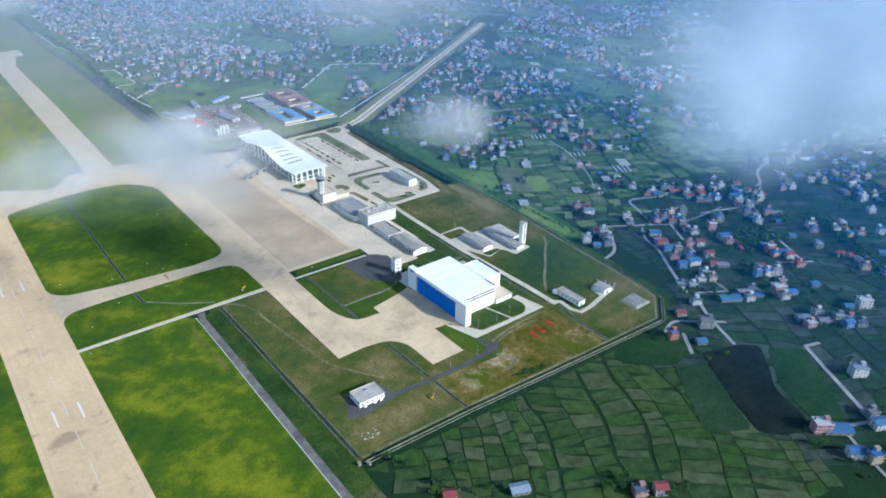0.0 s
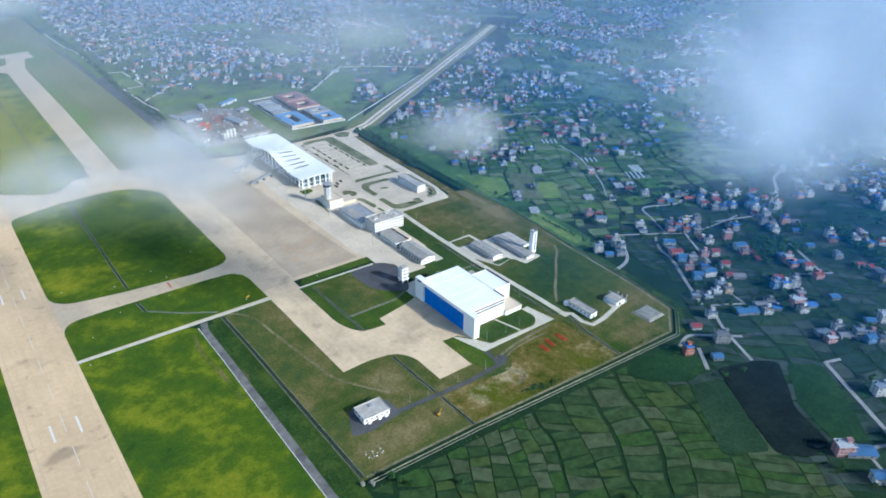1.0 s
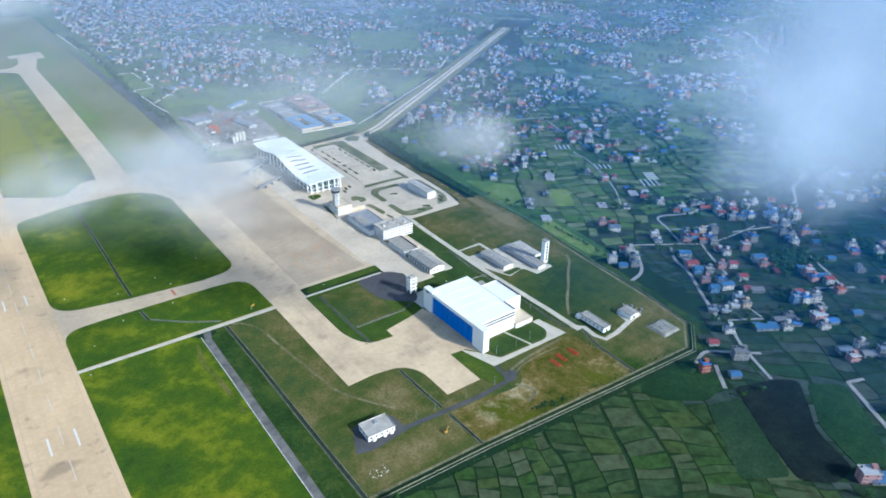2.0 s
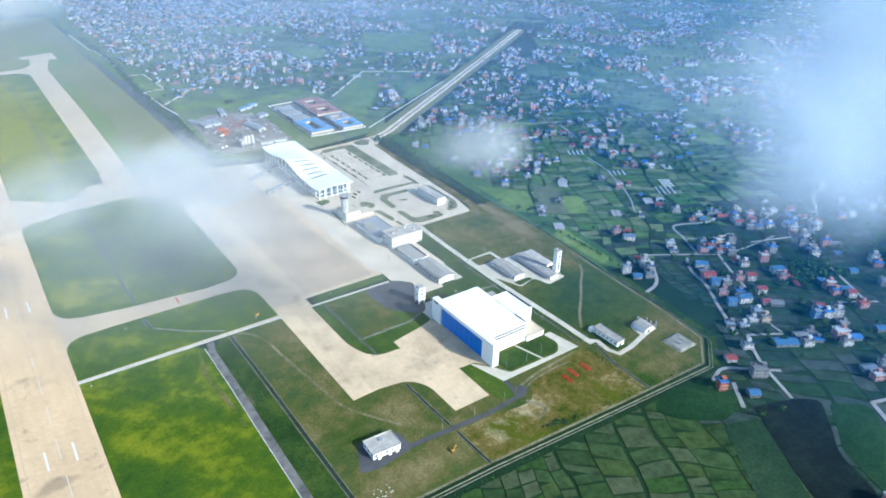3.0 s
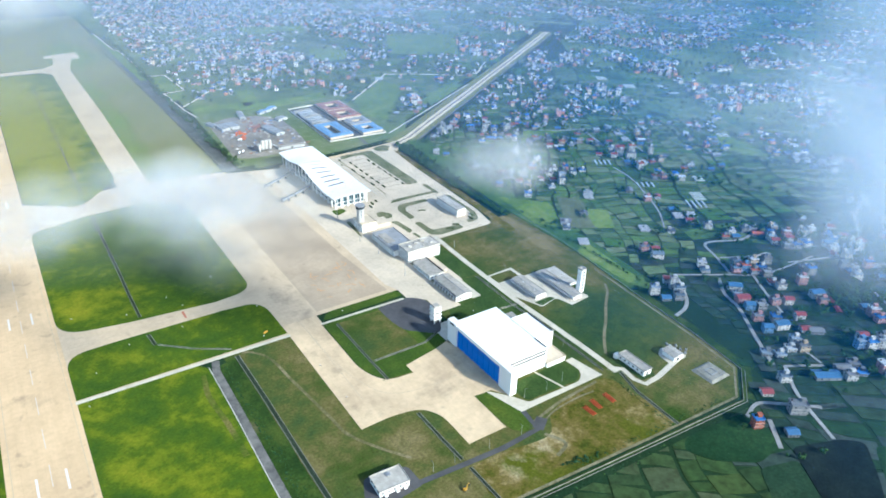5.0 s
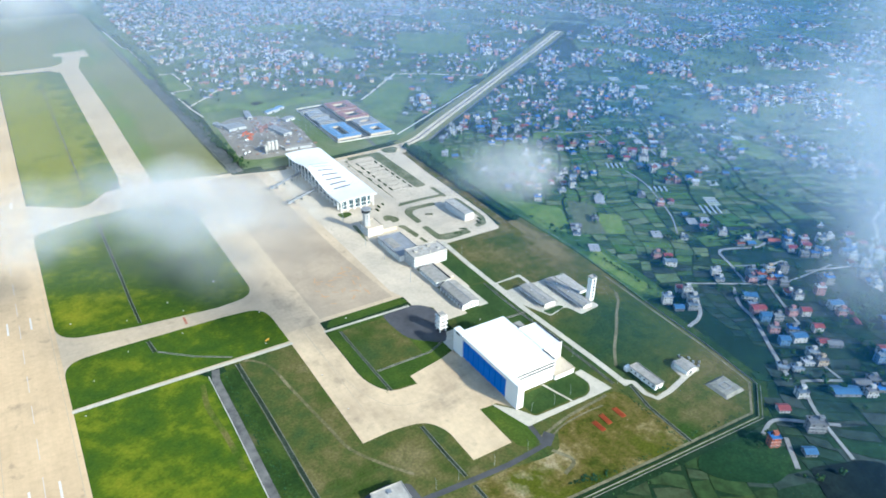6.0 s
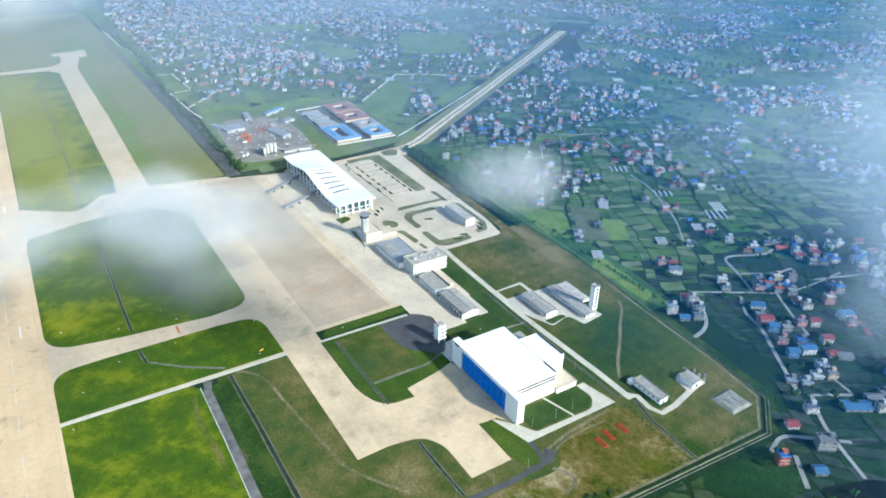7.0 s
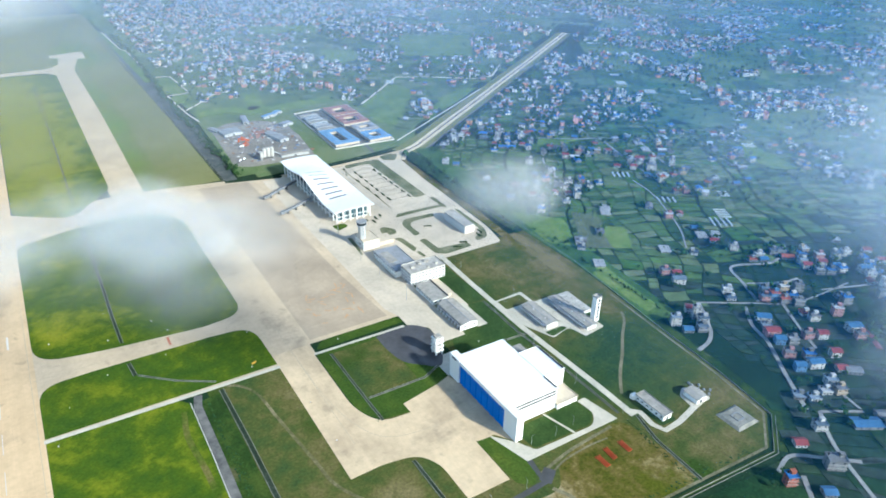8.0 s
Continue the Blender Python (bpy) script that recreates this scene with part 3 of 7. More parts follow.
ditch("ditch_pad_south", [(229, -227), (230, -267)], 2.0, "dark concrete ditch to the fence")
ditch("ditch_east", [(404, -206), (397, -232), (395, -277)], 2.0, "dark concrete ditch to the fence")
ditch("ditch_access", [(392.5, -6), (391, -62), (393, -160), (393, -196)], 1.4, "dark ditch beside the access road")
ditch("ditch_north", [(255, 424), (254, 700), (246, 1226), (240, 1500)], 2.0, "pale concrete ditch along the northern grass")
ditch("ditch_lawn", [(322, -84), (366, -70), (397, -72)], 1.2, "shallow drain across the lawn behind the hangar")

for pts, w in (([(300, -214), (318, -210), (335, -207), (377, -204)], 2.6), ([(304, -219), (322, -213), (347, -211), (366, -212)], 1.6), ([(298, -229), (305, -245), (291, -252)], 3.0)):
    lane("tyre_track", pts, w, 0.06, M_TRACK, "pale worn tyre track across the soil", "track", True)
# perimeter track, drain and wall
PERIM = [(131, -265), (230, -269), (365, -278), (464, -284), (498, -257), (507, -198), (513, -120), (520, -52), (527, 11), (528, 110)]
lane("perimeter_track", [(133, -263), (230, -267), (365, -276), (463, -281), (495, -255), (503, -198), (509, -120), (514, -60)], 2.2, 0.08, M_TRACK, "pale earth track inside the perimeter wall", "road")
lane("perimeter_drain", [(131, -268), (230, -271.5), (365, -280.5), (465, -286.5), (501, -257)], 3.0, 0.05, M_VERGE, "dark drain along the perimeter wall", "ditch")
lane("boundary_verge", [(470, -289), (505, -259), (513, -198), (519, -120), (526, -52), (533, 11), (534, 112), (545, 250), (556, 410)], 9, 0.07, M_VERGE, "dark green overgrown ditch outside the perimeter wall", "ditch")
wall = base("perimeter_wall", "thin grey concrete perimeter wall", "wall")
wall["kind"] = "structure"
for (x0, y0), (x1, y1) in zip(PERIM, PERIM[1:]):
    n = max(1, round(math.hypot(x1 - x0, y1 - y0) / 24))
    for i in range(n):
        a = (x0 + (x1 - x0) * i / n, y0 + (y1 - y0) * i / n - 3)
        b = (x0 + (x1 - x0) * (i + 0.985) / n, y0 + (y1 - y0) * (i + 0.985) / n - 3)
        part("wall_panel", ribbon(B(), [a, b], 0.25, 0, 0.9 + 0.08 * math.sin(i * 2.1)), M_OLDWALL, wall)
outer = base("boundary_kerb", "low pale kerb outside the perimeter drain", "kerb")
outer["kind"] = "structure"
for (x0, y0), (x1, y1) in zip(PERIM[:5], PERIM[1:5]):
    part("kerb_run", ribbon(B(), [(x0 + 1.5, y0 - 5.6), (x1 + 1.5, y1 - 5.6)], 0.35, 0, 0.4), M_OLDWALL, outer)
# dark overgrown ditch north of the apron
flat("ditch_bank", [(257, 421), (273, 421), (281, 731), (274, 1007), (267, 1522), (250, 1522), (252, 1000), (255, 700)], 0.06, M_BANK, "grey bare bank beside the northern ditch", "ground")

# ---- runway and taxiway markings ----
marks = base("runway_marking", "white painted runway markings", "marking")
marks["kind"] = "structure"
for x in (-36.5, -17.5):
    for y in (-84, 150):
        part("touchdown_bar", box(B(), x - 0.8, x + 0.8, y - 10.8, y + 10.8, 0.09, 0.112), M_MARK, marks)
for x0 in (-38, -16):
    part("touchdown_bar", box(B(), x0 - 1.3, x0 + 1.3, 440, 462, 0.09, 0.112), M_MARK, marks)
y = -560
while y < 1600:
    part("centre_dash", box(B(), -27.4, -26.8, y, y + 24, 0.09, 0.112), M_DASH, marks)
    y += 43
part("edge_line", box(B(), -51.2, -50.8, -900, 1690, 0.09, 0.111), M_LINE, marks)
part("edge_line", box(B(), -4.2, -3.8, -900, 1690, 0.09, 0.111), M_LINE, marks)
hold = base("holding_marking", "red painted holding line on the taxiway", "marking")
hold["kind"] = "structure"
part("paint_line", box(B(), 106, 108.2, 76, 89, 0.085, 0.105), M_REDMARK, hold)
lines = base("taxi_marking", "faded yellow taxi lines on the concrete", "marking")
lines["kind"] = "structure"
part("paint_line", ribbon(B(), [(197, -120), (197, 20), (198, 404)], 0.5, 0.09, 0.135), M_LINE, lines)
part("paint_line", ribbon(B(), smooth_line([(197, 0), (199, -60), (206, -100), (222, -126), (260, -134), (300, -132)]), 0.5, 0.09, 0.118), M_LINE, lines)
part("paint_line", ribbon(B(), smooth_line([(-2, 80), (60, 80), (150, 80), (185, 92), (197, 120)]), 0.5, 0.08, 0.128), M_LINE, lines)
rnd = random.Random(5)
scr = base("stand_marking", "faded orange painted stand marks on the apron", "marking")
scr["kind"] = "structure"
for i in range(30):
    x, y, a = 234 + rnd.random() * 50, 38 + rnd.random() * 60, rnd.random() * 3.14
    dx, dy = math.cos(a) * (2 + 3 * rnd.random()), math.sin(a) * (2 + 3 * rnd.random())
    part("paint_stroke", ribbon(B(), [(x - dx, y - dy), (x + dx, y + dy)], 1.0, 0.1, 0.137), M_FAINT, scr)


def scrub(name, line, spread, count, size, label, seed):
    """Low weeds and bushes along a line."""
    r = random.Random(seed)
    bm = B()
    ps = [Vector(p) for p in line]
    lens = [(b - a).length for a, b in zip(ps, ps[1:])]
    for i in range(count):
        t = r.random() * sum(lens)
        for k, l in enumerate(lens):
            if t <= l:
                break
            t -= l
        d = (ps[k + 1] - ps[k]).normalized()
        p = ps[k] + d * t + Vector((-d.y, d.x)) * r.uniform(-spread, spread)
        s = size * r.uniform(0.4, 1.2)
        g = bmesh.ops.create_icosphere(bm, subdivisions=1, radius=s)
        for v in g["verts"]:
            q = 0.65 + 0.6 * r.random()
            v.co = Vector((v.co.x * q + p.x, v.co.y * q + p.y, max(-0.1, v.co.z * q * 0.7 + s * 0.3)))
    return tagged(new(name, mesh_of(name, bm, M_LEAF)), label, "bushes", kind="stuff")


scrub("ditch_scrub", [(115, -12), (117, -160), (117.5, -262)], 3.5, 300, 0.55, "dark weeds beside the perimeter ditch", 1)
scrub("road_scrub", [(115, -20), (114, -150), (111, -300)], 1.6, 150, 0.8, "dark weeds beside the service road", 2)
scrub("fence_scrub", [(134, -277), (230, -280), (365, -289), (462, -295), (510, -262), (520, -198), (533, -52), (540, 60), (541, 120)], 3.0, 300, 0.8, "dark bushes outside the perimeter wall", 3)
scrub("inner_scrub", [(300, -268), (380, -272), (455, -277)], 2.2, 130, 0.7, "bright weeds inside the perimeter wall", 4)
scrub("drain_scrub", [(394, -206), (391, -232), (390, -275)], 1.4, 60, 0.7, "weeds beside the drain", 5)
scrub("pad_scrub", [(224, -112), (222, -60), (222, -12)], 1.2, 40, 0.5, "weeds beside the grass block ditch", 6)


# ---- airport buildings ----
def win_mesh(name, w, h, material, axis):
    """One window: a glazed leaf in a thin frame, flat along x or y; its origin lies at its middle."""
    bm = B()
    d = 0.06
    if axis == "x":
        box(bm, -w / 2, w / 2, -d, d, -h / 2, h / 2)
    else:
        box(bm, -d, d, -w / 2, w / 2, -h / 2, h / 2)
    return mesh_of(name, bm, material)


WIN = {}


def window(parent, x, y, z, w, h, axis, material=None, name="window"):
    material = material or M_GLASS
    key = (round(w, 2), round(h, 2), axis, material.name)
    if key not in WIN:
        WIN[key] = win_mesh(name, w, h, material, axis)
    ob = new(name, WIN[key])
    ob.parent = parent
    ob.location = (x, y, z)
    return ob


def window_rows(parent, x0, x1, y0, y1, floors, z0, step, w, h, pitch, faces="-x+x-y+y", material=None):
    """Windows on the outer faces of a block, floor by floor."""
    for f in range(floors):
        z = z0 + f * step
        for face, a, b in (("-y", x0, x1), ("+y", x0, x1), ("-x", y0, y1), ("+x", y0, y1)):
            if face not in faces:
                continue
            n = max(1, int((b - a - 1) / pitch))
            for i in range(n):
                p = a + (b - a) * (i + 0.5) / n
                if face == "-y":
                    window(parent, p, y0, z, w, h, "x", material)
                elif face == "+y":
                    window(parent, p, y1, z, w, h, "x", material)
                elif face == "-x":
                    window(parent, x0, p, z, w, h, "y", material)
                else:
                    window(parent, x1, p, z, w, h, "y", material)


def parapet(bm, x0, x1, y0, y1, z0, z1, t=0.3):
    box(bm, x0, x1, y0, y0 + t, z0, z1)
    box(bm, x0, x1, y1 - t, y1, z0, z1)
    box(bm, x0, x0 + t, y0 + t, y1 - t, z0, z1)
    box(bm, x1 - t, x1, y0 + t, y1 - t, z0, z1)
    return bm


def gable(bm, x0, x1, y0, y1, z, rise, over=0.8, thick=0.25, along="y"):
    """A pitched roof of two sloping sheets, its ridge along y or x."""
    if along == "y":
        xm = (x0 + x1) / 2
        for xa in (x0 - over, x1 + over):
            pts = [(xa, y0 - over, z), (xm, y0 - over, z + rise), (xm, y1 + over, z + rise), (xa, y1 + over, z)]
            lo = [bm.verts.new(p) for p in pts]
            hi = [bm.verts.new((p[0], p[1], p[2] + thick)) for p in pts]
            bm.faces.new(lo)
            bm.faces.new(hi[::-1])
            for i in range(4):
                bm.faces.new((lo[i], lo[(i + 1) % 4], hi[(i + 1) % 4], hi[i]))
    else:
        ym = (y0 + y1) / 2
        for ya in (y0 - over, y1 + over):
            pts = [(x0 - over, ya, z), (x0 - over, ym, z + rise), (x1 + over, ym, z + rise), (x1 + over, ya, z)]
            lo = [bm.verts.new(p) for p in pts]
            hi = [bm.verts.new((p[0], p[1], p[2] + thick)) for p in pts]
            bm.faces.new(lo)
            bm.faces.new(hi[::-1])
            for i in range(4):
                bm.faces.new((lo[i], lo[(i + 1) % 4], hi[(i + 1) % 4], hi[i]))
    return bm


def gable_wall(bm, x0, x1, y0, y1, z0, z, rise, along="y"):
    """Walls with pointed ends below a pitched roof."""
    if along == "y":
        prof = [(x0, z0), (x1, z0), (x1, z), ((x0 + x1) / 2, z + rise), (x0, z)]
        a = [bm.verts.new((x, y0, h)) for x, h in prof]
        b = [bm.verts.new((x, y1, h)) for x, h in prof]
    else:
        prof = [(y0, z0), (y1, z0), (y1, z), ((y0 + y1) / 2, z + rise), (y0, z)]
        a = [bm.verts.new((x0, y, h)) for y, h in prof]
        b = [bm.verts.new((x1, y, h)) for y, h in prof]
    bm.faces.new(a)
    bm.faces.new(b[::-1])
    for i in range(5):
        bm.faces.new((a[i], b[i], b[(i + 1) % 5], a[(i + 1) % 5]))
    return bm


# hangar: hall, two door towers, rear block, low annex
hangar = base("hangar", "large white hangar with a wide blue door, on pale concrete", "hangar")
bm = B()
box(bm, 305.5, 353, -165, -91, 0, 20.2)
hall = part("hall", bm, M_CLAD, hangar, "white clad hangar hall")
bm = B()
slab(bm, [(305, -165.6), (353.6, -165.6), (353.6, -90.4), (305, -90.4)], 20.2, 20.9)
top_roof = part("roof", bm, M_ROOFW, hangar, "bright white metal roof")
for i in range(6):
    y = -160 + i * 13
    part("roof_seam", box(B(), 306, 353.4, y, y + 0.25, 20.9, 21.05), M_ROOFW, top_roof)
part("parapet", box(B(), 302.6, 305.4, -164, -100, 19.2, 22.6), M_CLAD, hangar, "white band over the door")
bm = B()
box(bm, 302, 308.5, -180, -164.1, 0, 23.4)
part("door_tower", bm, M_CLAD, hangar, "white windowless door tower")
bm = B()
box(bm, 302, 308.5, -99.9, -86, 0, 23.4)
part("door_tower", bm, M_CLAD, hangar, "white windowless door tower")
bm = B()
box(bm, 301.85, 302, -96, -90, 20.6, 22.4)
part("sign", bm, M_DARK, hangar, "small dark plate on the tower")
for i in range(16):
    y0 = -163.9 + i * 4.0
    bm = B()
    box(bm, 303.2 + 0.35 * (i % 2), 303.6 + 0.35 * (i % 2), y0, y0 + 3.96, 0.15, 19.2)
    part("door_leaf", bm, M_BLUE, hangar, "tall blue sliding door leaf")
bm = B()
box(bm, 353.1, 374, -149, -114, 0, 20.8)
part("rear_block", bm, M_CLAD, hangar, "white rear block")
part("rear_roof", parapet(B(), 352.8, 374.3, -149.3, -113.7, 20.8, 21.3, 0.4), M_ROOFW, hangar)
part("rear_ridge", box(B(), 372.6, 373.6, -148.6, -114.4, 20.8, 21.9), M_DARK, hangar, "dark gutter line on the rear roof")
part("rear_gutter", box(B(), 351.9, 352.7, -164.8, -149.4, 20.9, 21.7), M_DARK, hangar, "dark gutter line")
bm = B()
box(bm, 353.1, 372, -113.9, -92, 0, 9.5)
part("side_annex", bm, M_WHITE, hangar, "lower flat-roofed annex")
part("annex_roof", slab(B(), rect(353.2, 372.4, -113.6, -91.6), 9.5, 9.9), M_GREYROOF, hangar, "grey flat roof")
part("roof_unit", box(B(), 357, 366, -112, -108, 9.9, 12.4), M_STEEL, hangar, "metal roof plant unit")
bm = B()
box(bm, 353.1, 374, -167.5, -149.1, 0, 4.6)
part("low_annex", bm, M_WHITE, hangar, "low white annex")
part("low_roof", parapet(slab(B(), rect(352.7, 374.4, -167.9, -149.2), 4.6, 4.9), 352.7, 374.4, -167.9, -149.2, 4.9, 5.6), M_BEIGE, hangar, "beige flat annex roof with a parapet")
for x in (356, 360, 364, 368):
    window(hangar, x, -167.5, 2.4, 1.6, 1.5, "x")
for z in (14.2, 17.2):
    part("louvre", box(B(), 311, 352, -165.3, -165.02, z, z + 1.5), M_DARK, hall, "long dark louvre band")
for x in (318, 334, 349):
    part("panel_joint", box(B(), x, x + 0.12, -165.12, -165.01, 0.2, 20), M_GREYROOF, hall)

# terminal: glazed hall under a curved roof
terminal = base("terminal", "white airport terminal with a wave-shaped roof and glazed walls", "terminal")


def wave(x, y):
    s = (y - 224) / 187
    side = max(0.0, min(1.0, (386 - x) / 53))
    return 15.2 + 2.6 * s + side * (7.4 * math.exp(-((s - 0.56) / 0.17) ** 2) - 2.6 * math.exp(-((s - 0.17) / 0.15) ** 2) - 1.2 * math.exp(-((s - 0.86) / 0.1) ** 2)) + 1.2 * math.sin(math.pi * (x - 333) / 53)


bm = B()
nx, ny = 8, 44
top = [[bm.verts.new((333 + 53 * i / nx, 224 + 187 * j / ny, wave(333 + 53 * i / nx, 224 + 187 * j / ny) + 0.9)) for j in range(ny + 1)] for i in range(nx + 1)]
low = [[bm.verts.new((333 + 53 * i / nx, 224 + 187 * j / ny, wave(333 + 53 * i / nx, 224 + 187 * j / ny))) for j in range(ny + 1)] for i in range(nx + 1)]
for i in range(nx):
    for j in range(ny):
        bm.faces.new((top[i][j], top[i + 1][j], top[i + 1][j + 1], top[i][j + 1]))
        bm.faces.new((low[i][j], low[i][j + 1], low[i + 1][j + 1], low[i + 1][j]))
for j in range(ny):
    for i in (0, nx):
        bm.faces.new((top[i][j], top[i][j + 1], low[i][j + 1], low[i][j]))
for i in range(nx):
    for j in (0, ny):
        bm.faces.new((top[i][j], top[i + 1][j], low[i + 1][j], low[i][j]))
wave_roof = part("roof", bm, M_ROOFW, terminal, "bright white wave-shaped roof")
for k in range(7):
    y = 264 + k * 13.0
    x0, x1 = (344, 367) if k < 5 else (343, 369)
    bm = B()
    v = []
    for x in (x0, (x0 + x1) / 2, x1):
        for dy in (0, 2.4 if k < 5 else 1.1):
            v.append((x, y + dy, wave(x, y + dy)))
    vs = [bm.verts.new((a, b, c + 1.05)) for a, b, c in v] + [bm.verts.new((a, b, c + 0.7)) for a, b, c in v]
    for a in (0, 2):
        bm.faces.new((vs[a], vs[a + 2], vs[a + 3], vs[a + 1]))
        bm.faces.new((vs[a], vs[a + 6], vs[a + 8], vs[a + 2]))
        bm.faces.new((vs[a + 1], vs[a + 3], vs[a + 9], vs[a + 7]))
    bm.faces.new((vs[0], vs[1], vs[7], vs[6]))
    bm.faces.new((vs[4], vs[10], vs[11], vs[5]))
    part("skylight", bm, M_SLIT, wave_roof, "narrow dark skylight strip")
glass = part("hall", box(B(), 339, 379, 231, 404, 0, 11.2), M_TEAL, terminal, "tinted glazed hall")
part("plinth", box(B(), 338.4, 379.6, 230.4, 404.6, 0, 1.2), M_WHITE, terminal)
part("floor_band", box(B(), 338.5, 379.5, 230.5, 404.5, 5.2, 6.0), M_WHITE, terminal, "white floor band")
for i in range(6):
    x = 336.5 + i * 8.9
    part("column", box(B(), x - 0.7, x + 0.7, 226.4, 227.8, 0, wave(x, 227)), M_WHITE, terminal, "white square column")
for j in range(15):
    y = 236 + j * 12
    part("column", box(B(), 335.2, 336.4, y - 0.6, y + 0.6, 0, wave(335.8, y)), M_WHITE, terminal, "white square column")
    part("column", box(B(), 382, 383.2, y - 0.6, y + 0.6, 0, wave(382.6, y)), M_WHITE, terminal, "white square column")
for i in range(10):
    x = 341 + i * 4.1
    part("mullion", box(B(), x, x + 0.35, 230.7, 231.02, 1.2, 11), M_WHITE, glass)
for j in range(40):
    y = 233 + j * 4.3
    part("mullion", box(B(), 338.7, 339.02, y, y + 0.3, 1.2, 11), M_WHITE, glass)
part("upper_wall", box(B(), 342, 376, 234, 401, 11.2, 13.2), M_GLASS, terminal, "dark clerestory")


def jet_bridge(y, reach, skew):
    root = base("jet_bridge", "long grey boarding bridge between terminal and apron", "jet bridge", "boarding bridges")
    x1 = 338
    tunnel = part("tunnel", bar(B(), (x1, y, 5.0), (x1 - reach, y - skew, 4.4), 2.4), M_BRIDGE, root, "boxy grey tunnel")
    part("rotunda", cyl(B(), x1 - 4, y - 1, 0, 6.8, 2.4, 2.4, 12), M_STEEL, root)
    part("cab", box(B(), x1 - reach - 4, x1 - reach + 1, y - skew - 2.5, y - skew + 2.5, 2.6, 6.2), M_BRIDGE, root, "dark cab end")
    for q in (0.35, 0.62, 0.88):
        x, w = x1 - reach * q, y - skew * q
        part("leg", box(B(), x - 0.6, x + 0.6, w - 1.8, w + 1.8, 0, 3.6), M_DARK, root)
        part("wheel_base", box(B(), x - 1.2, x + 1.2, w - 2.4, w + 2.4, 0, 0.8), M_DARK, root)
    for q in range(9):
        f = (q + 0.5) / 9
        part("rib", box(B(), x1 - reach * f - 0.15, x1 - reach * f + 0.15, y - skew * f - 1.35, y - skew * f + 1.35, 3.4, 6.3), M_STEEL, tunnel)
    return root


jet_bridge(304, 49, 24)
jet_bridge(366, 52, 31)

# control tower on its block
tower = base("control_tower", "grey control tower rising from a three-storey office block", "tower")
part("block", box(B(), 335, 354, 149, 172, 0, 10), M_WHITE, tower, "white three-storey block")
part("block_roof", parapet(slab(B(), rect(334.6, 354.4, 148.6, 172.4), 10, 10.3), 334.6, 354.4, 148.6, 172.4, 10.3, 11.1), M_BEIGE, tower, "pale flat roof with a parapet")
part("lower_wing", box(B(), 354.6, 374, 150, 168, 0, 4.6), M_BEIGE, tower, "low beige wing")
window_rows(tower, 335, 354, 149, 172, 3, 2.0, 3.2, 2.2, 1.4, 4.2, "-x-y+y")
for z in (3.3, 6.5):
    part("sun_shade", box(B(), 334.5, 354.5, 148.5, 149, z, z + 0.35), M_WHITE, tower)
part("shaft", cyl(B(), 338.8, 161, 10.3, 25.6, 4.6, 4.2, 8), M_SHAFT, tower, "tall grey shaft")
part("gallery", cyl(B(), 338.8, 161, 25.6, 27.0, 5.4, 6.0, 8), M_SHAFT, tower)
part("cab", cyl(B(), 338.8, 161, 27.0, 30.6, 5.2, 6.2, 8), M_GLASS, tower, "tinted glazed control cab")
part("cab_roof", cyl(B(), 338.8, 161, 30.6, 31.4, 6.6, 6.2, 8), M_SLATE, tower)
part("mast", cyl(B(), 338.8, 161, 31.4, 35, 0.3, 0.15, 6), M_STEEL, tower)
for k in range(4):
    window(tower, 338.8, 156.8, 13.0 + 3.4 * k, 1.4, 1.6, "x")

# link building with a slate-grey roof
link = base("link_building", "low office wing with a grey flat roof", "building")
part("body", box(B(), 338, 366, 78, 130, 0, 7.0), M_WHITE, link)
part("roof", parapet(slab(B(), rect(337.5, 366.5, 77.8, 130.5), 7.0, 7.3), 337.5, 366.5, 77.8, 130.5, 7.3, 7.9), M_SHEDROOF, link, "slate-grey flat roof")
part("roof_pane", box(B(), 341, 351, 98, 122, 7.3, 7.8), M_GREYROOF, link)
part("east_wing", box(B(), 366.7, 371, 84, 128, 0, 4.2), M_BEIGE, link, "low beige strip behind the wing")
window_rows(link, 338, 366, 78, 130, 2, 2.0, 3.3, 2.4, 1.5, 5, "-x+x")

# four-storey office
office = base("office_building", "white four-storey office block with rows of windows", "office building")
part("body", box(B(), 344, 385, 56, 77.5, 0, 13.6), M_WHITE, office)
part("roof", parapet(slab(B(), rect(343.5, 385.5, 55.5, 77.7), 13.6, 13.9), 343.5, 385.5, 55.5, 77.7, 13.9, 14.7), M_SOFTROOF, office, "pale grey flat roof with a parapet")
for z in (3.2, 6.5, 9.8, 12.9):
    part("floor_band", parapet(B(), 343.6, 385.4, 55.6, 77.6, z, z + 0.5, 0.45), M_WHITE, office, "white projecting floor band")
window_rows(office, 344, 385, 56, 77.5, 4, 1.85, 3.3, 3.0, 1.7, 3.7)
for x, y, w in ((350, 66, 4), (360, 70, 3), (369, 71, 4), (377, 62, 3), (366, 60, 2)):
    part("roof_hut", box(B(), x, x + w, y, y + w, 13.9, 15.4), M_SOFTROOF, office)

# service halls south of the office
hall1 = base("service_hall", "low white service hall with a grey roof", "building")
part("body", box(B(), 345, 361, 13, 47, 0, 5.6), M_WHITE, hall1)
part("roof", slab(B(), rect(344, 362, 12, 48), 5.6, 6.1), M_GREYROOF, hall1, "grey flat roof")
part("roof_edge", box(B(), 361.5, 362.4, 12, 48, 6.1, 7.0), M_DARK, hall1)
part("side_store", box(B(), 362.6, 371, 20, 46, 0, 2.6), M_BEIGE, hall1, "low pale store beside the hall")
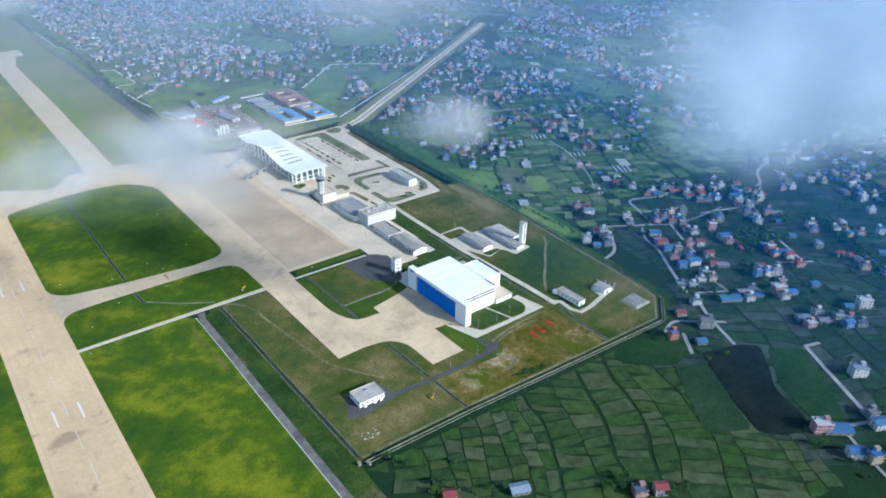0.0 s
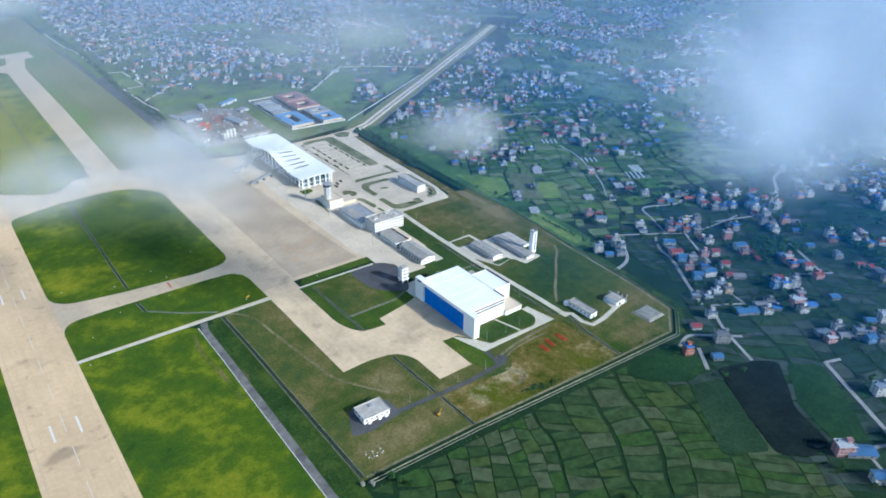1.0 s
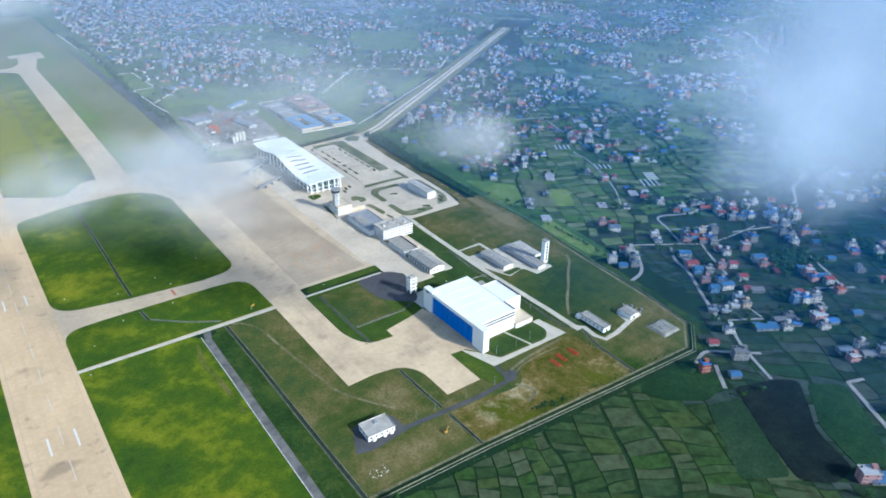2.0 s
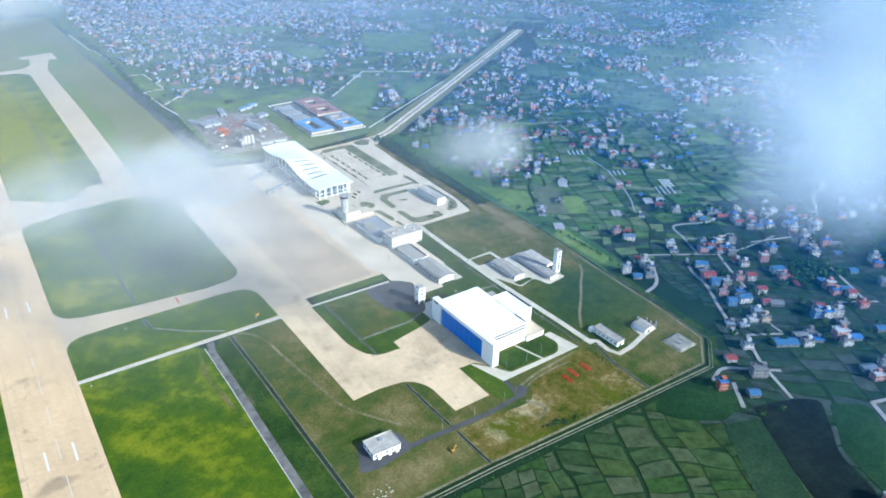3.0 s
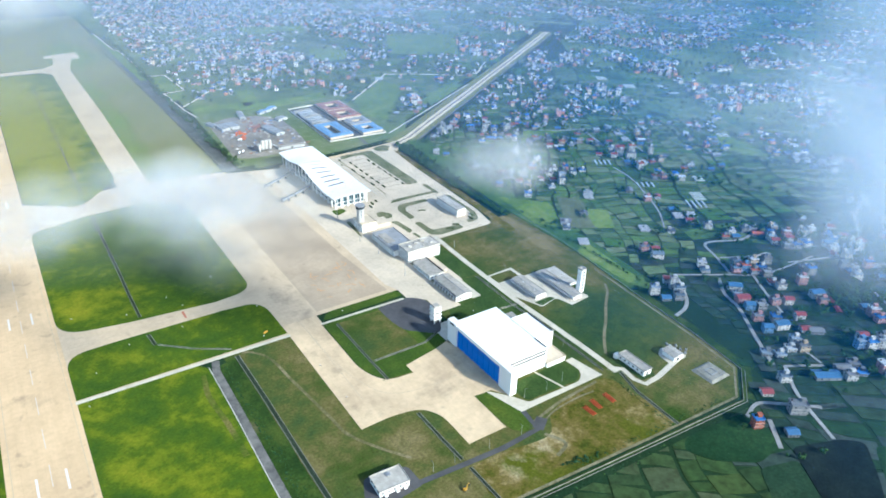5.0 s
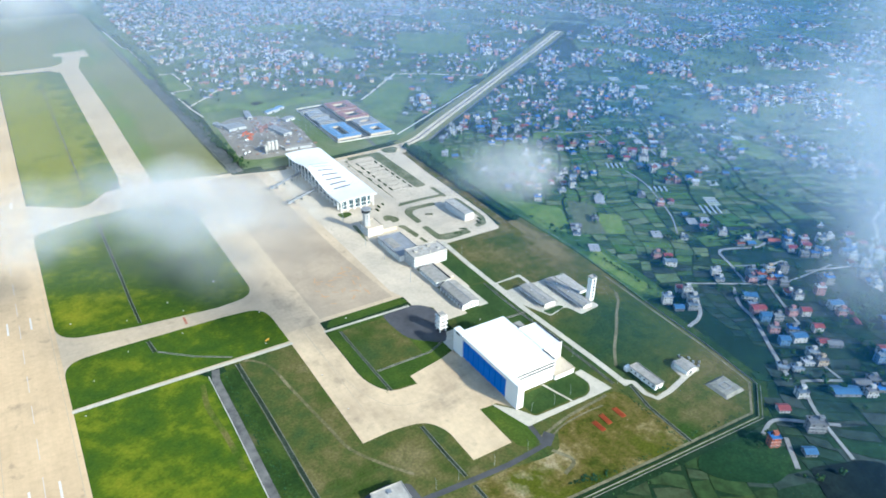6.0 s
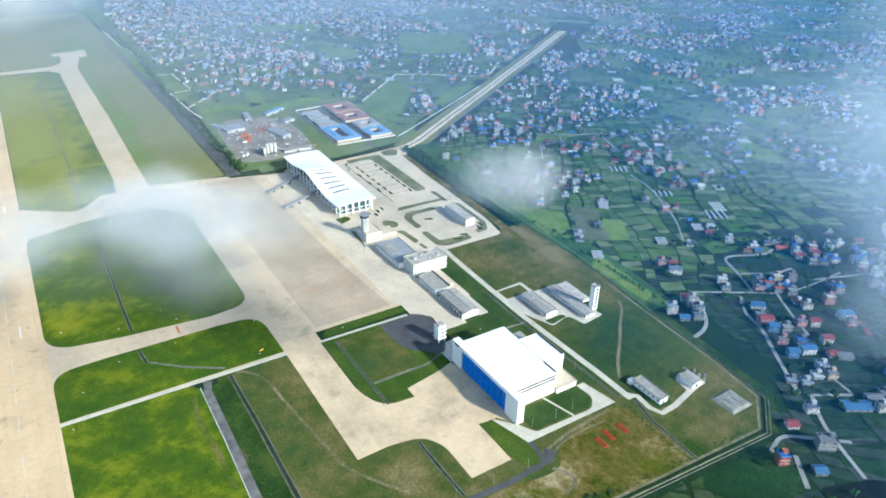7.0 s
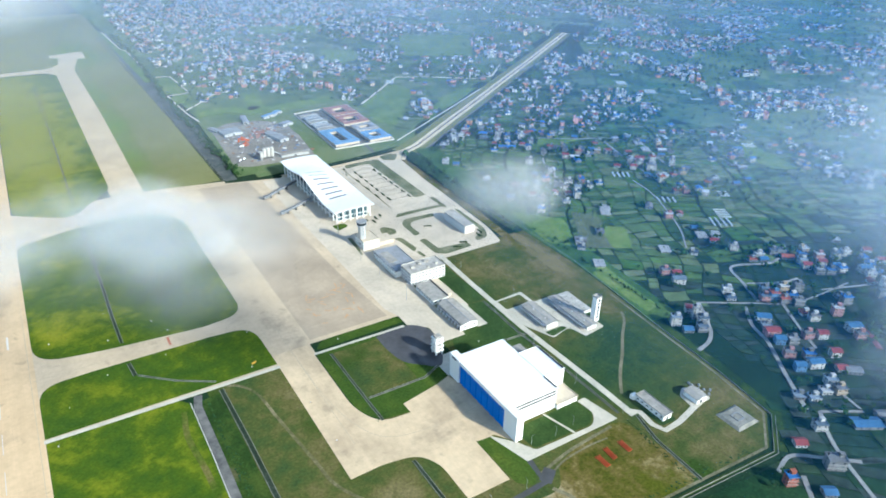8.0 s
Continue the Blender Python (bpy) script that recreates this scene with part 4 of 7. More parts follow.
part("front_band", box(B(), 343.7, 362.3, 11.8, 12.1, 4.6, 5.4), M_WHITE, hall1)
window_rows(hall1, 345, 361, 13, 47, 1, 2.6, 3, 2.2, 2.0, 4.4, "-x-y")
hall2 = base("vehicle_hall", "white vehicle hall with a pitched grey roof", "building")
part("body", gable_wall(B(), 346, 363, -38, 5, 0, 6.5, 2.2), M_WHITE, hall2)
part("roof", gable(B(), 346, 363, -38, 5, 6.55, 2.2, 0.8), M_GREYROOF, hall2, "pitched grey sheet roof")
part("canopy", box(B(), 343.6, 345.9, -37, 4, 5.2, 5.6), M_SLATE, hall2, "dark canopy over the doors")
part("ridge_cap", box(B(), 354.1, 354.9, -38.8, 5.8, 8.75, 9.1), M_SLATE, hall2, "dark ridge cap")
for i in range(9):
    part("pier", box(B(), 344.4, 346.1, -37.4 + i * 5.1, -36.6 + i * 5.1, 0, 5.2), M_WHITE, hall2, "white pier between the doors")
    part("roof_seam", box(B(), 355.5, 363.8, -36.5 + i * 5, -36.3 + i * 5, 6.6, 7.4), M_GREYROOF, hall2)
for i in range(8):
    part("garage_door", box(B(), 345.85, 346.02, -36 + i * 5.1, -32.4 + i * 5.1, 0.1, 4.4), M_DARK, hall2, "dark roller door")
for i in range(3):
    window(hall2, 349.5 + i * 5, -38, 3.4, 2.0, 1.5, "x")
part("forecourt", slab(B(), rect(363, 374, -40, 2), 0, 0.14), M_PATH, hall2)

# watch tower on the tar yard
watch = base("watch_tower", "slim concrete watch tower with open decks", "tower")
for x in (305.4, 311.6):
    for y in (-58.2, -52):
        part("leg", box(B(), x - 0.45, x + 0.45, y - 0.45, y + 0.45, 0, 16.5), M_WHITE, watch)
for k, z in enumerate((4.2, 8.4, 12.6, 16.5)):
    deck = part("deck", box(B(), 304.2, 312.8, -59.4, -50.8, z, z + 0.5), M_WHITE, watch, "white concrete deck")
    if k < 3:
        part("rail", parapet(B(), 304.2, 312.8, -59.4, -50.8, z + 0.5, z + 1.5, 0.15), M_WHITE, deck)
part("core", box(B(), 306.6, 310.4, -57, -53.2, 0, 16.5), M_GREYROOF, watch, "shaded stair core")
part("cabin", box(B(), 305.6, 311.4, -58, -52.2, 17, 19), M_GREYROOF, watch)

# fire station: two sheds and a drill tower
lot = rounded([(401, -12, 4), (436, -10, 3), (436, -32, 3), (462, -32, 3), (468, -100, 3), (442, -103, 2), (437, -84, 6), (414, -90, 3), (402, -60, 3)])
flat("fire_lot", lot, 0.10, M_PATH, "pale concrete yard of the fire station", "yard")
flat("fire_lawn", rect(404, 432, -30, -14, 2), 0.12, M_OLIVE, "small lawn inside the fire station yard", "grass")
flat("fire_lawn_south", rounded([(415, -88, 3), (412, -79, 2), (433, -79, 2), (436, -84, 3)]), 0.12, M_LAWN, "small lawn before the shed", "grass")


def long_shed(name, x0, x1, y0, y1, h, label):
    root = base(name, label, "shed", "fire station sheds")
    part("body", gable_wall(B(), x0, x1, y0, y1, 0, h, 0.9), M_WHITE, root)
    sheet = part("roof", gable(B(), x0, x1, y0, y1, h + 0.05, 0.9, 0.6), M_GREYROOF, root, "grey pitched sheet roof")
    xm = (x0 + x1) / 2
    part("ridge_cap", box(B(), xm - 0.35, xm + 0.35, y0 - 0.6, y1 + 0.6, h + 1.0, h + 1.32), M_SLATE, sheet, "dark ridge cap")
    part("gutter", box(B(), x1 + 0.5, x1 + 0.9, y0 - 0.6, y1 + 0.6, h - 0.1, h + 0.4), M_DARK, sheet, "dark gutter")
    part("veranda", box(B(), x0 - 3, x0 - 0.1, y0 + 1, y1 - 1, h - 1.2, h - 0.8), M_SLATE, root, "dark veranda roof")
    n = int((y1 - y0) / 6)
    for i in range(n):
        y = y0 + 3 + i * 6
        part("bay_door", box(B(), x0 - 0.1, x0 + 0.05, y - 1.7, y + 1.7, 0.1, h - 1.5), M_DARK, root, "dark bay door")
        part("post", box(B(), x0 - 2.9, x0 - 2.6, y - 3.1, y - 2.8, 0, h - 1.2), M_WHITE, root)
        part("roof_seam", box(B(), xm + 1, x1 + 0.5, y - 0.08, y + 0.08, h + 0.3, h + 0.5), M_GREYROOF, sheet)
        if i % 3 == 1:
            part("roof_vent", box(B(), xm - 2.2, xm - 1.4, y - 0.4, y + 0.4, h + 0.6, h + 1.7), M_WHITE, root, "small white roof vent")
    for i in range(3):
        window(root, x0 + 2.4 + i * (x1 - x0 - 4.8) / 2, y0, 2.5, 1.9, 1.5, "x")
    return root


long_shed("fire_shed", 417, 430, -76, -36, 4.6, "long white shed with a grey pitched roof")
long_shed("equipment_shed", 449, 460, -97, -38, 3.8, "long low white shed with a grey roof")
ext = base("store_shed", "pale flat-roofed store behind the long shed", "shed")
part("body", box(B(), 462, 474, -74, -38, 0, 3.0), M_WHITE, ext)
for y0, y1, z in ((-74.4, -57.2, 3.0), (-56.8, -37.6, 3.4)):
    part("roof", slab(B(), rect(461.6, 474.4, y0, y1), z, z + 0.4), M_SOFTROOF, ext, "pale sheet roof half")
drill = base("drill_tower", "tall slim white drill tower with a column of openings", "tower")
part("shaft", box(B(), 464.2, 470.0, -89.5, -83.7, 0, 26.2), M_WHITE, drill)
part("roof", parapet(slab(B(), rect(463.8, 470.4, -89.9, -83.3), 26.2, 26.5), 463.8, 470.4, -89.9, -83.3, 26.5, 27.6), M_GREYROOF, drill)
for k in range(6):
    window(drill, 467.4, -89.5, 4.4 + 3.8 * k, 2.6, 2.7, "x", None, "opening")

# car park building
pb = base("parking_office", "long three-storey building with a shaded side and white balconies", "building")
part("body", box(B(), 457, 469, 127, 174, 0, 9.4), M_WHITE, pb)
part("roof", parapet(slab(B(), rect(456.5, 469.5, 126.5, 174.5), 9.4, 9.7), 456.5, 469.5, 126.5, 174.5, 9.7, 10.3), M_SOFTROOF, pb, "grey flat roof")
window_rows(pb, 457, 469, 127, 174, 3, 1.9, 3.0, 2.4, 1.6, 4.0, "-x-y")
for z in (3.0, 6.0, 9.0):
    ledge = part("balcony", box(B(), 457, 469, 124.6, 126.9, z, z + 0.3), M_WHITE, pb, "white balcony slab")
    part("balcony_rail", box(B(), 457, 469, 124.5, 124.7, z + 0.3, z + 1.2), M_WHITE, ledge)

# huts near the eastern corner
lane("hut_drive", [(400, -196), (409, -204), (407, -219), (411, -229), (427, -228), (452, -222), (472, -218)], 5.0, 0.115, M_PATH, "narrow pale concrete drive round the huts", "road")
flat("hut_pad", rounded([(450, -222, 2), (452, -206, 3), (462, -200, 3), (474, -208, 3), (472, -222, 3)]), 0.11, M_PATH, "pale concrete pad before the small hut", "pavement")
flat("hut_lawn", rounded([(412, -224, 3), (411, -205, 3), (415, -192, 3), (428, -190, 3), (428, -225, 3)]), 0.105, M_LAWN, "dark green lawn round the utility building", "grass")
hut = base("generator_house", "long white utility building with a grey roof on grass", "building")
part("body", box(B(), 416.5, 425.5, -221, -191, 0, 5.2), M_WHITE, hut)
part("roof", parapet(slab(B(), rect(416, 426, -221.5, -190.5), 5.2, 5.5), 416, 426, -221.5, -190.5, 5.5, 6.2), M_GREYROOF, hut, "grey flat roof with a parapet")
part("porch", box(B(), 414, 419, -191, -187, 0, 4.2), M_WHITE, hut)
window_rows(hut, 416.5, 425.5, -221, -191, 1, 2.8, 3, 1.8, 1.6, 4.6, "-x-y")
part("door", box(B(), 419.6, 421.6, -221.1, -220.95, 0.1, 2.8), M_DARK, hut, "dark door")
hut2 = base("pump_hut", "small white hut with a grey pitched roof", "building")
part("body", gable_wall(B(), 455.5, 467, -221, -207, 0, 4.4, 1.3), M_WHITE, hut2)
part("roof", gable(B(), 455.5, 467, -221, -207, 4.45, 1.3, 0.7), M_GREYROOF, hut2, "grey pitched roof")
part("door", box(B(), 459, 462, -221.1, -220.95, 0.1, 3.0), M_DARK, hut2, "dark door")
window(hut2, 464.5, -221, 2.4, 1.4, 1.2, "x")
rnd = random.Random(11)
for i in range(7):
    r = tagged(new("equipment_box", mesh_of("equipment_box", box(box(B(), -1.2, 1.2, -0.8, 0.8, 0, 1.3), -0.7, 0.7, -0.5, 0.5, 1.3, 1.8), M_STEEL)), "small grey metal equipment box on grass", "equipment", "equipment boxes by the hut")
    r.matrix_basis = pose(470 + rnd.random() * 10, -218 + i * 3.1, 0, 0, 0, rnd.random() * 90)
reservoir = base("water_reservoir", "low concrete reservoir with sloping sides and a square hatch", "reservoir")
bm = B()
lo = [bm.verts.new(p) for p in ((459, -260, 0), (483, -260, 0), (483, -237, 0), (459, -237, 0))]
hi = [bm.verts.new(p) for p in ((461.5, -257.5, 1.5), (480.5, -257.5, 1.5), (480.5, -239.5, 1.5), (461.5, -239.5, 1.5))]
bm.faces.new(hi)
bm.faces.new(lo[::-1])
for i in range(4):
    bm.faces.new((lo[i], lo[(i + 1) % 4], hi[(i + 1) % 4], hi[i]))
part("body", bm, M_OLDWALL, reservoir, "grey concrete sloped body")
part("hatch_kerb", parapet(B(), 467, 475, -252.5, -244.5, 1.5, 2.0, 0.7), M_SLATE, reservoir, "dark square kerb")

# pump house near the fence with tar apron
flat("pump_apron", rounded([(146, -222, 2), (158, -196, 3), (176, -194, 3), (191, -202, 3), (192, -222, 3), (160, -226, 3)]), 0.09, M_TAR, "dark tarred ground round the pump house", "yard")
ph = base("pump_house", "white single-storey pump house with a pale grey roof", "building")
turn = pose(172, -209, 0, 0, 0, -3)
ph.matrix_basis = turn
part("body", box(B(), -11.5, 11.5, -8, 8, 0, 5.0), M_WHITE, ph)
part("roof", parapet(slab(B(), rect(-12, 12, -8.5, 8.5), 5.0, 5.3), -12, 12, -8.5, 8.5, 5.3, 5.9), M_SOFTROOF, ph, "pale grey flat roof with a parapet")
window_rows(ph, -11.5, 11.5, -8, 8, 1, 3.0, 3, 1.9, 1.6, 4.2, "-x-y")
for x in (-7, 2, 8):
    part("porch", box(B(), x - 1.2, x + 1.2, -9.8, -8.02, 0, 2.4), M_WHITE, ph, "small white entrance box")
part("roof_vent", box(B(), -1, 2, 2, 5, 5.3, 6.3), M_STEEL, ph)


def excavator(m):
    root = base("excavator", "yellow crawler excavator parked on dry grass", "excavator", at=m)
    for y in (-1.3, 1.3):
        part("track", box(B(), -2.0, 2.0, y - 0.35, y + 0.35, 0, 0.9), M_DARK, root, "dark crawler track")
    part("body", box(box(B(), -2.0, 1.2, -1.4, 1.4, 0.95, 2.2), -2.0, -0.6, -1.3, 1.3, 2.2, 2.7), M_YELLOW, root)
    part("cab", box(B(), -0.2, 1.2, 0.1, 1.4, 2.2, 3.4), M_GLASS, root, "dark glazed cab")
    part("boom", bar(B(), (1.0, -0.4, 1.8), (4.4, -0.4, 4.6), 0.6), M_YELLOW, root)
    part("arm", bar(B(), (4.4, -0.4, 4.6), (6.6, -0.4, 2.0), 0.5), M_YELLOW, root)
    part("bucket", box(B(), 6.1, 7.3, -1.0, 0.3, 0.4, 1.9), M_DARK, root, "dark bucket")
    return root


excavator(pose(214, -242, 0, 0, 0, 25) @ Matrix.Scale(0.8, 4))


def barrier_stack(m):
    root = base("barrier_stack", "stack of orange barriers on dry grass", "barrier", "orange barrier stacks", at=m)
    for k in range(5):
        part("barrier", box(box(B(), -6, 6 - k % 2, k * 0.9 - 2.2, k * 0.9 - 1.6, 0, 0.5), -6, 5.5 - k % 2, k * 0.9 - 2.0, k * 0.9 - 1.8, 0.5, 0.8), M_ORANGE, root)
    return root


for x, y, a in ((346, -228, 92), (356, -225, 88), (371, -225, 90)):
    barrier_stack(pose(x, y, 0.05, 0, 0, a))


def gate_post(m):
    root = base("gate_hut", "small grey fence-corner hut", "hut", "fence corner huts", at=m)
    part("body", box(B(), -1.1, 1.1, -1.1, 1.1, 0, 2.3), M_OLDWALL, root)
    part("roof", box(B(), -1.4, 1.4, -1.4, 1.4, 2.3, 2.5), M_OLDWALL, root)
    return root


gate_post(pose(127, -268, 0))
gate_post(pose(133, -272, 0, 0, 0, 20))
rnd = random.Random(8)
rubble = B()
for i in range(26):
    x, y, s = 143 + rnd.random() * 14, -251 + rnd.random() * 10, 0.15 + rnd.random() ** 2 * 0.6
    box(rubble, x - s, x + s, y - s * 0.7, y + s * 0.7, 0, s)
tagged(new("rubble", mesh_of("rubble", rubble, M_KERB)), "scattered pale rubble on dry grass", "rubble", kind="stuff")


# lamp posts, apron lights and signs
def lamp_post(m, h=9.0):
    root = base("lamp_post", "thin grey lamp post beside the road", "lamp post", "lamp posts", at=m)
    part("pole", cyl(B(), 0, 0, 0, h, 0.14, 0.08, 6), M_STEEL, root)
    arm = part("arm", bar(B(), (0, 0, h - 0.1), (1.6, 0, h + 0.2), 0.12), M_STEEL, root)
    part("lamp_head", box(B(), 1.2, 2.3, -0.2, 0.2, h + 0.1, h + 0.3), M_DARK, arm)
    return root


first = lamp_post(pose(311, -188, 0))
for x, y in ((333, -190), (352, -188), (350, -166), (282, -220), (252, -219), (222, -217), (204, -216), (388, -150), (390, -90), (390, -30), (408, 60), (396, -198), (424, -14)):
    copy_thing(first, pose(x, y, 0, 0, 0, 90))
apron_mast = base("floodlight_mast", "tall thin grey apron floodlight mast", "lamp post", "apron floodlight masts", at=pose(326, 92, 0))
part("pole", cyl(B(), 0, 0, 0, 22, 0.3, 0.16, 8), M_STEEL, apron_mast)
part("crossbar", bar(B(), (0, -2, 21.6), (0, 2, 21.6), 0.3), M_STEEL, apron_mast)
for y in (-1.8, -0.6, 0.6, 1.8):
    part("floodlight", box(B(), -0.6, -0.15, y - 0.4, y + 0.4, 21.2, 22), M_DARK, apron_mast)
for x, y in ((326, 200), (327, 35), (322, 130)):
    copy_thing(apron_mast, pose(x, y, 0))
sign = base("airfield_sign", "small white airfield sign on grass", "sign", "airfield signs", at=pose(20, 30, 0.1))
part("panel", box(B(), -0.2, 0.2, -0.6, 0.6, 0.3, 0.9), M_MARK, sign)
part("stand", box(B(), -0.15, 0.15, -0.8, 0.8, 0, 0.3), M_DARK, sign)
for x, y in ((8, -12), (52, 58), (100, 62), (110, 100), (150, 140), (100, 122), (14, 130), (60, 110), (172, 60), (160, 8), (186, -60), (187, -110), (150, 240), (350, -60), (240, 8), (46, 874), (40, 760), (30, 560), (95, 620)):
    copy_thing(sign, pose(x, y, 0.14, 0, 0, (x * 37) % 90))
van = base("airfield_board", "yellow and white board on grass beside the path", "sign", at=pose(163, 12, 0.14, 0, 0, 20))
part("panel", box(B(), -2.2, 2.2, -0.3, 0.3, 0.2, 1.8), M_YELLOW, van)
part("stand", box(B(), -1.8, 1.8, -0.2, 0.2, 0, 0.2), M_DARK, van)

# ---- forecourt greenery and car park ----
bands = [
    [(457, 248, 3), (474, 248, 4), (476, 396, 6), (422, 396, 6), (420, 382, 4), (440, 386, 2), (457, 384, 4)],
    [(406, 206, 2), (412, 214, 2), (446, 214, 2), (478, 212, 2), (478, 206, 2), (446, 207, 2)],
    [(473, 238, 2), (479, 238, 2), (479, 203, 2), (474, 203, 2)],
    [(403, 185, 6), (413, 197, 6), (452, 195, 3), (452, 187, 3), (418, 187, 6), (411, 178, 5), (411, 153, 3), (403, 152, 3)],
    [(402, 104, 3), (402, 140, 3), (410, 140, 3), (411, 112, 4), (448, 108, 3), (448, 98, 3), (412, 96, 5)],
    [(483, 193, 2), (487, 187, 2), (486, 127, 6), (477, 108, 6), (461, 106, 3), (462, 114, 3), (473, 118, 6), (480, 130, 6)],
    [(371, 170, 5), (387, 167, 6), (391, 178, 6), (382, 191, 6), (374, 189, 5)],
]
small_bands = [
    [(378, 158, 3), (387, 156, 4), (390, 124, 3), (383, 119, 2), (381, 145, 4)],
    [(330, 208, 3), (346, 214, 4), (344, 224, 4), (328, 224, 4)],
    [(330, 140, 3), (336, 184, 3), (331, 186, 3), (328, 142, 3)],
    [(482, 403, 5), (504, 408, 5), (512, 395, 5), (498, 379, 5), (483, 387, 5)],
    [(385, 117, 2), (389, 117, 2), (390, 103, 2), (386, 103, 2)],
]
for k, pts in enumerate(bands + small_bands):
    flat("planted_bed", rounded(pts, 4), 0.2, M_LUSH if k == 8 else M_BED, "planted green bed on the terminal forecourt", "flower bed")
flat("car_park", rect(420, 456, 246, 380, 3), 0.11, M_PALE, "concrete car park with painted bays", "car park")
bays = base("bay_marking", "white painted car park bay lines", "marking")
bays["kind"] = "structure"
for k in range(9):
    y = 256 + k * 14
    part("bay_line", box(B(), 424, 452, y, y + 0.9, 0.1, 0.125), M_GREYROAD, bays)


def hedge(x, y, along, n):
    """A clipped hedge run of leafy lumps."""
    rnd = random.Random(int(x * 7 + y))
    bm = B()
    for i in range(n):
        s = 0.9 + rnd.random() * 0.5
        px, py = x + along[0] * i + rnd.uniform(-0.2, 0.2), y + along[1] * i + rnd.uniform(-0.2, 0.2)
        lump(bm, (px, py, s * 0.6), s, rnd)
    return solid("hedge", bm, M_HEDGE, "low clipped dark green hedge", "hedge", "forecourt hedges")


def lump(bm, at, r, rnd, flat_by=0.8):
    """An uneven leafy lump of twenty faces."""
    g = bmesh.ops.create_icosphere(bm, subdivisions=1, radius=r)
    for v in g["verts"]:
        k = 0.7 + 0.55 * rnd.random()
        v.co = Vector((v.co.x * k + at[0], v.co.y * k + at[1], v.co.z * k * flat_by + at[2]))


for k in range(7):
    hedge(424.5, 256 + k * 17, (0, 1.2), 7)
    hedge(452.5, 252 + k * 17, (0, 1.2), 7)
for x, y, n in ((416, 380, 3), (410, 360, 3), (415, 330, 8), (415, 300, 8), (415, 270, 8), (425, 168, 9), (440, 112, 9), (428, 106, 9), (384, 214, 6), (392, 218, 6), (378, 206, 6), (372, 214, 5), (366, 208, 5), (470, 112, 8), (476, 120, 8)):
    hedge(x, y, (0.9, -0.5) if n > 8 else (0, 1.2), n)
kerb = base("forecourt_kerb", "low pale kerb lines beside the car park", "kerb")
kerb["kind"] = "structure"
for x in (404, 409, 414):
    part("kerb_line", box(B(), x, x + 0.8, 236, 384, 0.08, 0.3), M_KERB if x != 414 else M_HEDGE, kerb)


# ---- outer roads, works yard and walled compound ----
HW = [(505, 378), (524, 402), (561, 421), (665, 497), (786, 583), (934, 691), (1072, 790), (1237, 911), (1350, 994)]
lane("highway_verge", HW[1:], 42, 0.12, M_NORTH, "dry grass and earth verge of the highway", "ground")


def beside(pts, off):
    out = []
    ps = [Vector(p) for p in pts]
    for i, p in enumerate(ps):
        d = (ps[min(i + 1, len(ps) - 1)] - ps[max(i - 1, 0)]).normalized()
        out.append(tuple(p + Vector((-d.y, d.x)) * off))
    return out


lane("highway_north", beside(HW, 4.2), 6.2, 0.3, M_HIGHWAY, "pale dusty highway carriageway", "road")
lane("highway_south", beside(HW, -5.0), 6.2, 0.3, M_HIGHWAY, "pale dusty highway carriageway", "road")
lane("highway_median", beside(HW[1:], -0.4), 3.0, 0.24, M_GREYROAD, "grey highway median", "road")
lane("highway_side", beside(HW[1:], -20), 3, 0.2, M_GREYROAD, "grey service lane beside the highway", "road")
lane("boundary_road", [(330, 402), (406, 398), (490, 404), (530, 410)], 8, 0.14, M_PAD, "pale road north of the terminal", "road")
lane("boundary_embankment", [(300, 424), (380, 424), (440, 428), (520, 440)], 22, 0.1, M_TURF, "green grass bank north of the terminal", "ground")
flat("works_meadow", [(276, 428), (560, 430), (600, 500), (545, 700), (290, 722)], 0.07, M_TURF, "rough green turf round the works yard", "ground")
flat("works_yard", rounded([(284, 470, 14), (304, 455, 10), (402, 452, 14), (410, 516, 10), (418, 591, 14), (402, 634, 14), (383, 655, 10), (332, 668, 14), (296, 640, 10)]), 0.12, M_YARD, "grey-brown works yard of bare earth", "yard")
flat("compound_yard", [(439, 464), (536, 460), (548, 662), (446, 656)], 0.14, M_BANK, "bare yard of the walled compound", "yard")
flat("compound_green", rect(414, 437, 500, 600, 8), 0.16, M_TURF, "green grass beside the compound", "grass")
MEADOWS = [[(275, 886), (316, 890), (311, 1006), (277, 1008)], [(283, 815), (312, 830), (315, 868), (281, 866)], [(294, 718), (350, 722), (376, 692), (440, 690), (540, 700), (555, 735), (420, 723), (400, 740), (300, 762)],
           [(404, 833), (432, 818), (416, 730), (384, 712)], [(603, 1453), (789, 1388), (751, 1295), (597, 1339)], [(576, 657), (690, 747), (706, 692), (650, 618), (575, 520), (552, 560)],
           [(700, 611), (784, 653), (830, 652), (714, 570), (672, 552)], [(930, 1170), (1100, 1080), (971, 880), (830, 962)], [(681, 1107), (755, 1050), (717, 969), (628, 958)], [(974, 126), (1012, 176), (1029, 146), (1014, 76), (1008, 54), (971, 74)],
           [(700, 300), (768, 310), (805, 318), (790, 333), (745, 350)]]
for pts in MEADOWS:
    flat("meadow", rounded([(x, y, 8) for x, y in pts]), 0.66, M_HAY, "bright yellow-green meadow", "grass")


def in_meadow(x, y):
    for pts in MEADOWS:
        inside = False
        for (ax, ay), (bx, by) in zip(pts, pts[1:] + pts[:1]):
            if (ay > y) != (by > y) and x < ax + (bx - ax) * (y - ay) / (by - ay):
                inside = not inside
        if inside:
            return True
    return False


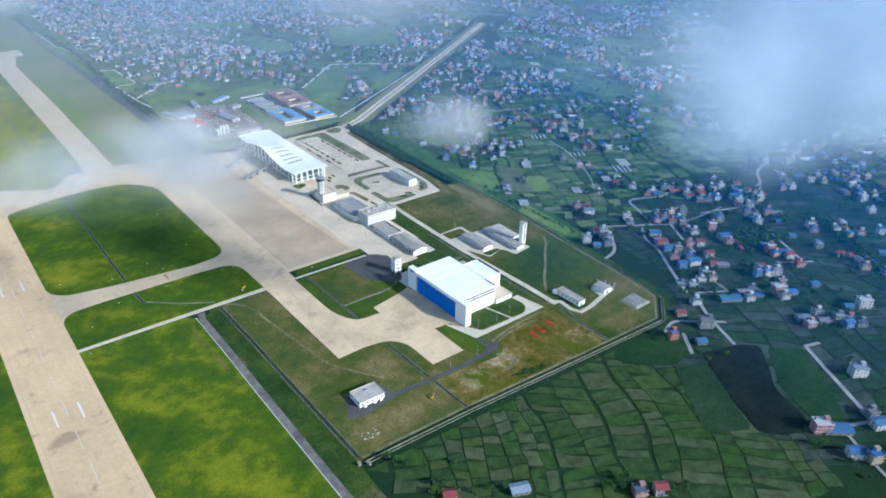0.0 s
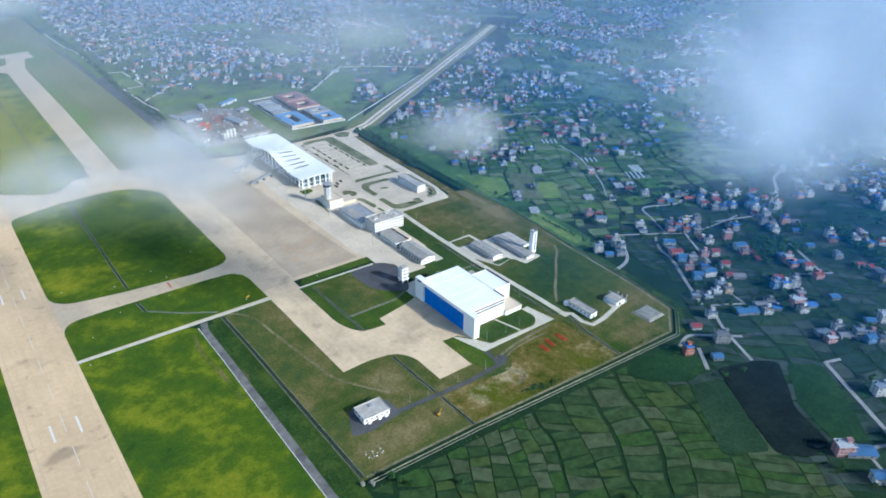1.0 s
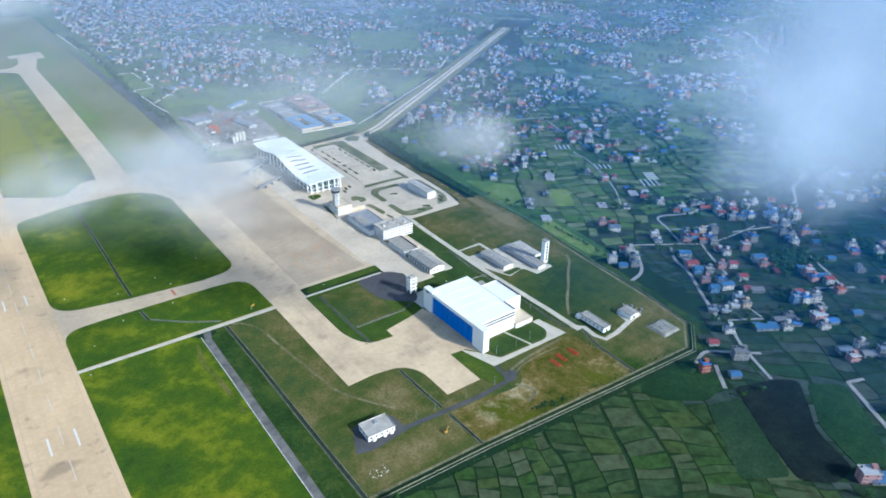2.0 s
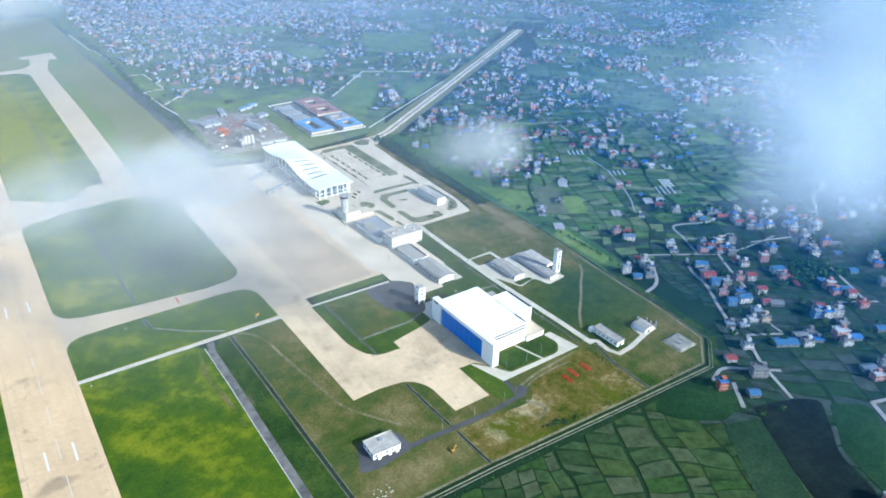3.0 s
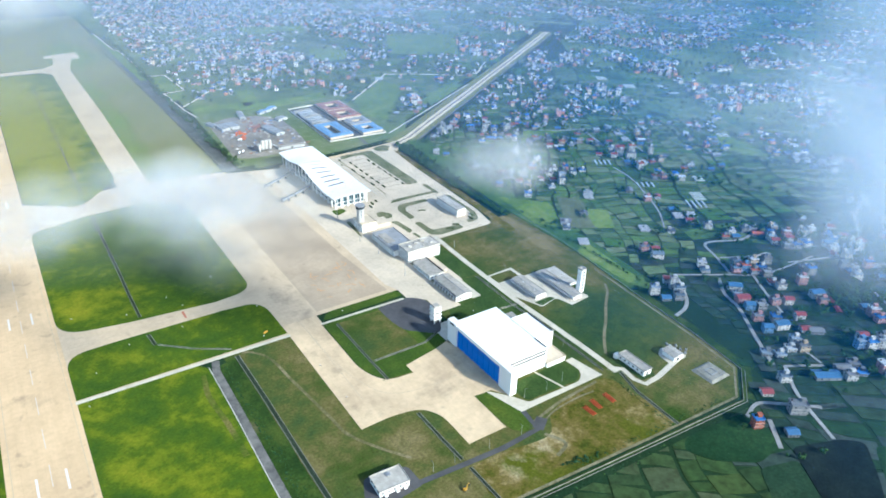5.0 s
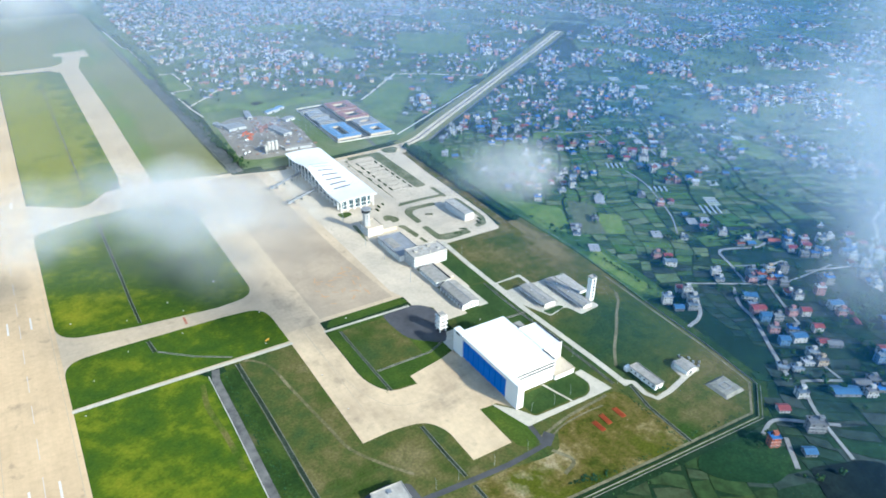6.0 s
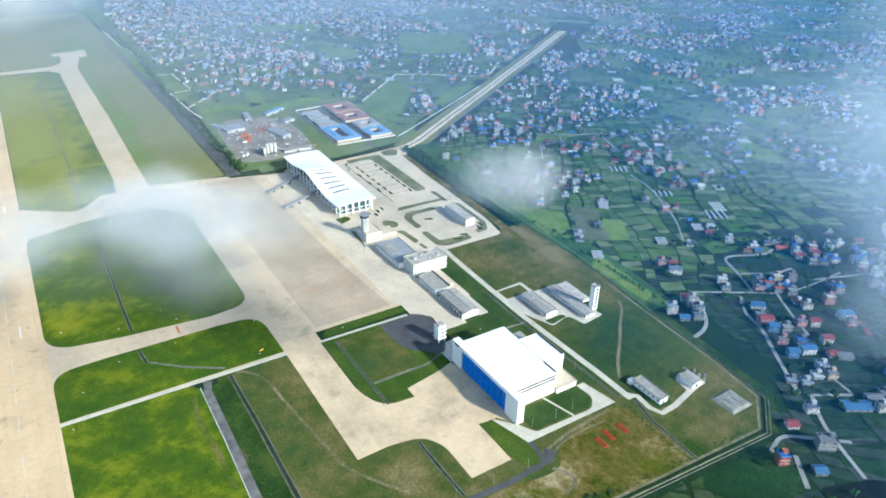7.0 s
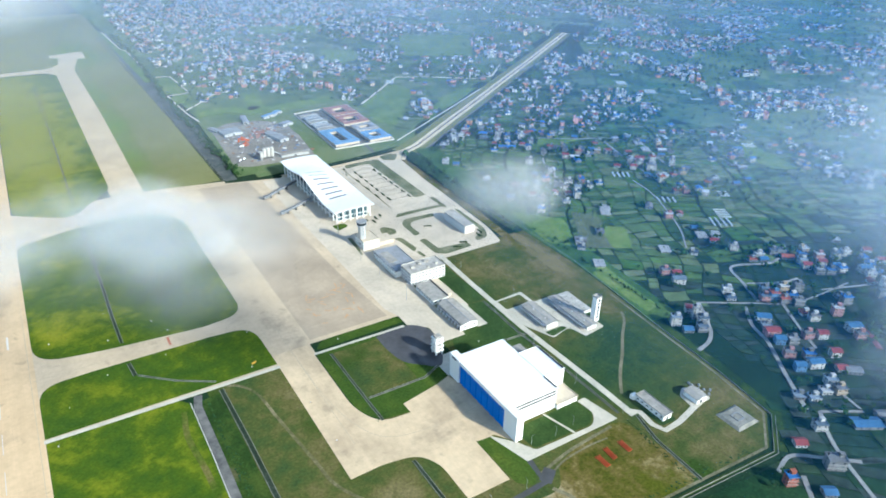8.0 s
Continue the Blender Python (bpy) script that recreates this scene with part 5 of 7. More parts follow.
flat("boundary_green", [(262, 990), (277, 1000), (279, 1090), (276, 1300), (266, 1318), (258, 1540), (250, 1540), (256, 1300)], 0.09, M_HAY, "green strip between ditch and town path", "grass")
lane("town_road", [(576, 657), (650, 728), (722, 797), (785, 764), (862, 709), (907, 711), (981, 783)], 4.5, 0.85, M_PATH, "pale town road", "road")
lane("town_lane", [(288, 769), (322, 805), (360, 848), (386, 856)], 3.2, 0.85, M_PATH, "pale town lane", "road", True)
lane("meadow_path", [(280, 1024), (314, 1017), (320, 880), (279, 874), (284, 750), (291, 696)], 3.0, 0.85, M_PATH, "pale path round the meadow", "path")
lane("town_edge_path", [(260, 1539), (268, 1318), (277, 1300), (282, 1091), (280, 1024)], 3.0, 0.85, M_PATH, "pale path along the edge of the town", "path")
lane("fence_highway", [(540, 452), (690, 548), (830, 640)], 1.6, 0.9, M_KERB, "thin pale wall beside the highway", "wall")


def batch_plant(m):
    root = base("concrete_plant", "white concrete mixing plant with tall silos", "silo plant", at=m)
    for x in (-5.6, 0, 6):
        part("silo", cyl(cyl(B(), x, 0, 5, 17, 2.6, 2.6, 14), x, 0, 17, 18.4, 2.6, 0.8, 14), M_SILO, root, "tall pale silo")
        part("cone", cyl(B(), x, 0, 2.2, 5, 0.6, 2.6, 14), M_STEEL, root)
        for dx, dy in ((-1.8, -1.8), (1.8, 1.8), (-1.8, 1.8), (1.8, -1.8)):
            part("leg", box(B(), x + dx - 0.2, x + dx + 0.2, dy - 0.2, dy + 0.2, 0, 5.2), M_STEEL, root)
    part("mixer_house", box(B(), -12, -8.6, -2, 3, 4, 13), M_SILO, root)
    part("walkway", box(B(), -9, 9, -0.4, 0.4, 18.4, 18.7), M_STEEL, root)
    part("mixer_legs", box(B(), -11.6, -9, -1.6, 2.6, 0, 4), M_STEEL, root)
    part("conveyor", bar(B(), (5, 8, 11), (22, 9, 1.2), 1.4), M_STEEL, root, "sloping conveyor")
    return root


batch_plant(pose(336, 473, 0.1))


def yard_shed(name, x, y, w, d, h, roof, label, turn=0, group="yard sheds"):
    root = base(name, label, "shed", group, at=pose(x, y, 0.1, 0, 0, turn))
    part("body", gable_wall(B(), -w / 2, w / 2, -d / 2, d / 2, 0, h, h * 0.28), M_SHAFT, root)
    part("roof", gable(B(), -w / 2, w / 2, -d / 2, d / 2, h + 0.05, h * 0.28, 0.7), roof, root)
    part("door", box(B(), -1.6, 1.6, -d / 2 - 0.08, -d / 2 + 0.05, 0, h * 0.75), M_DARK, root)
    for s in (-1, 1):
        window(root, s * w * 0.32, -d / 2, h * 0.55, 1.2, 1.0, "x")
    return root


rnd = random.Random(21)
for x, y, w, d, h, a, roof in ((320, 612, 30, 26, 4, 8, M_SHEDROOF), (378, 556, 15, 46, 4.5, 13, M_SHEDROOF), (359, 662, 9, 38, 4, -8, M_SHEDROOF), (402, 664, 26, 8, 4, 22, M_COMPROOF), (421, 676, 16, 9, 4, 22, M_COMPROOF),
                        (413, 610, 20, 12, 4, 20, M_SHEDROOF), (300, 634, 9, 22, 3.5, 20, M_SLATE), (376, 471, 42, 7, 3.5, -4, M_GREYROOF)):
    yard_shed("yard_shed", x, y, w, d, h, roof, "long metal-roofed yard shed", a)
for i in range(46):
    x, y = (326 + rnd.gauss(0, 5), 568 + rnd.gauss(0, 12)) if i % 3 == 0 else (362 + rnd.gauss(0, 11), 594 + rnd.gauss(0, 10))
    g = base("formwork_stack", "stack of rust-orange formwork in the yard", "material stack", "formwork stacks", at=pose(x, y, 0.12, 0, 0, rnd.random() * 180))
    l = 1.6 + rnd.random() * 2.4
    part("lower_layer", box(B(), -l, l, -1.0, 1.0, 0, 0.6 + 0.5 * rnd.random()), M_BROWNROOF if i % 3 else M_ORANGE, g)
    part("upper_layer", box(B(), -l * 0.8, l * 0.7, -0.8, 0.9, 0.6, 1.3 + 0.6 * rnd.random()), M_BROWNROOF if i % 3 else M_ORANGE, g)


heap = B()
for i in range(170):
    x, y, s = 296 + rnd.random() * 112, 466 + rnd.random() * 180, 0.5 + rnd.random() * 1.6
    box(heap, x - s, x + s * 1.5, y - s, y + s * 0.8, 0, 0.4 + rnd.random() * 1.2)
tagged(new("building_material", mesh_of("building_material", heap, shifting("stored_material", [(0.4, 0.4, 0.4), (0.25, 0.15, 0.1), (0.5, 0.48, 0.44), (0.15, 0.2, 0.3), (0.2, 0.2, 0.2)], 0.8, True))), "scattered building material in the works yard", "building material", kind="stuff")


def mixer_truck(m):
    root = base("mixer_truck", "white concrete mixer truck in the yard", "truck", "mixer trucks", at=m)
    part("chassis", box(B(), -4, 4, -1.1, 1.1, 0.6, 1.2), M_DARK, root)
    part("cab", box(box(B(), 2.4, 4.2, -1.2, 1.2, 1.2, 3.0), 2.2, 3.8, -1.1, 1.1, 3.0, 3.4), M_WHITE, root)
    part("windscreen", box(B(), 4.15, 4.26, -1.0, 1.0, 2.0, 2.8), M_GLASS, root)
    d = B()
    cyl(d, 0, 0, -3.0, 0.5, 0.7, 1.5, 12)
    cyl(d, 0, 0, 0.5, 2.0, 1.5, 0.9, 12)
    drum = part("drum", d, M_WHITE, root, "white mixing drum")
    drum.matrix_basis = pose(-0.6, 0, 2.6, 0, 80, 0)
    for x in (-3, -1.8, 3):
        for y in (-1.1, 1.1):
            w = part("wheel", cyl(B(), 0, 0, -0.2, 0.2, 0.55, 0.55, 12), M_DARK, root)
            w.matrix_basis = pose(x, y, 0.55, 90, 0, 0)
    return root


mt = mixer_truck(pose(296, 482, 0.12, 0, 0, 60))
copy_thing(mt, pose(303, 485, 0.12, 0, 0, 60))
copy_thing(mt, pose(316, 540, 0.12, 0, 0, 20))


def court_block(x0, x1, y0, y1, deep, roof, label, shear=0.0):
    """Four ranges of barrack roofs round a court."""
    root = base("barrack_block", label, "building", "barrack blocks")
    for a, b, c, d, along in ((x0, x1, y0, y0 + deep, "x"), (x0, x1, y1 - deep, y1, "x"), (x0, x0 + deep, y0 + deep + 1, y1 - deep - 1, "y"), (x1 - deep, x1, y0 + deep + 1, y1 - deep - 1, "y")):
        part("wall", gable_wall(B(), a, b, c, d, 0.1, 4.2, 1.3, along), M_BEIGE, root)
        part("roof", gable(B(), a, b, c, d, 4.3, 1.3, 1.0, 0.25, along), roof, root)
    return root


court_block(443, 484, 471, 543, 13, M_COMPROOF, "blue-roofed barrack ranges round a court")
court_block(500, 537, 467, 508, 10, M_COMPROOF, "blue-roofed barrack ranges round a court")
court_block(502, 539, 514, 546, 9, M_SHEDROOF, "grey-blue barrack ranges round a court")
court_block(496, 541, 556, 602, 11, M_BROWNROOF, "rust-roofed barrack ranges round a court")
court_block(498, 543, 608, 656, 11, M_BROWNROOF, "rust-roofed barrack ranges round a court")
for i in range(7):
    yard_shed("site_hut", 463 + 1.2 * (i % 2), 553 + i * 13.5, 32 - 3 * (i % 3), 8, 3.2, (M_GREYROOF, M_SHEDROOF, M_STEEL)[i % 3], "long grey-roofed site hut", 3, "site huts")
cw = base("compound_wall", "pale wall round the compound", "wall")
cw["kind"] = "structure"
ring = [(438, 462), (538, 458), (550, 664), (445, 658)]
for a, b in zip(ring, ring[1:] + ring[:1]):
    part("wall_panel", ribbon(B(), [a, b], 0.5, 0, 2.4), M_KERB, cw)
lane("compound_road", [(484, 424), (489, 470), (491, 560), (491, 654)], 5, 0.2, M_GREYROAD, "grey road through the compound", "road")

flat("town_ground", [(293, 716), (545, 692), (600, 500), (1300, 1010), (2200, 1660), (2200, 2600), (200, 2600), (268, 1500), (284, 1000)], 0.05, M_MEADOW, "pale green meadows between the town houses", "ground")
flat("east_ground", [(1000, 440), (1300, 880), (2700, 1900), (3200, 600), (1500, -100), (1060, 150)], 0.05, M_MEADOW, "pale green meadows of the far plain", "ground")

# ---- villages ----
VIEW = Vector((-20, -545))
CLUSTERS = [(486, 1039, 73, 118, 1.3), (583, 1018, 67, 106, 1.0), (401, 976, 47, 93, 1.0), (466, 868, 67, 72, 0.9), (412, 1231, 45, 86, 0.8), (321, 1345, 48, 62, 0.5), (306, 1116, 24, 31, 0.5), (330, 778, 39, 33, 0.8), (532, 765, 56, 80, 0.9), (631, 882, 63, 86, 0.7), (751, 962, 54, 67, 0.5), (971, 1298, 138, 142, 0.8), (828, 1324, 82, 110, 0.45), (375, 1636, 80, 144, 0.6), (736, 1606, 152, 187, 0.7), (668, 588, 33, 45, 0.7), (841, 720, 45, 41, 0.7), (1029, 1022, 38, 48, 0.6), (1040, 877, 50, 55, 0.7), (760, 869, 35, 34, 0.5), (599, 568, 15, 28, 0.6),
            (684, 419, 54, 65, 0.9), (721, 352, 48, 53, 0.7), (806, 514, 40, 32, 0.6), (844, 399, 55, 39, 0.7), (747, 265, 38, 34, 0.7), (1006, 426, 78, 67, 0.5), (1061, 300, 78, 62, 0.8), (1212, 295, 119, 83, 0.5), (1200, 171, 102, 68, 0.7), (1054, 28, 69, 51, 0.7), (868, -64, 45, 31, 0.6), (1398, 196, 114, 82, 0.4), (1346, 754, 247, 200, 0.45), (806, 154, 44, 36, 0.5), (1384, 544, 103, 80, 0.5), (950, 612, 53, 50, 0.4)]
FAR_CLUSTERS = [(1200, 520, 260, 180, 0.3), (1450, 720, 460, 280, 0.5), (1750, 480, 420, 300, 0.5), (1300, 280, 250, 150, 0.35), (780, -240, 130, 110, 0.35), (950, -120, 180, 160, 0.35), (670, 190, 40, 50, 0.5),
            (800, 1720, 650, 320, 0.6), (400, 1600, 160, 320, 0.55), (1750, 1150, 550, 330, 0.5), (1300, 1000, 250, 200, 0.4), (1250, 2150, 900, 400, 0.45), (400, 2200, 300, 400, 0.5)]


def crowd(x, y):
    d = 0.007 if x > 560 else 0.0
    if x > 1500 or y > 1400:
        d += 0.28 * max(0.0, noise.noise(Vector((x, y * 1.3, 40)) / 170) + 0.08)
    for cx, cy, rx, ry, s in CLUSTERS + FAR_CLUSTERS:
        q = ((x - cx) / rx) ** 2 + ((y - cy) / ry) ** 2
        if q < 5:
            d += s * math.exp(-q)
    return d


def highway_off(x, y):
    best = 1e9
    for (ax, ay), (bx, by) in zip(HW, HW[1:]):
        dx, dy = bx - ax, by - ay
        t = max(0, min(1, ((x - ax) * dx + (y - ay) * dy) / (dx * dx + dy * dy)))
        best = min(best, math.hypot(x - ax - t * dx, y - ay - t * dy))
    return best


def on_airport(x, y, gap=0.0):
    if x < 104:
        return True
    if y < -262 - gap:
        edge = -264 - (x - 131) * 0.0575 - gap
        return y > edge and x < 470 or x < 128 + (0 if y > -270 else 0)
    if y < -250 + gap:
        return x < 490 + gap
    if y < 455:
        return x < 529 + gap + (8 if y > 110 else 0)
    if y < 700:
        return x < 548 + gap
    return x < 292 + gap


def in_view(x, y):
    d = Vector((x, y)) - VIEW
    a = math.degrees(math.atan2(d.x, d.y))
    return -8 < a < 82


PROTO = {}


def house(kind, m):
    """A village house of one kind: the first is built with its parts, the rest are copies."""
    if kind in PROTO:
        return copy_thing(PROTO[kind], m)
    style, floors, size, tint = kind
    w, d = {"s": (7, 6.5), "m": (8.8, 7.6), "l": (13, 8.6), "x": (22, 11), "t": (11, 3.2)}[size]
    h = 3.1 * floors if size != "t" else 1.7
    words = {"flat": "flat-roofed house", "blue": "house with a blue sheet roof", "red": "house with a red sheet roof", "grey": "house with a grey sheet roof", "shed": "long low field shed"}[style]
    count = {1: "single-storey", 2: "two-storey", 3: "three-storey", 4: "four-storey"}[floors]
    root = base("house" if style != "shed" else "field_shed", f"{tint} {count} {words} among fields", "house" if style != "shed" else "shed", "village houses", at=m)
    wall_m = M_HOUSE[tint]
    if style == "flat":
        part("wall", box(B(), -w / 2, w / 2, -d / 2, d / 2, 0, h), wall_m, root)
        part("roof", parapet(slab(B(), rect(-w / 2 - 0.5, w / 2 + 0.5, -d / 2 - 0.5, d / 2 + 0.5), h, h + 0.25), -w / 2 - 0.5, w / 2 + 0.5, -d / 2 - 0.5, d / 2 + 0.5, h + 0.25, h + 1.05, 0.2), M_FLAT, root, "flat roof terrace with a parapet")
        part("stair_head", box(box(B(), w / 2 - 4, w / 2 - 0.6, d / 2 - 3.6, d / 2 - 0.6, h + 0.25, h + 2.7), w / 2 - 4.3, w / 2 - 0.3, d / 2 - 3.9, d / 2 - 0.3, h + 2.7, h + 2.9), wall_m, root)
        part("water_tank", cyl(B(), -w / 2 + 1.6, d / 2 - 1.6, h + 0.25, h + 1.9, 0.7, 0.6, 10), M_TANK, root, "black round water tank")
        for f in range(1, floors):
            slab_m = part("balcony", box(B(), -w / 2 - 0.9, w / 2 + 0.4, -d / 2 - 1.3, -d / 2 - 0.02, 3.1 * f - 0.12, 3.1 * f + 0.1), M_HOUSE["white"], root, "thin white balcony slab")
            part("balcony_rail", box(B(), -w / 2 - 0.9, w / 2 + 0.4, -d / 2 - 1.3, -d / 2 - 1.2, 3.1 * f + 0.1, 3.1 * f + 0.85), wall_m, slab_m)
    else:
        rise = 1.0 if style == "shed" else 1.8
        part("wall", gable_wall(B(), -w / 2, w / 2, -d / 2, d / 2, 0, h, rise, "x"), wall_m, root)
        part("roof", gable(B(), -w / 2, w / 2, -d / 2, d / 2, h + 0.05, rise, 0.7, 0.2, "x"), {"blue": M_BLUEROOF, "red": M_REDROOF, "grey": M_FLAT, "shed": M_STEEL}[style], root, "pitched sheet roof")
    part("door", box(B(), -0.6, 0.6, -d / 2 - 0.07, -d / 2 + 0.05, 0, min(2.1, h)), M_DARK, root, "dark door")
    if style != "shed":
        for f in range(floors):
            z = 3.1 * f + 1.7
            for side in (-1, 1):
                window(root, side * w * 0.3, -d / 2, z, 1.5, 1.3, "x")
            window(root, -w / 2, 0.6, z, 1.5, 1.3, "y")
    PROTO[kind] = root
    return root


def flat_house(floors, size="m", tint="white"):
    return ("flat", floors, size, tint)


W1, W2, W3, WL3 = flat_house(1), flat_house(2), flat_house(3), flat_house(3, "l")
G1, G2, G3, GL3 = flat_house(1, "m", "grey"), flat_house(2, "m", "grey"), flat_house(3, "m", "grey"), flat_house(3, "l", "grey")
P2, P3, PL3, C2, C3, S3, S4 = flat_house(2, "m", "pink"), flat_house(3, "m", "pink"), flat_house(3, "l", "pink"), flat_house(2, "m", "cream"), flat_house(3, "m", "cream"), flat_house(3, "m", "blue"), flat_house(4, "s", "white")
BL, BM, BX, BS = ("blue", 1, "m", "grey"), ("blue", 2, "l", "white"), ("blue", 1, "x", "grey"), ("blue", 2, "m", "blue")
RD, R2, RL = ("red", 1, "m", "white"), ("red", 2, "m", "white"), ("red", 2, "l", "pink")
GR, GM, SH, BK = ("grey", 1, "l", "grey"), ("grey", 2, "m", "white"), ("shed", 1, "t", "white"), flat_house(3, "s", "brick")
VILLAGE_A = [(555, -134, S4), (551, -146, W3), (529, -132, W3), (531, -146, BL), (543, -152, G2), (558, -124, R2), (608, -171, BM), (595, -190, RL), (590, -202, BS), (579, -219, P2), (586, -240, BM), (570, -236, BS), (545, -266, W1),
             (616, -240, R2), (602, -255, RD), (608, -262, GR), (575, -261, W2), (571, -272, C2), (632, -217, R2), (654, -185, W1), (653, -195, W2), (620, -119, W2), (516, -289, W2), (487, -292, RD), (488, -319, GL3), (536, -258, G1)]
VILLAGE_B = [(650, -141, G3), (651, -152, S3), (655, -161, G2), (668, -161, W2), (687, -154, G3), (676, -145, C2), (664, -171, G2), (642, -148, P2), (681, -201, P3), (670, -225, BM), (708, -194, G3), (740, -130, R2), (761, -134, R2), (752, -150, G2), (767, -154, W2),
             (790, -167, BM), (713, -95, BL), (753, -206, G3), (745, -226, W2), (778, -220, P3), (788, -272, W3), (742, -272, BL), (689, -297, R2), (680, -285, P2), (685, -275, P3), (678, -314, P2), (635, -292, R2), (626, -304, W3), (644, -305, G3), (637, -309, W3), (620, -298, S3), (605, -329, PL3), (614, -338, GR)]
VILLAGE_C = [(552, -306, BX), (574, -308, GR), (582, -320, G1), (445, -312, BK), (461, -332, BL), (434, -457, PL3), (444, -465, BX), (476, -484, BM), (484, -474, G2), (428, -487, BM), (433, -497, C3), (530, -443, WL3), (635, -388, BL), (650, -396, WL3),
             (577, -370, GR), (601, -403, BS), (600, -393, G3), (590, -385, GR), (612, -410, G2), (161, -331, RD), (281, -418, R2), (268, -410, P2), (203, -357, GR)]
VILLAGE_D = [(641, 82, SH), (650, 92, SH), (543, -13, SH), (698, -23, SH), (714, -30, SH), (632, -26, SH), (592, -80, ("grey", 2, "l", "white")), (604, -66, RD), (560, 40, W1), (565, 44, GR), (600, 200, W2), (608, 208, BL), (596, 214, RD), (615, 190, W3), (590, 196, G2), (574, 250, W1), (556, 330, W2), (566, 318, BL),
             (818, 198, RL), (820, 224, R2), (798, 245, R2), (785, 178, R2), (805, 162, WL3), (846, 160, S4), (832, 186, W3), (727, 262, R2), (717, 424, R2), (984, 151, BM), (1088, 222, BM), (870, 250, SH), (858, 222, SH), (800, 180, W3), (575, 130, W2), (887, -196, W2), (991, -239, W2), (897, -299, W2), (872, -190, P2)]
LANE_TURN = -32
rnd = random.Random(3)
placed = []
for group in (VILLAGE_A, VILLAGE_B, VILLAGE_C, VILLAGE_D):
    for x, y, kind in group:
        if kind == SH:
            for k in range(3):
                house(kind, pose(x + 3.0 * k, y + 4.8 * k, 0.5, 0, 0, LANE_TURN))
        else:
            house(kind, pose(x, y, 0.5, 0, 0, LANE_TURN + rnd.uniform(-8, 8)))
        placed.append((x, y))
tarp = base("tarpaulin_roof", "long low shelter under a bright orange-red sheet", "shelter", at=pose(668, -246.5, 0.5, 0, 0, 49))
part("sheet", gable(B(), -14, 14, -2.4, 2.4, 2.2, 0.9, 0.4, 0.15, "x"), M_REDROOF, tarp, "orange-red sheet")
for x in (-13, -4, 4, 13):
    for y in (-2.2, 2.2):
        part("post", box(B(), x - 0.15, x + 0.15, y - 0.15, y + 0.15, 0, 2.3), M_BARK, tarp)

# smaller houses close beside the first ones, along the lanes
PACK = [G1, W1, G2, GR, BL, P2, W2]
for x, y in list(placed):
    if y > 60 or x < 560:
        continue
    for step in (1, -1):
        if rnd.random() < 0.3:
            a = radians(LANE_TURN + (90 if rnd.random() < 0.6 else 0))
            r = step * rnd.uniform(11.0, 13.5)
            px, py = x + math.cos(a) * r, y + math.sin(a) * r
            if on_airport(px, py, 16) or any((px - q[0]) ** 2 + (py - q[1]) ** 2 < 100 for q in placed):
                continue
            house(PACK[rnd.randrange(len(PACK))], pose(px, py, 0.5, 0, 0, LANE_TURN + rnd.uniform(-8, 8)))
            placed.append((px, py))

cells = {}


def free(x, y, gap):
    cx, cy = int(x // 20), int(y // 20)
    for i in (-1, 0, 1):
        for j in (-1, 0, 1):
            for px, py in cells.get((cx + i, cy + j), ()):
                if (px - x) ** 2 + (py - y) ** 2 < gap * gap:
                    return False
    return True


for x, y in placed:
    cells.setdefault((int(x // 20), int(y // 20)), []).append((x, y))
spots = []
for k in range(190000):
    x, y = rnd.uniform(280, 3300), rnd.uniform(-520, 3000)
    if not in_view(x, y) or on_airport(x, y, 12) or in_meadow(x, y):
        continue
    d = crowd(x, y) * (0.55 + 2.6 * noise.noise(Vector((x, y, 0)) / 48))
    if x < 820 and y > 560:
        d *= max(0.12, min(1.0, 0.62 + 2.4 * noise.noise(Vector((x, y * 0.8, 33)) / 120)))
    if x > 560 and (x > 820 or y < 560):
        d *= 2.3 * max(0.45 if x < 1000 and y > 60 else 0.0, min(1.0, 0.25 + 2.2 * noise.noise(Vector((x, y, 90)) / 120)))
    if rnd.random() > d * (1.5 if x < 820 and y > 560 else 0.62 if x > 900 else 0.75 if y > 60 else 0.44) or highway_off(x, y) < 34:
        continue
    if 280 < x < 560 and y < 800 and rnd.random() < 0.93 or not free(x, y, 8.8 if x < 820 and y > 560 else 11.0):
        continue
    cells.setdefault((int(x // 20), int(y // 20)), []).append((x, y))
    spots.append((x, y))
spots.sort(key=lambda p: (p[0] - VIEW.x) ** 2 + (p[1] - VIEW.y) ** 2)
KINDS = [W1, G1, W2, P2, G2, GM, BL, GR, W3, C2, G2, RD, GR]
NEAR = 240
for i, (x, y) in enumerate(spots[:NEAR]):
    house(KINDS[rnd.randrange(len(KINDS))], pose(x, y, 0.4, 0, 0, LANE_TURN + rnd.choice((0, 0, 90)) + rnd.uniform(-12, 12)))

# the far town: joined houses with walls, roof slabs, stair heads and windows
V, F, MI = [], [], []


def add_box(cx, cy, ca, sa, x0, x1, y0, y1, z0, z1, mat, lid=None):
    n = len(V)
    for z in (z0, z1):
        for x, y in ((x0, y0), (x1, y0), (x1, y1), (x0, y1)):
            V.append((cx + x * ca - y * sa, cy + x * sa + y * ca, z))
    for f, mm in (((4, 5, 6, 7), mat if lid is None else lid), ((0, 1, 5, 4), mat), ((1, 2, 6, 5), mat), ((2, 3, 7, 6), mat), ((3, 0, 4, 7), mat)):
        F.append(tuple(n + i for i in f))
        MI.append(mm)


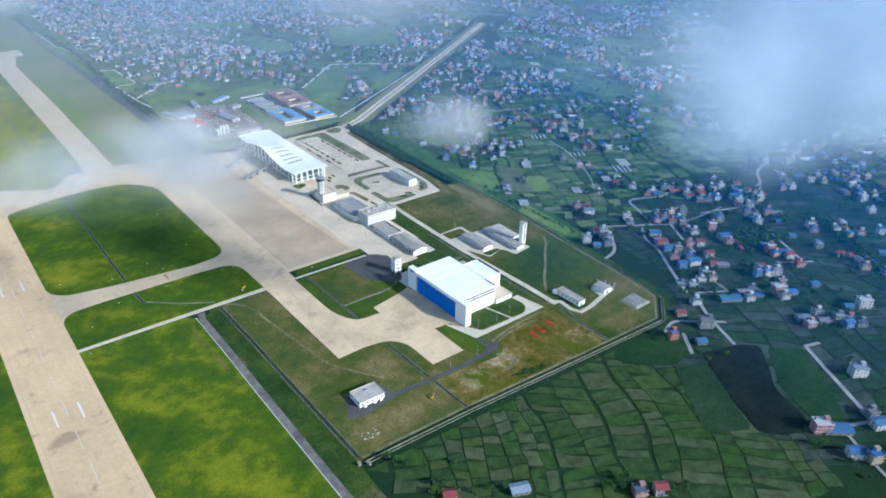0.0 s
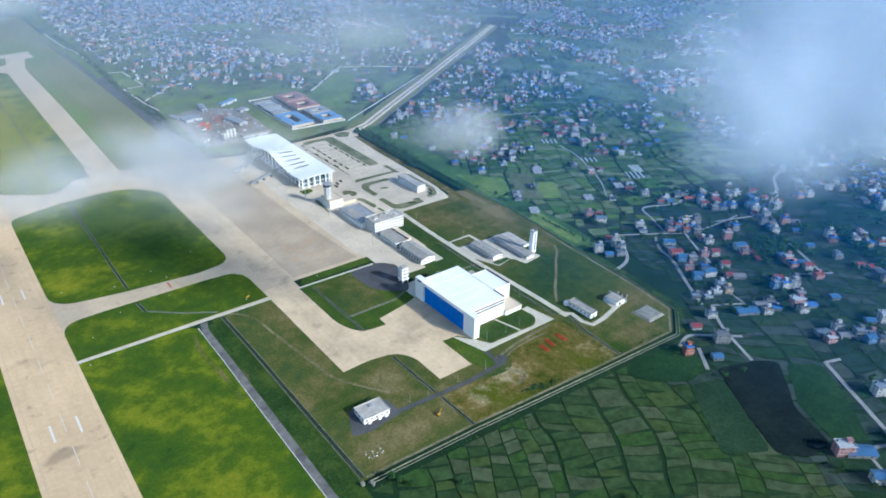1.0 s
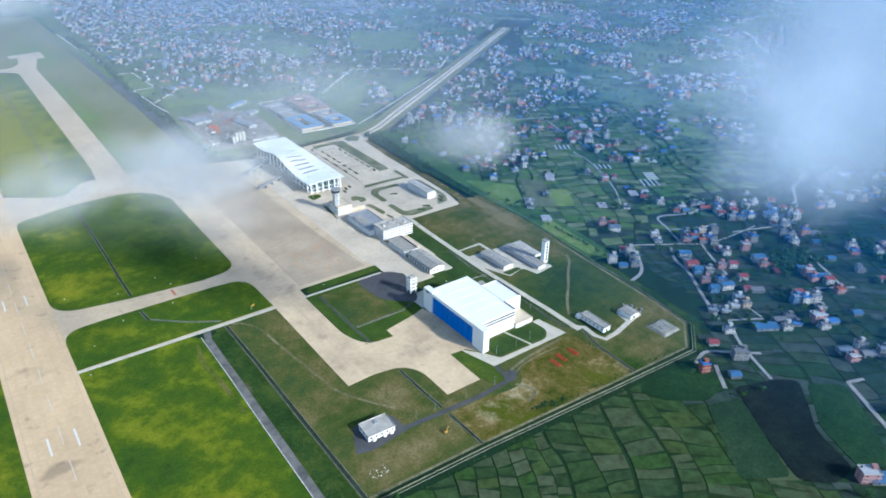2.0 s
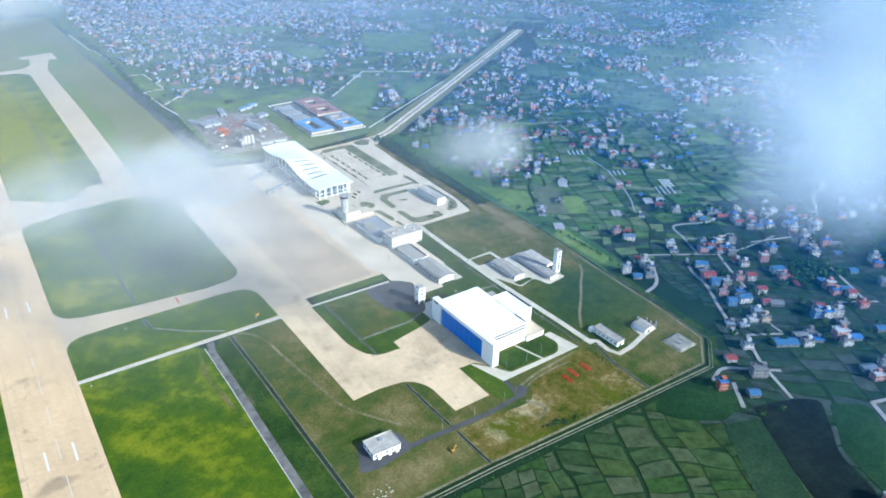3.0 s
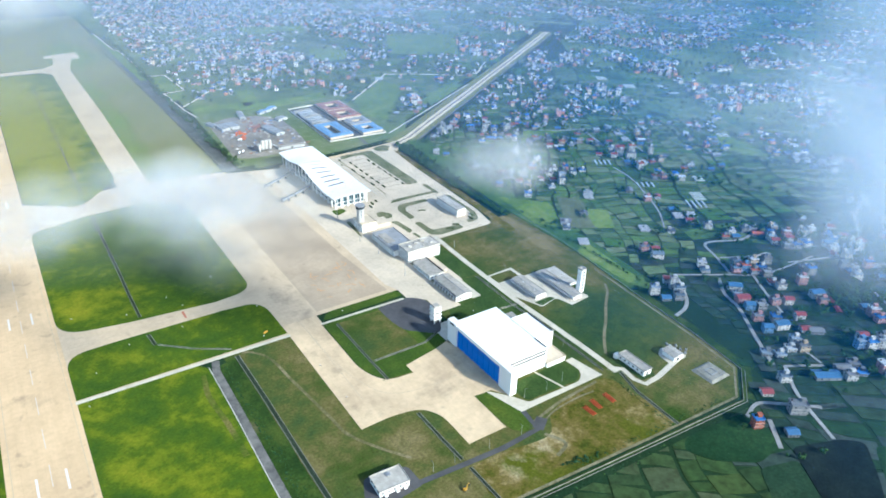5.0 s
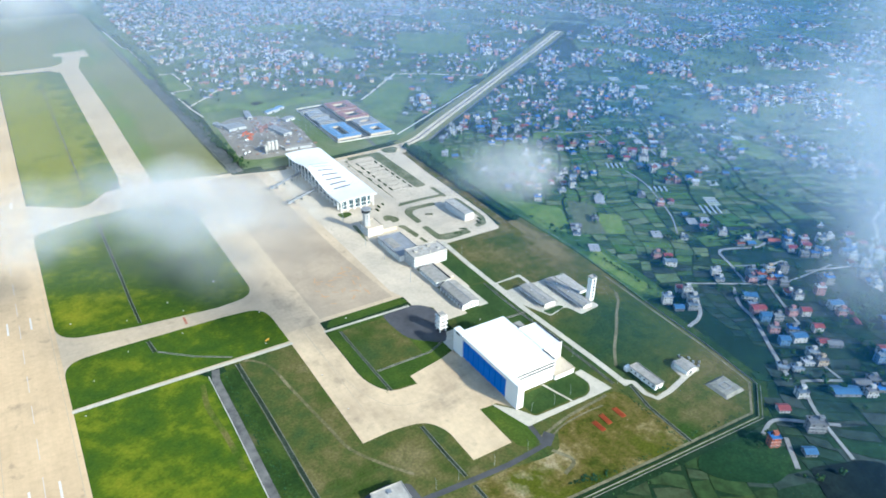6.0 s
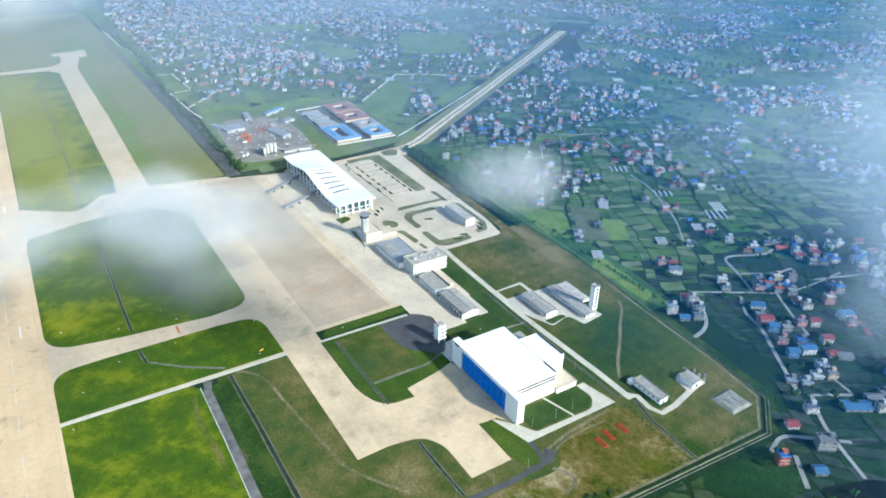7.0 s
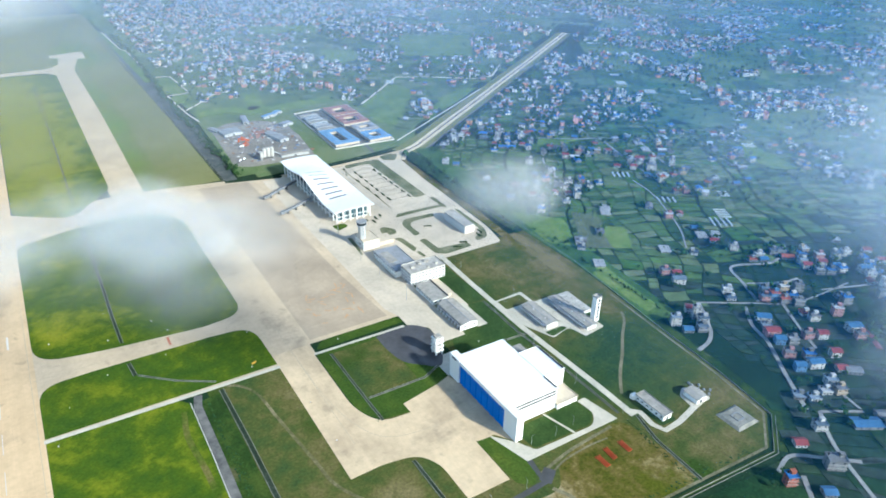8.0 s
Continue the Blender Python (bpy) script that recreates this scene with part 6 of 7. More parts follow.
for x, y in spots[NEAR:]:
    a = radians(LANE_TURN + rnd.choice((0, 90)) + rnd.uniform(-18, 18))
    ca, sa = math.cos(a), math.sin(a)
    w, d = rnd.uniform(3.0, 5.2), rnd.uniform(2.6, 4.4)
    fl = rnd.choice((1, 2, 2, 2, 3, 3, 4)) if crowd(x, y) > 0.5 else rnd.choice((1, 1, 1, 2, 2))
    if y > 1250 or x > 1300:
        fl = min(fl, 2)
        w *= 1.3
    h = 2.9 * fl + 0.3
    add_box(x, y, ca, sa, -w, w, -d, d, 0, h, 0)
    add_box(x, y, ca, sa, -w - 0.5, w + 0.5, -d - 0.5, d + 0.5, h, h + 0.5, 1)
    if rnd.random() < 0.3:
        add_box(x, y, ca, sa, w - 4, w - 0.5, d - 3.8, d - 0.4, h + 0.5, h + 3.0, 0)
    for f in range(fl):
        z = 3.1 * f + 1.2
        for s in (-0.45, 0.45):
            add_box(x, y, ca, sa, s * w - 0.8, s * w + 0.8, -d - 0.05, -d, z, z + 1.4, 2)
        add_box(x, y, ca, sa, -w - 0.05, -w, -1, 1, z, z + 1.4, 2)
for k in range(80):
    # rows of low plastic tunnels on the far fields
    x, y = rnd.uniform(640, 2000), rnd.uniform(-80, 900)
    if not in_view(x, y) or highway_off(x, y) < 40 or not free(x, y, 14):
        continue
    a = radians(LANE_TURN + rnd.choice((0, 0, 90)))
    ca, sa = math.cos(a), math.sin(a)
    l = rnd.uniform(7, 16)
    for q in range(rnd.randrange(2, 5)):
        add_box(x - sa * q * 7.0, y + ca * q * 7.0, ca, sa, -l * 0.7, l * 0.7, -1.1, 1.1, 0, 1.7, 3)
me = bpy.data.meshes.new("far_town")
me.from_pydata(V, [], F)
for m in (M_WALLFAR, M_FLATFAR, M_GLASS, M_TUNNEL):
    me.materials.append(m)
me.polygons.foreach_set("material_index", MI)
me.update()
tagged(new("far_town", me), "dense far town of small rendered houses", "town", kind="stuff")

# village lanes
LANES = [([(735, -100), (713, -102), (670, -86), (652, -115), (634, -147)], 4.0), ([(614, -147), (592, -172), (582, -196), (553, -235), (528, -271)], 4.5), ([(654, -118), (687, -135), (712, -139)], 3.5),
         ([(579, -117), (620, -142), (661, -166), (701, -171), (751, -172)], 2.6), ([(654, -160), (632, -192), (612, -225)], 3.5), ([(579, -117), (571, -130), (550, -157), (534, -168), (516, -172)], 4.5),
         ([(712, -166), (780, -190)], 3.0), ([(938, -124), (907, -134), (869, -160), (825, -176), (780, -201)], 5.5), ([(747, -229), (708, -290), (688, -317)], 4.0), ([(568, -261), (571, -274), (567, -293)], 3.0)]
OUTER_LANES = [([(566, -296), (535, -278)], 3.5), ([(535, -278), (509, -307), (484, -353)], 4.0), ([(449, -301), (470, -296), (488, -308), (511, -327)], 4.0), ([(461, -313), (440, -337)], 4.5),
               ([(551, -400), (535, -394)], 4.0), ([(535, -394), (507, -436), (479, -478)], 5.0), ([(452, -466), (479, -478)], 4.0), ([(452, -466), (439, -485), (420, -520)], 3.5), ([(669, -297), (703, -319)], 3.5),
               ([(744, 354), (800, 318), (836, 304)], 3.5), ([(836, 304), (800, 190), (781, 109)], 4.0), ([(724, 306), (691, 269), (672, 228), (656, 178)], 3.0), ([(835, 310), (862, 280), (879, 259), (844, 171)], 3.5), ([(754, 147), (742, 98), (698, 15), (661, -31)], 2.6), ([(950, 612), (887, 532)], 4.0), ([(938, -143), (920, -179)], 4.0),
               ([(990, 721), (1100, 765), (1187, 801)], 4.0)]
for pts, w in LANES + OUTER_LANES:
    lane("village_lane", pts, w * 0.8, 0.85, M_LANE, "narrow pale village lane", "road", len(pts) > 2)

lane("boundary_meadow", [(562, 400), (552, 300), (545, 200), (541, 110), (541, 0), (536, -60), (529, -120)], 34, 0.63, M_FIELD, "bright green meadow strip beside the boundary ditch", "grass")

# ---- rice terraces ----
E1, E2 = Vector((0.85, -0.53)), Vector((-0.53, -0.85))


def warp(a, b):
    p = E1 * a + E2 * b
    q = Vector((p.x, p.y, 0))
    n1 = noise.noise_vector(q / 150)
    n2 = noise.noise_vector(q / 55 + Vector((9, 3, 1)))
    n3 = noise.noise_vector(q / 17 + Vector((2, 8, 5)))
    return (p.x + n1.x * 26 + n2.x * 8 + n3.x * 2.0, p.y + n1.y * 26 + n2.y * 8 + n3.y * 2.0)


rnd = random.Random(17)
terraces = base("rice_terraces", "patchwork of small green rice paddies with dark bunds", "field")
terraces["kind"] = "structure"
near, V, F, V2, F2P = [], [], [], [], []


def below(pts):
    """The share of an outline that lies south of the perimeter's verge."""
    def depth(p):
        return -276 - (p[0] - 131) * 0.0575 - p[1]
    out = []
    for p, q in zip(pts, pts[1:] + pts[:1]):
        u, v = depth(p), depth(q)
        if u >= 0:
            out.append(p)
        if (u < 0) != (v < 0):
            k = u / (u - v)
            out.append((p[0] + (q[0] - p[0]) * k, p[1] + (q[1] - p[1]) * k))
    return out


def sow(a, b, wide, long, gap, side):
    """One paddy between its bunds; near ones become parts of their own."""
    c = warp(a + wide / 2, b + long / 2)
    if not (in_view(*c) and c[1] > -560 and not on_airport(*c, 3) and highway_off(*c) > 36 and crowd(*c) < 0.75):
        return
    a0, a1, b0, b1 = a + side[0], a + wide - side[1], b + gap, b + long - gap
    lean = rnd.uniform(-0.12, 0.12) * wide
    edge = [(a0, b0 - lean), ((a0 + a1) / 2, b0), (a1, b0 + lean), (a1, (b0 + b1) / 2), (a1, b1 + lean), ((a0 + a1) / 2, b1), (a0, b1 - lean), (a0, (b0 + b1) / 2)]
    pts = [warp(*e) for e in edge]
    if c[0] < 462:
        pts = below(pts)
    if len(pts) < 3 or any(on_airport(*p, 8) for p in pts):
        return
    z = rnd.uniform(0.25, 0.6)
    if c[0] < 400 and c[1] < -268 and len(near) < 300:
        near.append((pts, z))
        return
    # share of paddies given the shade-painted crop, growing southward
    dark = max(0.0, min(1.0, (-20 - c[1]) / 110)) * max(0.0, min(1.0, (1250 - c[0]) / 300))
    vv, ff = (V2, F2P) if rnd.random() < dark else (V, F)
    n, k = len(vv), len(pts)
    vv.extend((x, y, z) for x, y in pts)
    vv.extend((x, y, 0.0) for x, y in pts)
    ff.append(tuple(range(n + k - 1, n - 1, -1)))
    ff.extend((n + i, n + (i + 1) % k, n + k + (i + 1) % k, n + k + i) for i in range(k))


for coarse in (False, True):
    a, left, lean = -1500.0 if coarse else -420.0, 0.6, 0.0
    while a < (3400 if coarse else 1500):
        wide = rnd.uniform(34, 62) if coarse else rnd.choice((15, 18, 22, 27, 33)) * rnd.uniform(0.85, 1.15)
        right = 1.0 if coarse else rnd.choice((0.45, 0.5, 0.6, 0.6, 1.6))
        b = (-3400.0 if coarse else -1900.0) + rnd.uniform(0, 20)
        while b < 700:
            long = rnd.uniform(18, 60) if coarse else rnd.choice((8, 10, 12, 14, 17)) * rnd.uniform(0.85, 1.15)
            c = E1 * (a + wide / 2) + E2 * (b + long / 2)
            far = (c - VIEW).length > 1450
            if far == coarse and (c - VIEW).length < 3600:
                sow(a, b, wide, long, (rnd.uniform(0.75, 1.05) if c.y < -200 else rnd.uniform(0.7, 1.0)) if not coarse else 2.4, (left, right) if c.y < -200 else (left + 0.25, right + 0.25))
            b += long
        a += wide
        left = right
for pts, z in near:
    part("paddy", slab(B(), pts, 0.0, z), M_PADDY, terraces)
for name, vv, ff, m, lab in (("far_paddies", V, F, M_PADDYFAR, "small pale far rice paddies"), ("village_paddies", V2, F2P, M_PADDYSHADE, "small rice paddies round the villages, cloud shade and haze in their colour")):
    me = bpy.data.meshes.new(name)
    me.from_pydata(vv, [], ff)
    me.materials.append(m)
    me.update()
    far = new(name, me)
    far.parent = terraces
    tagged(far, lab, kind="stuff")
flat("ploughed_field", rounded([(448, -341, 5), (415, -390, 8), (393, -428, 6), (412, -446, 6), (438, -446, 6), (454, -409, 8), (473, -394, 8), (502, -368, 8), (488, -356, 6)]), 0.72, M_PLOUGH, "dark ploughed wet field", "field")
flat("green_field", rounded([(504, -374, 6), (476, -397, 8), (461, -408, 8), (442, -448, 6), (464, -464, 4), (500, -430, 8), (530, -394, 8)]), 0.70, M_CROP, "even dark green crop field", "field")
flat("green_corner", rounded([(386, -291, 6), (448, -296, 6), (450, -334, 8), (413, -338, 8), (385, -317, 8), (376, -300, 5)]), 0.66, M_CROP, "even green crop field beside the perimeter", "field")

flat("hay_field", rounded([(540, 150, 6), (586, 98, 6), (552, 34, 6), (530, 60, 6)]), 0.66, M_HAY, "bright green hay field beside the boundary", "field")
flat("pale_field", rounded([(609, 112, 5), (629, 81, 5), (592, 8, 5), (556, 29, 5)]), 0.67, M_STUBBLE, "pale stubble field between rice paddies", "field")
flat("young_field", rounded([(613, 63, 4), (636, 42, 4), (606, 0, 4), (586, 12, 4)]), 0.68, M_HAY, "bright green field of young crop", "field")
flat("hay_strip", rounded([(525, -20, 4), (548, -10, 4), (540, -100, 6), (522, -104, 4)]), 0.66, M_HAY, "bright green strip of grass beside the boundary", "field")
flat("even_field", rounded([(408, -341, 6), (440, -351, 6), (412, -394, 6), (392, -424, 6), (359, -404, 6)]), 0.68, M_EVEN, "even grey-green crop field", "field")

# ---- trees ----
def tree_mesh(seed, lumps, height, spread):
    r = random.Random(seed)
    trunk, crown = B(), B()
    cyl(trunk, 0, 0, 0, height * 0.55, 0.28, 0.14, 6)
    tips = []
    for i in range(4):
        t = i * 1.57 + r.random()
        tip = (math.cos(t) * spread * 0.55, math.sin(t) * spread * 0.55, height * (0.6 + 0.2 * r.random()))
        bar(trunk, (0, 0, height * (0.3 + 0.06 * i)), tip, 0.14)
        tips.append(tip)
    for i in range(lumps):
        t = r.random() * 6.28
        q = math.sqrt(r.random()) * spread
        z = height * (0.42 + 0.55 * r.random() * (1 - 0.5 * q / spread))
        lump(crown, (math.cos(t) * q, math.sin(t) * q, z), spread * r.uniform(0.2, 0.38), r)
    return mesh_of("trunk", trunk, M_BARK), mesh_of("crown", crown, M_LEAF)


TREES = []
for k in range(4):
    TREES.append(tree_mesh(40 + k, 26, 7.5 + k, 2.6 + 0.35 * k))
rnd = random.Random(29)
count = 0


def tree(x, y, z=0.3, s=1.0):
    root = base("tree", "dark green broadleaf tree among fields", "tree", "village trees", at=pose(x, y, z, 0, 0, rnd.random() * 360) @ Matrix.Diagonal((s, s, s, 1)))
    t, c = TREES[rnd.randrange(4)]
    part("trunk", t, None, root)
    part("crown", c, None, root)
    return root


for x, y in ((152, -322), (157, -326), (166, -332), (176, -338), (188, -344), (196, -349), (268, -402), (274, -410), (288, -422), (296, -428), (262, -400), (282, -425), (150, -282), (146, -276), (154, -290), (163, -320), (255, -396)):
    tree(x, y, 0.3, 0.8)
for k in range(260):
    x, y = placed[rnd.randrange(len(placed))]
    x, y = x + rnd.gauss(0, 13), y + rnd.gauss(0, 13)
    if on_airport(x, y, 6) or not free(x, y, 8) or (y < -330 and 385 < x < 535 and y > -460):
        continue
    tree(x, y, 0.3, rnd.uniform(0.55, 1.05))

# low shrubs on the worn soil inside the perimeter
shrub_rnd = random.Random(61)
for k in range(16):
    bush = B()
    for i in range(5):
        lump(bush, (shrub_rnd.gauss(0, 0.8), shrub_rnd.gauss(0, 0.8), 0.35 + 0.3 * shrub_rnd.random()), 0.5 + 0.35 * shrub_rnd.random(), shrub_rnd)
    sx, sy = shrub_rnd.gauss(303, 9), shrub_rnd.gauss(-264, 2.6)
    shrub = base("shrub", "low bright green shrub on worn soil", "shrub", "perimeter shrubs", at=pose(sx, max(-269, sy), 0.04))
    part("foliage", bush, M_LEAF, shrub)

# far and hedgerow trees, joined
r2 = random.Random(77)
soft_v, soft_f = [], []
for k in range(3):
    bm = B()
    cyl(bm, 0, 0, 0, 4, 0.3, 0.2, 4)
    for i in range(7):
        t, q = r2.random() * 6.28, math.sqrt(r2.random()) * 2.4
        lump(bm, (math.cos(t) * q, math.sin(t) * q, 2.4 + 3.8 * r2.random()), 1.0 + r2.random() * 0.9, r2)
    bm.verts.index_update()
    bmesh.ops.triangulate(bm, faces=bm.faces)
    bm.verts.index_update()
    soft_v.append(np.array([v.co[:] for v in bm.verts]))
    soft_f.append(np.array([[v.index for v in f.verts] for f in bm.faces]))
    bm.free()
where = []
for x, y in spots:
    for k in range(2):
        where.append((x + r2.gauss(0, 10), y + r2.gauss(0, 10), r2.uniform(0.6, 1.3)))
for k in range(60000):
    x, y = r2.uniform(290, 3300), r2.uniform(-500, 2900)
    d = 0.008 + 0.30 * min(1.0, crowd(x, y)) + (0.6 if noise.noise(Vector((x, y * 0.7, 7)) / 75) > 0.24 else 0.0)
    if y < -330 and x < 430:
        d = 0.0
    if r2.random() < d * (0.5 if x < 900 else 0.75) and in_view(x, y) and not in_meadow(x, y):
        where.append((x, y, r2.uniform(0.5, 1.2)))
for k in range(90):
    y = r2.uniform(-240, 120)
    where.append((534 + r2.uniform(-2, 4) - max(0, -y - 120) * 0.12, y, r2.uniform(0.3, 0.6)))
hedge_n = len(where)
for k in range(420):
    y = r2.uniform(95, 400)
    x = (510 if y < 200 else 506 + (y - 200) * 0.06) + abs(r2.gauss(0, 5 if y < 220 else 11))
    where.append((x, y, r2.uniform(0.3, 0.7) if y < 220 else r2.uniform(0.4, 0.95)))
for k in range(260):
    if k % 2:
        where.append((r2.gauss(698, 16), r2.gauss(-246, 12), r2.uniform(0.6, 1.1)))
    else:
        t = r2.random()
        where.append((828 - 84 * t + r2.gauss(0, 8), -262 - 120 * t + r2.gauss(0, 8), r2.uniform(0.6, 1.1)))
for k in range(520):
    y = r2.uniform(425, 1500)
    where.append((277 + 5 * math.sin(y / 160) + r2.gauss(0, 3.5), y, r2.uniform(0.4, 0.9)))
for k in range(240):
    t = r2.uniform(0.0, 1.0)
    p = Vector(HW[1]).lerp(Vector(HW[7]), t)
    where.append((p.x + 24 + r2.uniform(0, 10), p.y - 24 - r2.uniform(0, 10), r2.uniform(0.5, 1.0)))
vs, fs, n = [], [], 0
for i, (x, y, s) in enumerate(where):
    if i < hedge_n and (on_airport(x, y, 5) or highway_off(x, y) < 26):
        continue
    k = i % 3
    a = r2.random() * 6.28
    ca, sa = math.cos(a) * s, math.sin(a) * s
    v = soft_v[k] @ np.array([[ca, sa, 0], [-sa, ca, 0], [0, 0, s]]) + (x, y, 0)
    vs.append(v)
    fs.append(soft_f[k] + n)
    n += len(v)
vs, fs = np.concatenate(vs), np.concatenate(fs)
me = bpy.data.meshes.new("far_trees")
me.vertices.add(len(vs))
me.vertices.foreach_set("co", vs.ravel())
me.loops.add(fs.size)
me.loops.foreach_set("vertex_index", fs.ravel())
me.polygons.add(len(fs))
me.polygons.foreach_set("loop_start", np.arange(0, fs.size, 3))
me.materials.append(M_LEAF)
me.update(calc_edges=True)
tagged(new("far_trees", me), "dark green trees and hedgerows between fields and houses", "trees", kind="stuff")


# ---- clouds and haze ----
def vapour(name, radii, density, scale, color, wisp=1.7, soft=0.75, detail=4.0, seed=0.0):
    """Thin cloud: opacity falls off from the middle and is torn by noise; it scatters light both ways."""
    m = bpy.data.materials.new(name)
    m.use_nodes = True
    nt = m.node_tree
    nt.nodes.clear()
    out = nt.nodes.new("ShaderNodeOutputMaterial")
    c = nt.nodes.new("ShaderNodeTexCoord").outputs["Object"]
    mp = nt.nodes.new("ShaderNodeMapping")
    mp.inputs["Scale"].default_value = [1 / r for r in radii]
    nt.links.new(c, mp.inputs["Vector"])
    ln = nt.nodes.new("ShaderNodeVectorMath")
    ln.operation = "LENGTH"
    nt.links.new(mp.outputs[0], ln.inputs[0])
    n = nt.nodes.new("ShaderNodeTexNoise")
    n.noise_dimensions = "4D"
    n.inputs["W"].default_value = seed
    n.inputs["Scale"].default_value = scale
    n.inputs["Detail"].default_value = detail
    n.inputs["Roughness"].default_value = 0.55
    nt.links.new(c, n.inputs["Vector"])
    s = nt.nodes.new("ShaderNodeMath")
    s.operation = "MULTIPLY_ADD"
    s.inputs[1].default_value = wisp
    s.inputs[2].default_value = 1.0 - wisp / 2
    nt.links.new(n.outputs["Fac"], s.inputs[0])
    d = nt.nodes.new("ShaderNodeMath")
    d.operation = "SUBTRACT"
    nt.links.new(s.outputs[0], d.inputs[0])
    nt.links.new(ln.outputs["Value"], d.inputs[1])
    mr = nt.nodes.new("ShaderNodeMapRange")
    mr.interpolation_type = "SMOOTHSTEP"
    mr.inputs["From Min"].default_value = 0.0
    mr.inputs["From Max"].default_value = soft
    mr.inputs["To Max"].default_value = density
    nt.links.new(d.outputs[0], mr.inputs["Value"])
    shade(nt, out, mr.outputs[0], color)
    return m


def shade(nt, out, alpha, color):
    a, b, t = nt.nodes.new("ShaderNodeBsdfDiffuse"), nt.nodes.new("ShaderNodeBsdfTranslucent"), nt.nodes.new("ShaderNodeBsdfTransparent")
    for k in (a, b):
        k.inputs["Color"].default_value = (*color, 1)
    both, mix = nt.nodes.new("ShaderNodeMixShader"), nt.nodes.new("ShaderNodeMixShader")
    both.inputs[0].default_value = 0.35
    nt.links.new(a.outputs[0], both.inputs[1])
    nt.links.new(b.outputs[0], both.inputs[2])
    nt.links.new(alpha, mix.inputs[0])
    nt.links.new(t.outputs[0], mix.inputs[1])
    nt.links.new(both.outputs[0], mix.inputs[2])
    nt.links.new(mix.outputs[0], out.inputs["Surface"])


def cloud(at, radii, layers, density, scale, color, label, turn=0.0, wisp=1.7, seed=0.0, soft=0.75, level=False, detail=3.0):
    """A cloud of a few soft vapour layers, one behind another along its own y axis, or lying level."""
    root = base("cloud", label, "cloud", "drifting clouds", at=pose(*at, 0, 0, turn))
    m = vapour("vapour", radii, density, scale, color, wisp, soft=soft, detail=detail, seed=seed)
    reach = 1.0 + wisp * 0.27
    rings, spokes = 10, 28
    for k in range(layers):
        f = 0.0 if layers == 1 else -0.55 + 1.1 * k / (layers - 1)
        span = reach
        bm = B()

        def spot(q, t):
            a, b = q * span * math.cos(t), q * span * math.sin(t)
            wob = f + 0.3 * noise.noise(Vector((a * 2, b * 2, k * 1.7 + seed)))
            if level:
                return bm.verts.new((a * radii[0], b * radii[1], wob * radii[2]))
            return bm.verts.new((a * radii[0], wob * radii[1] + b * radii[2] * 0.35, b * radii[2]))

        mid = spot(0, 0)
        rows = [[spot(q / rings, 2 * math.pi * j / spokes) for j in range(spokes)] for q in range(1, rings + 1)]
        for j in range(spokes):
            n = (j + 1) % spokes
            bm.faces.new((mid, rows[0][j], rows[0][n]))
            for a, b in zip(rows, rows[1:]):
                bm.faces.new((a[j], b[j], b[n], a[n]))
        for face in bm.faces:
            face.smooth = True
        part("vapour_layer", bm, m, root)
    return root


CLOUD = (0.55, 0.585, 0.63)
BANK = (0.58, 0.69, 0.84)
cloud((66, -98, 197), (116, 38, 32), 8, 0.20, 0.017, CLOUD, "white drifting cloud over the taxiways", -16, seed=1.3, soft=1.05, wisp=2.6, detail=6.0)
cloud((2, -46, 193), (88, 24, 24), 3, 0.20, 0.016, CLOUD, "thin white cloud streak over the runway", -16, seed=2.0, soft=1.1, wisp=2.0, detail=5.0)
cloud((110, -166, 217), (60, 24, 28), 3, 0.17, 0.016, CLOUD, "thin veil of cloud over the apron", -20, seed=3.0, soft=1.2, wisp=2.4, detail=6.0)
cloud((74, -136, 186), (100, 24, 44), 3, 0.15, 0.013, CLOUD, "faint mist spread below the white cloud", -20, seed=4.4, soft=1.3, wisp=1.8, detail=5.0)
cloud((302, -131, 187), (60, 28, 30), 10, 0.17, 0.014, CLOUD, "small white cloud over the fields", -30, seed=9.4, soft=1.1, wisp=1.5, detail=4.5)
cloud((354, -400, 300), (150, 56, 90), 8, 0.23, 0.007, BANK, "large pale blue-white cloud bank", -44, seed=5.0, wisp=1.6, soft=0.95, detail=4.0)
cloud((356, -412, 264), (100, 50, 34), 4, 0.20, 0.010, BANK, "lower part of the pale cloud bank", -44, seed=6.0, wisp=1.8, soft=1.0, detail=4.0)
cloud((224, -432, 304), (46, 26, 34), 5, 0.17, 0.016, BANK, "near edge of the pale cloud bank", -44, seed=15.0, wisp=2.2, soft=1.1, detail=5.0)
cloud((218, -434, 284), (46, 26, 34), 4, 0.17, 0.016, BANK, "low ragged corner of the pale cloud bank", -44, seed=19.0, wisp=2.0, soft=1.1, detail=5.0)
cloud((268, -400, 294), (62, 40, 42), 3, 0.20, 0.012, BANK, "torn edge of the pale cloud bank", -44, seed=7.0, soft=1.1, wisp=2.2, detail=5.0)
cloud((590, -280, 285), (130, 50, 60), 3, 0.17, 0.008, BANK, "eastern part of the pale cloud bank", -46, seed=12.0, wisp=1.8, soft=1.0, detail=4.0)
cloud((316, -396, 252), (64, 40, 40), 6, 0.19, 0.012, BANK, "mist hanging below the pale cloud bank", -46, seed=14.0, wisp=1.8, soft=1.2, detail=5.0)
cloud((8, 520, 244), (160, 60, 48), 8, 0.22, 0.009, CLOUD, "bright white cloud above the far runway end", -8, seed=8.0, soft=1.1, detail=5.0)
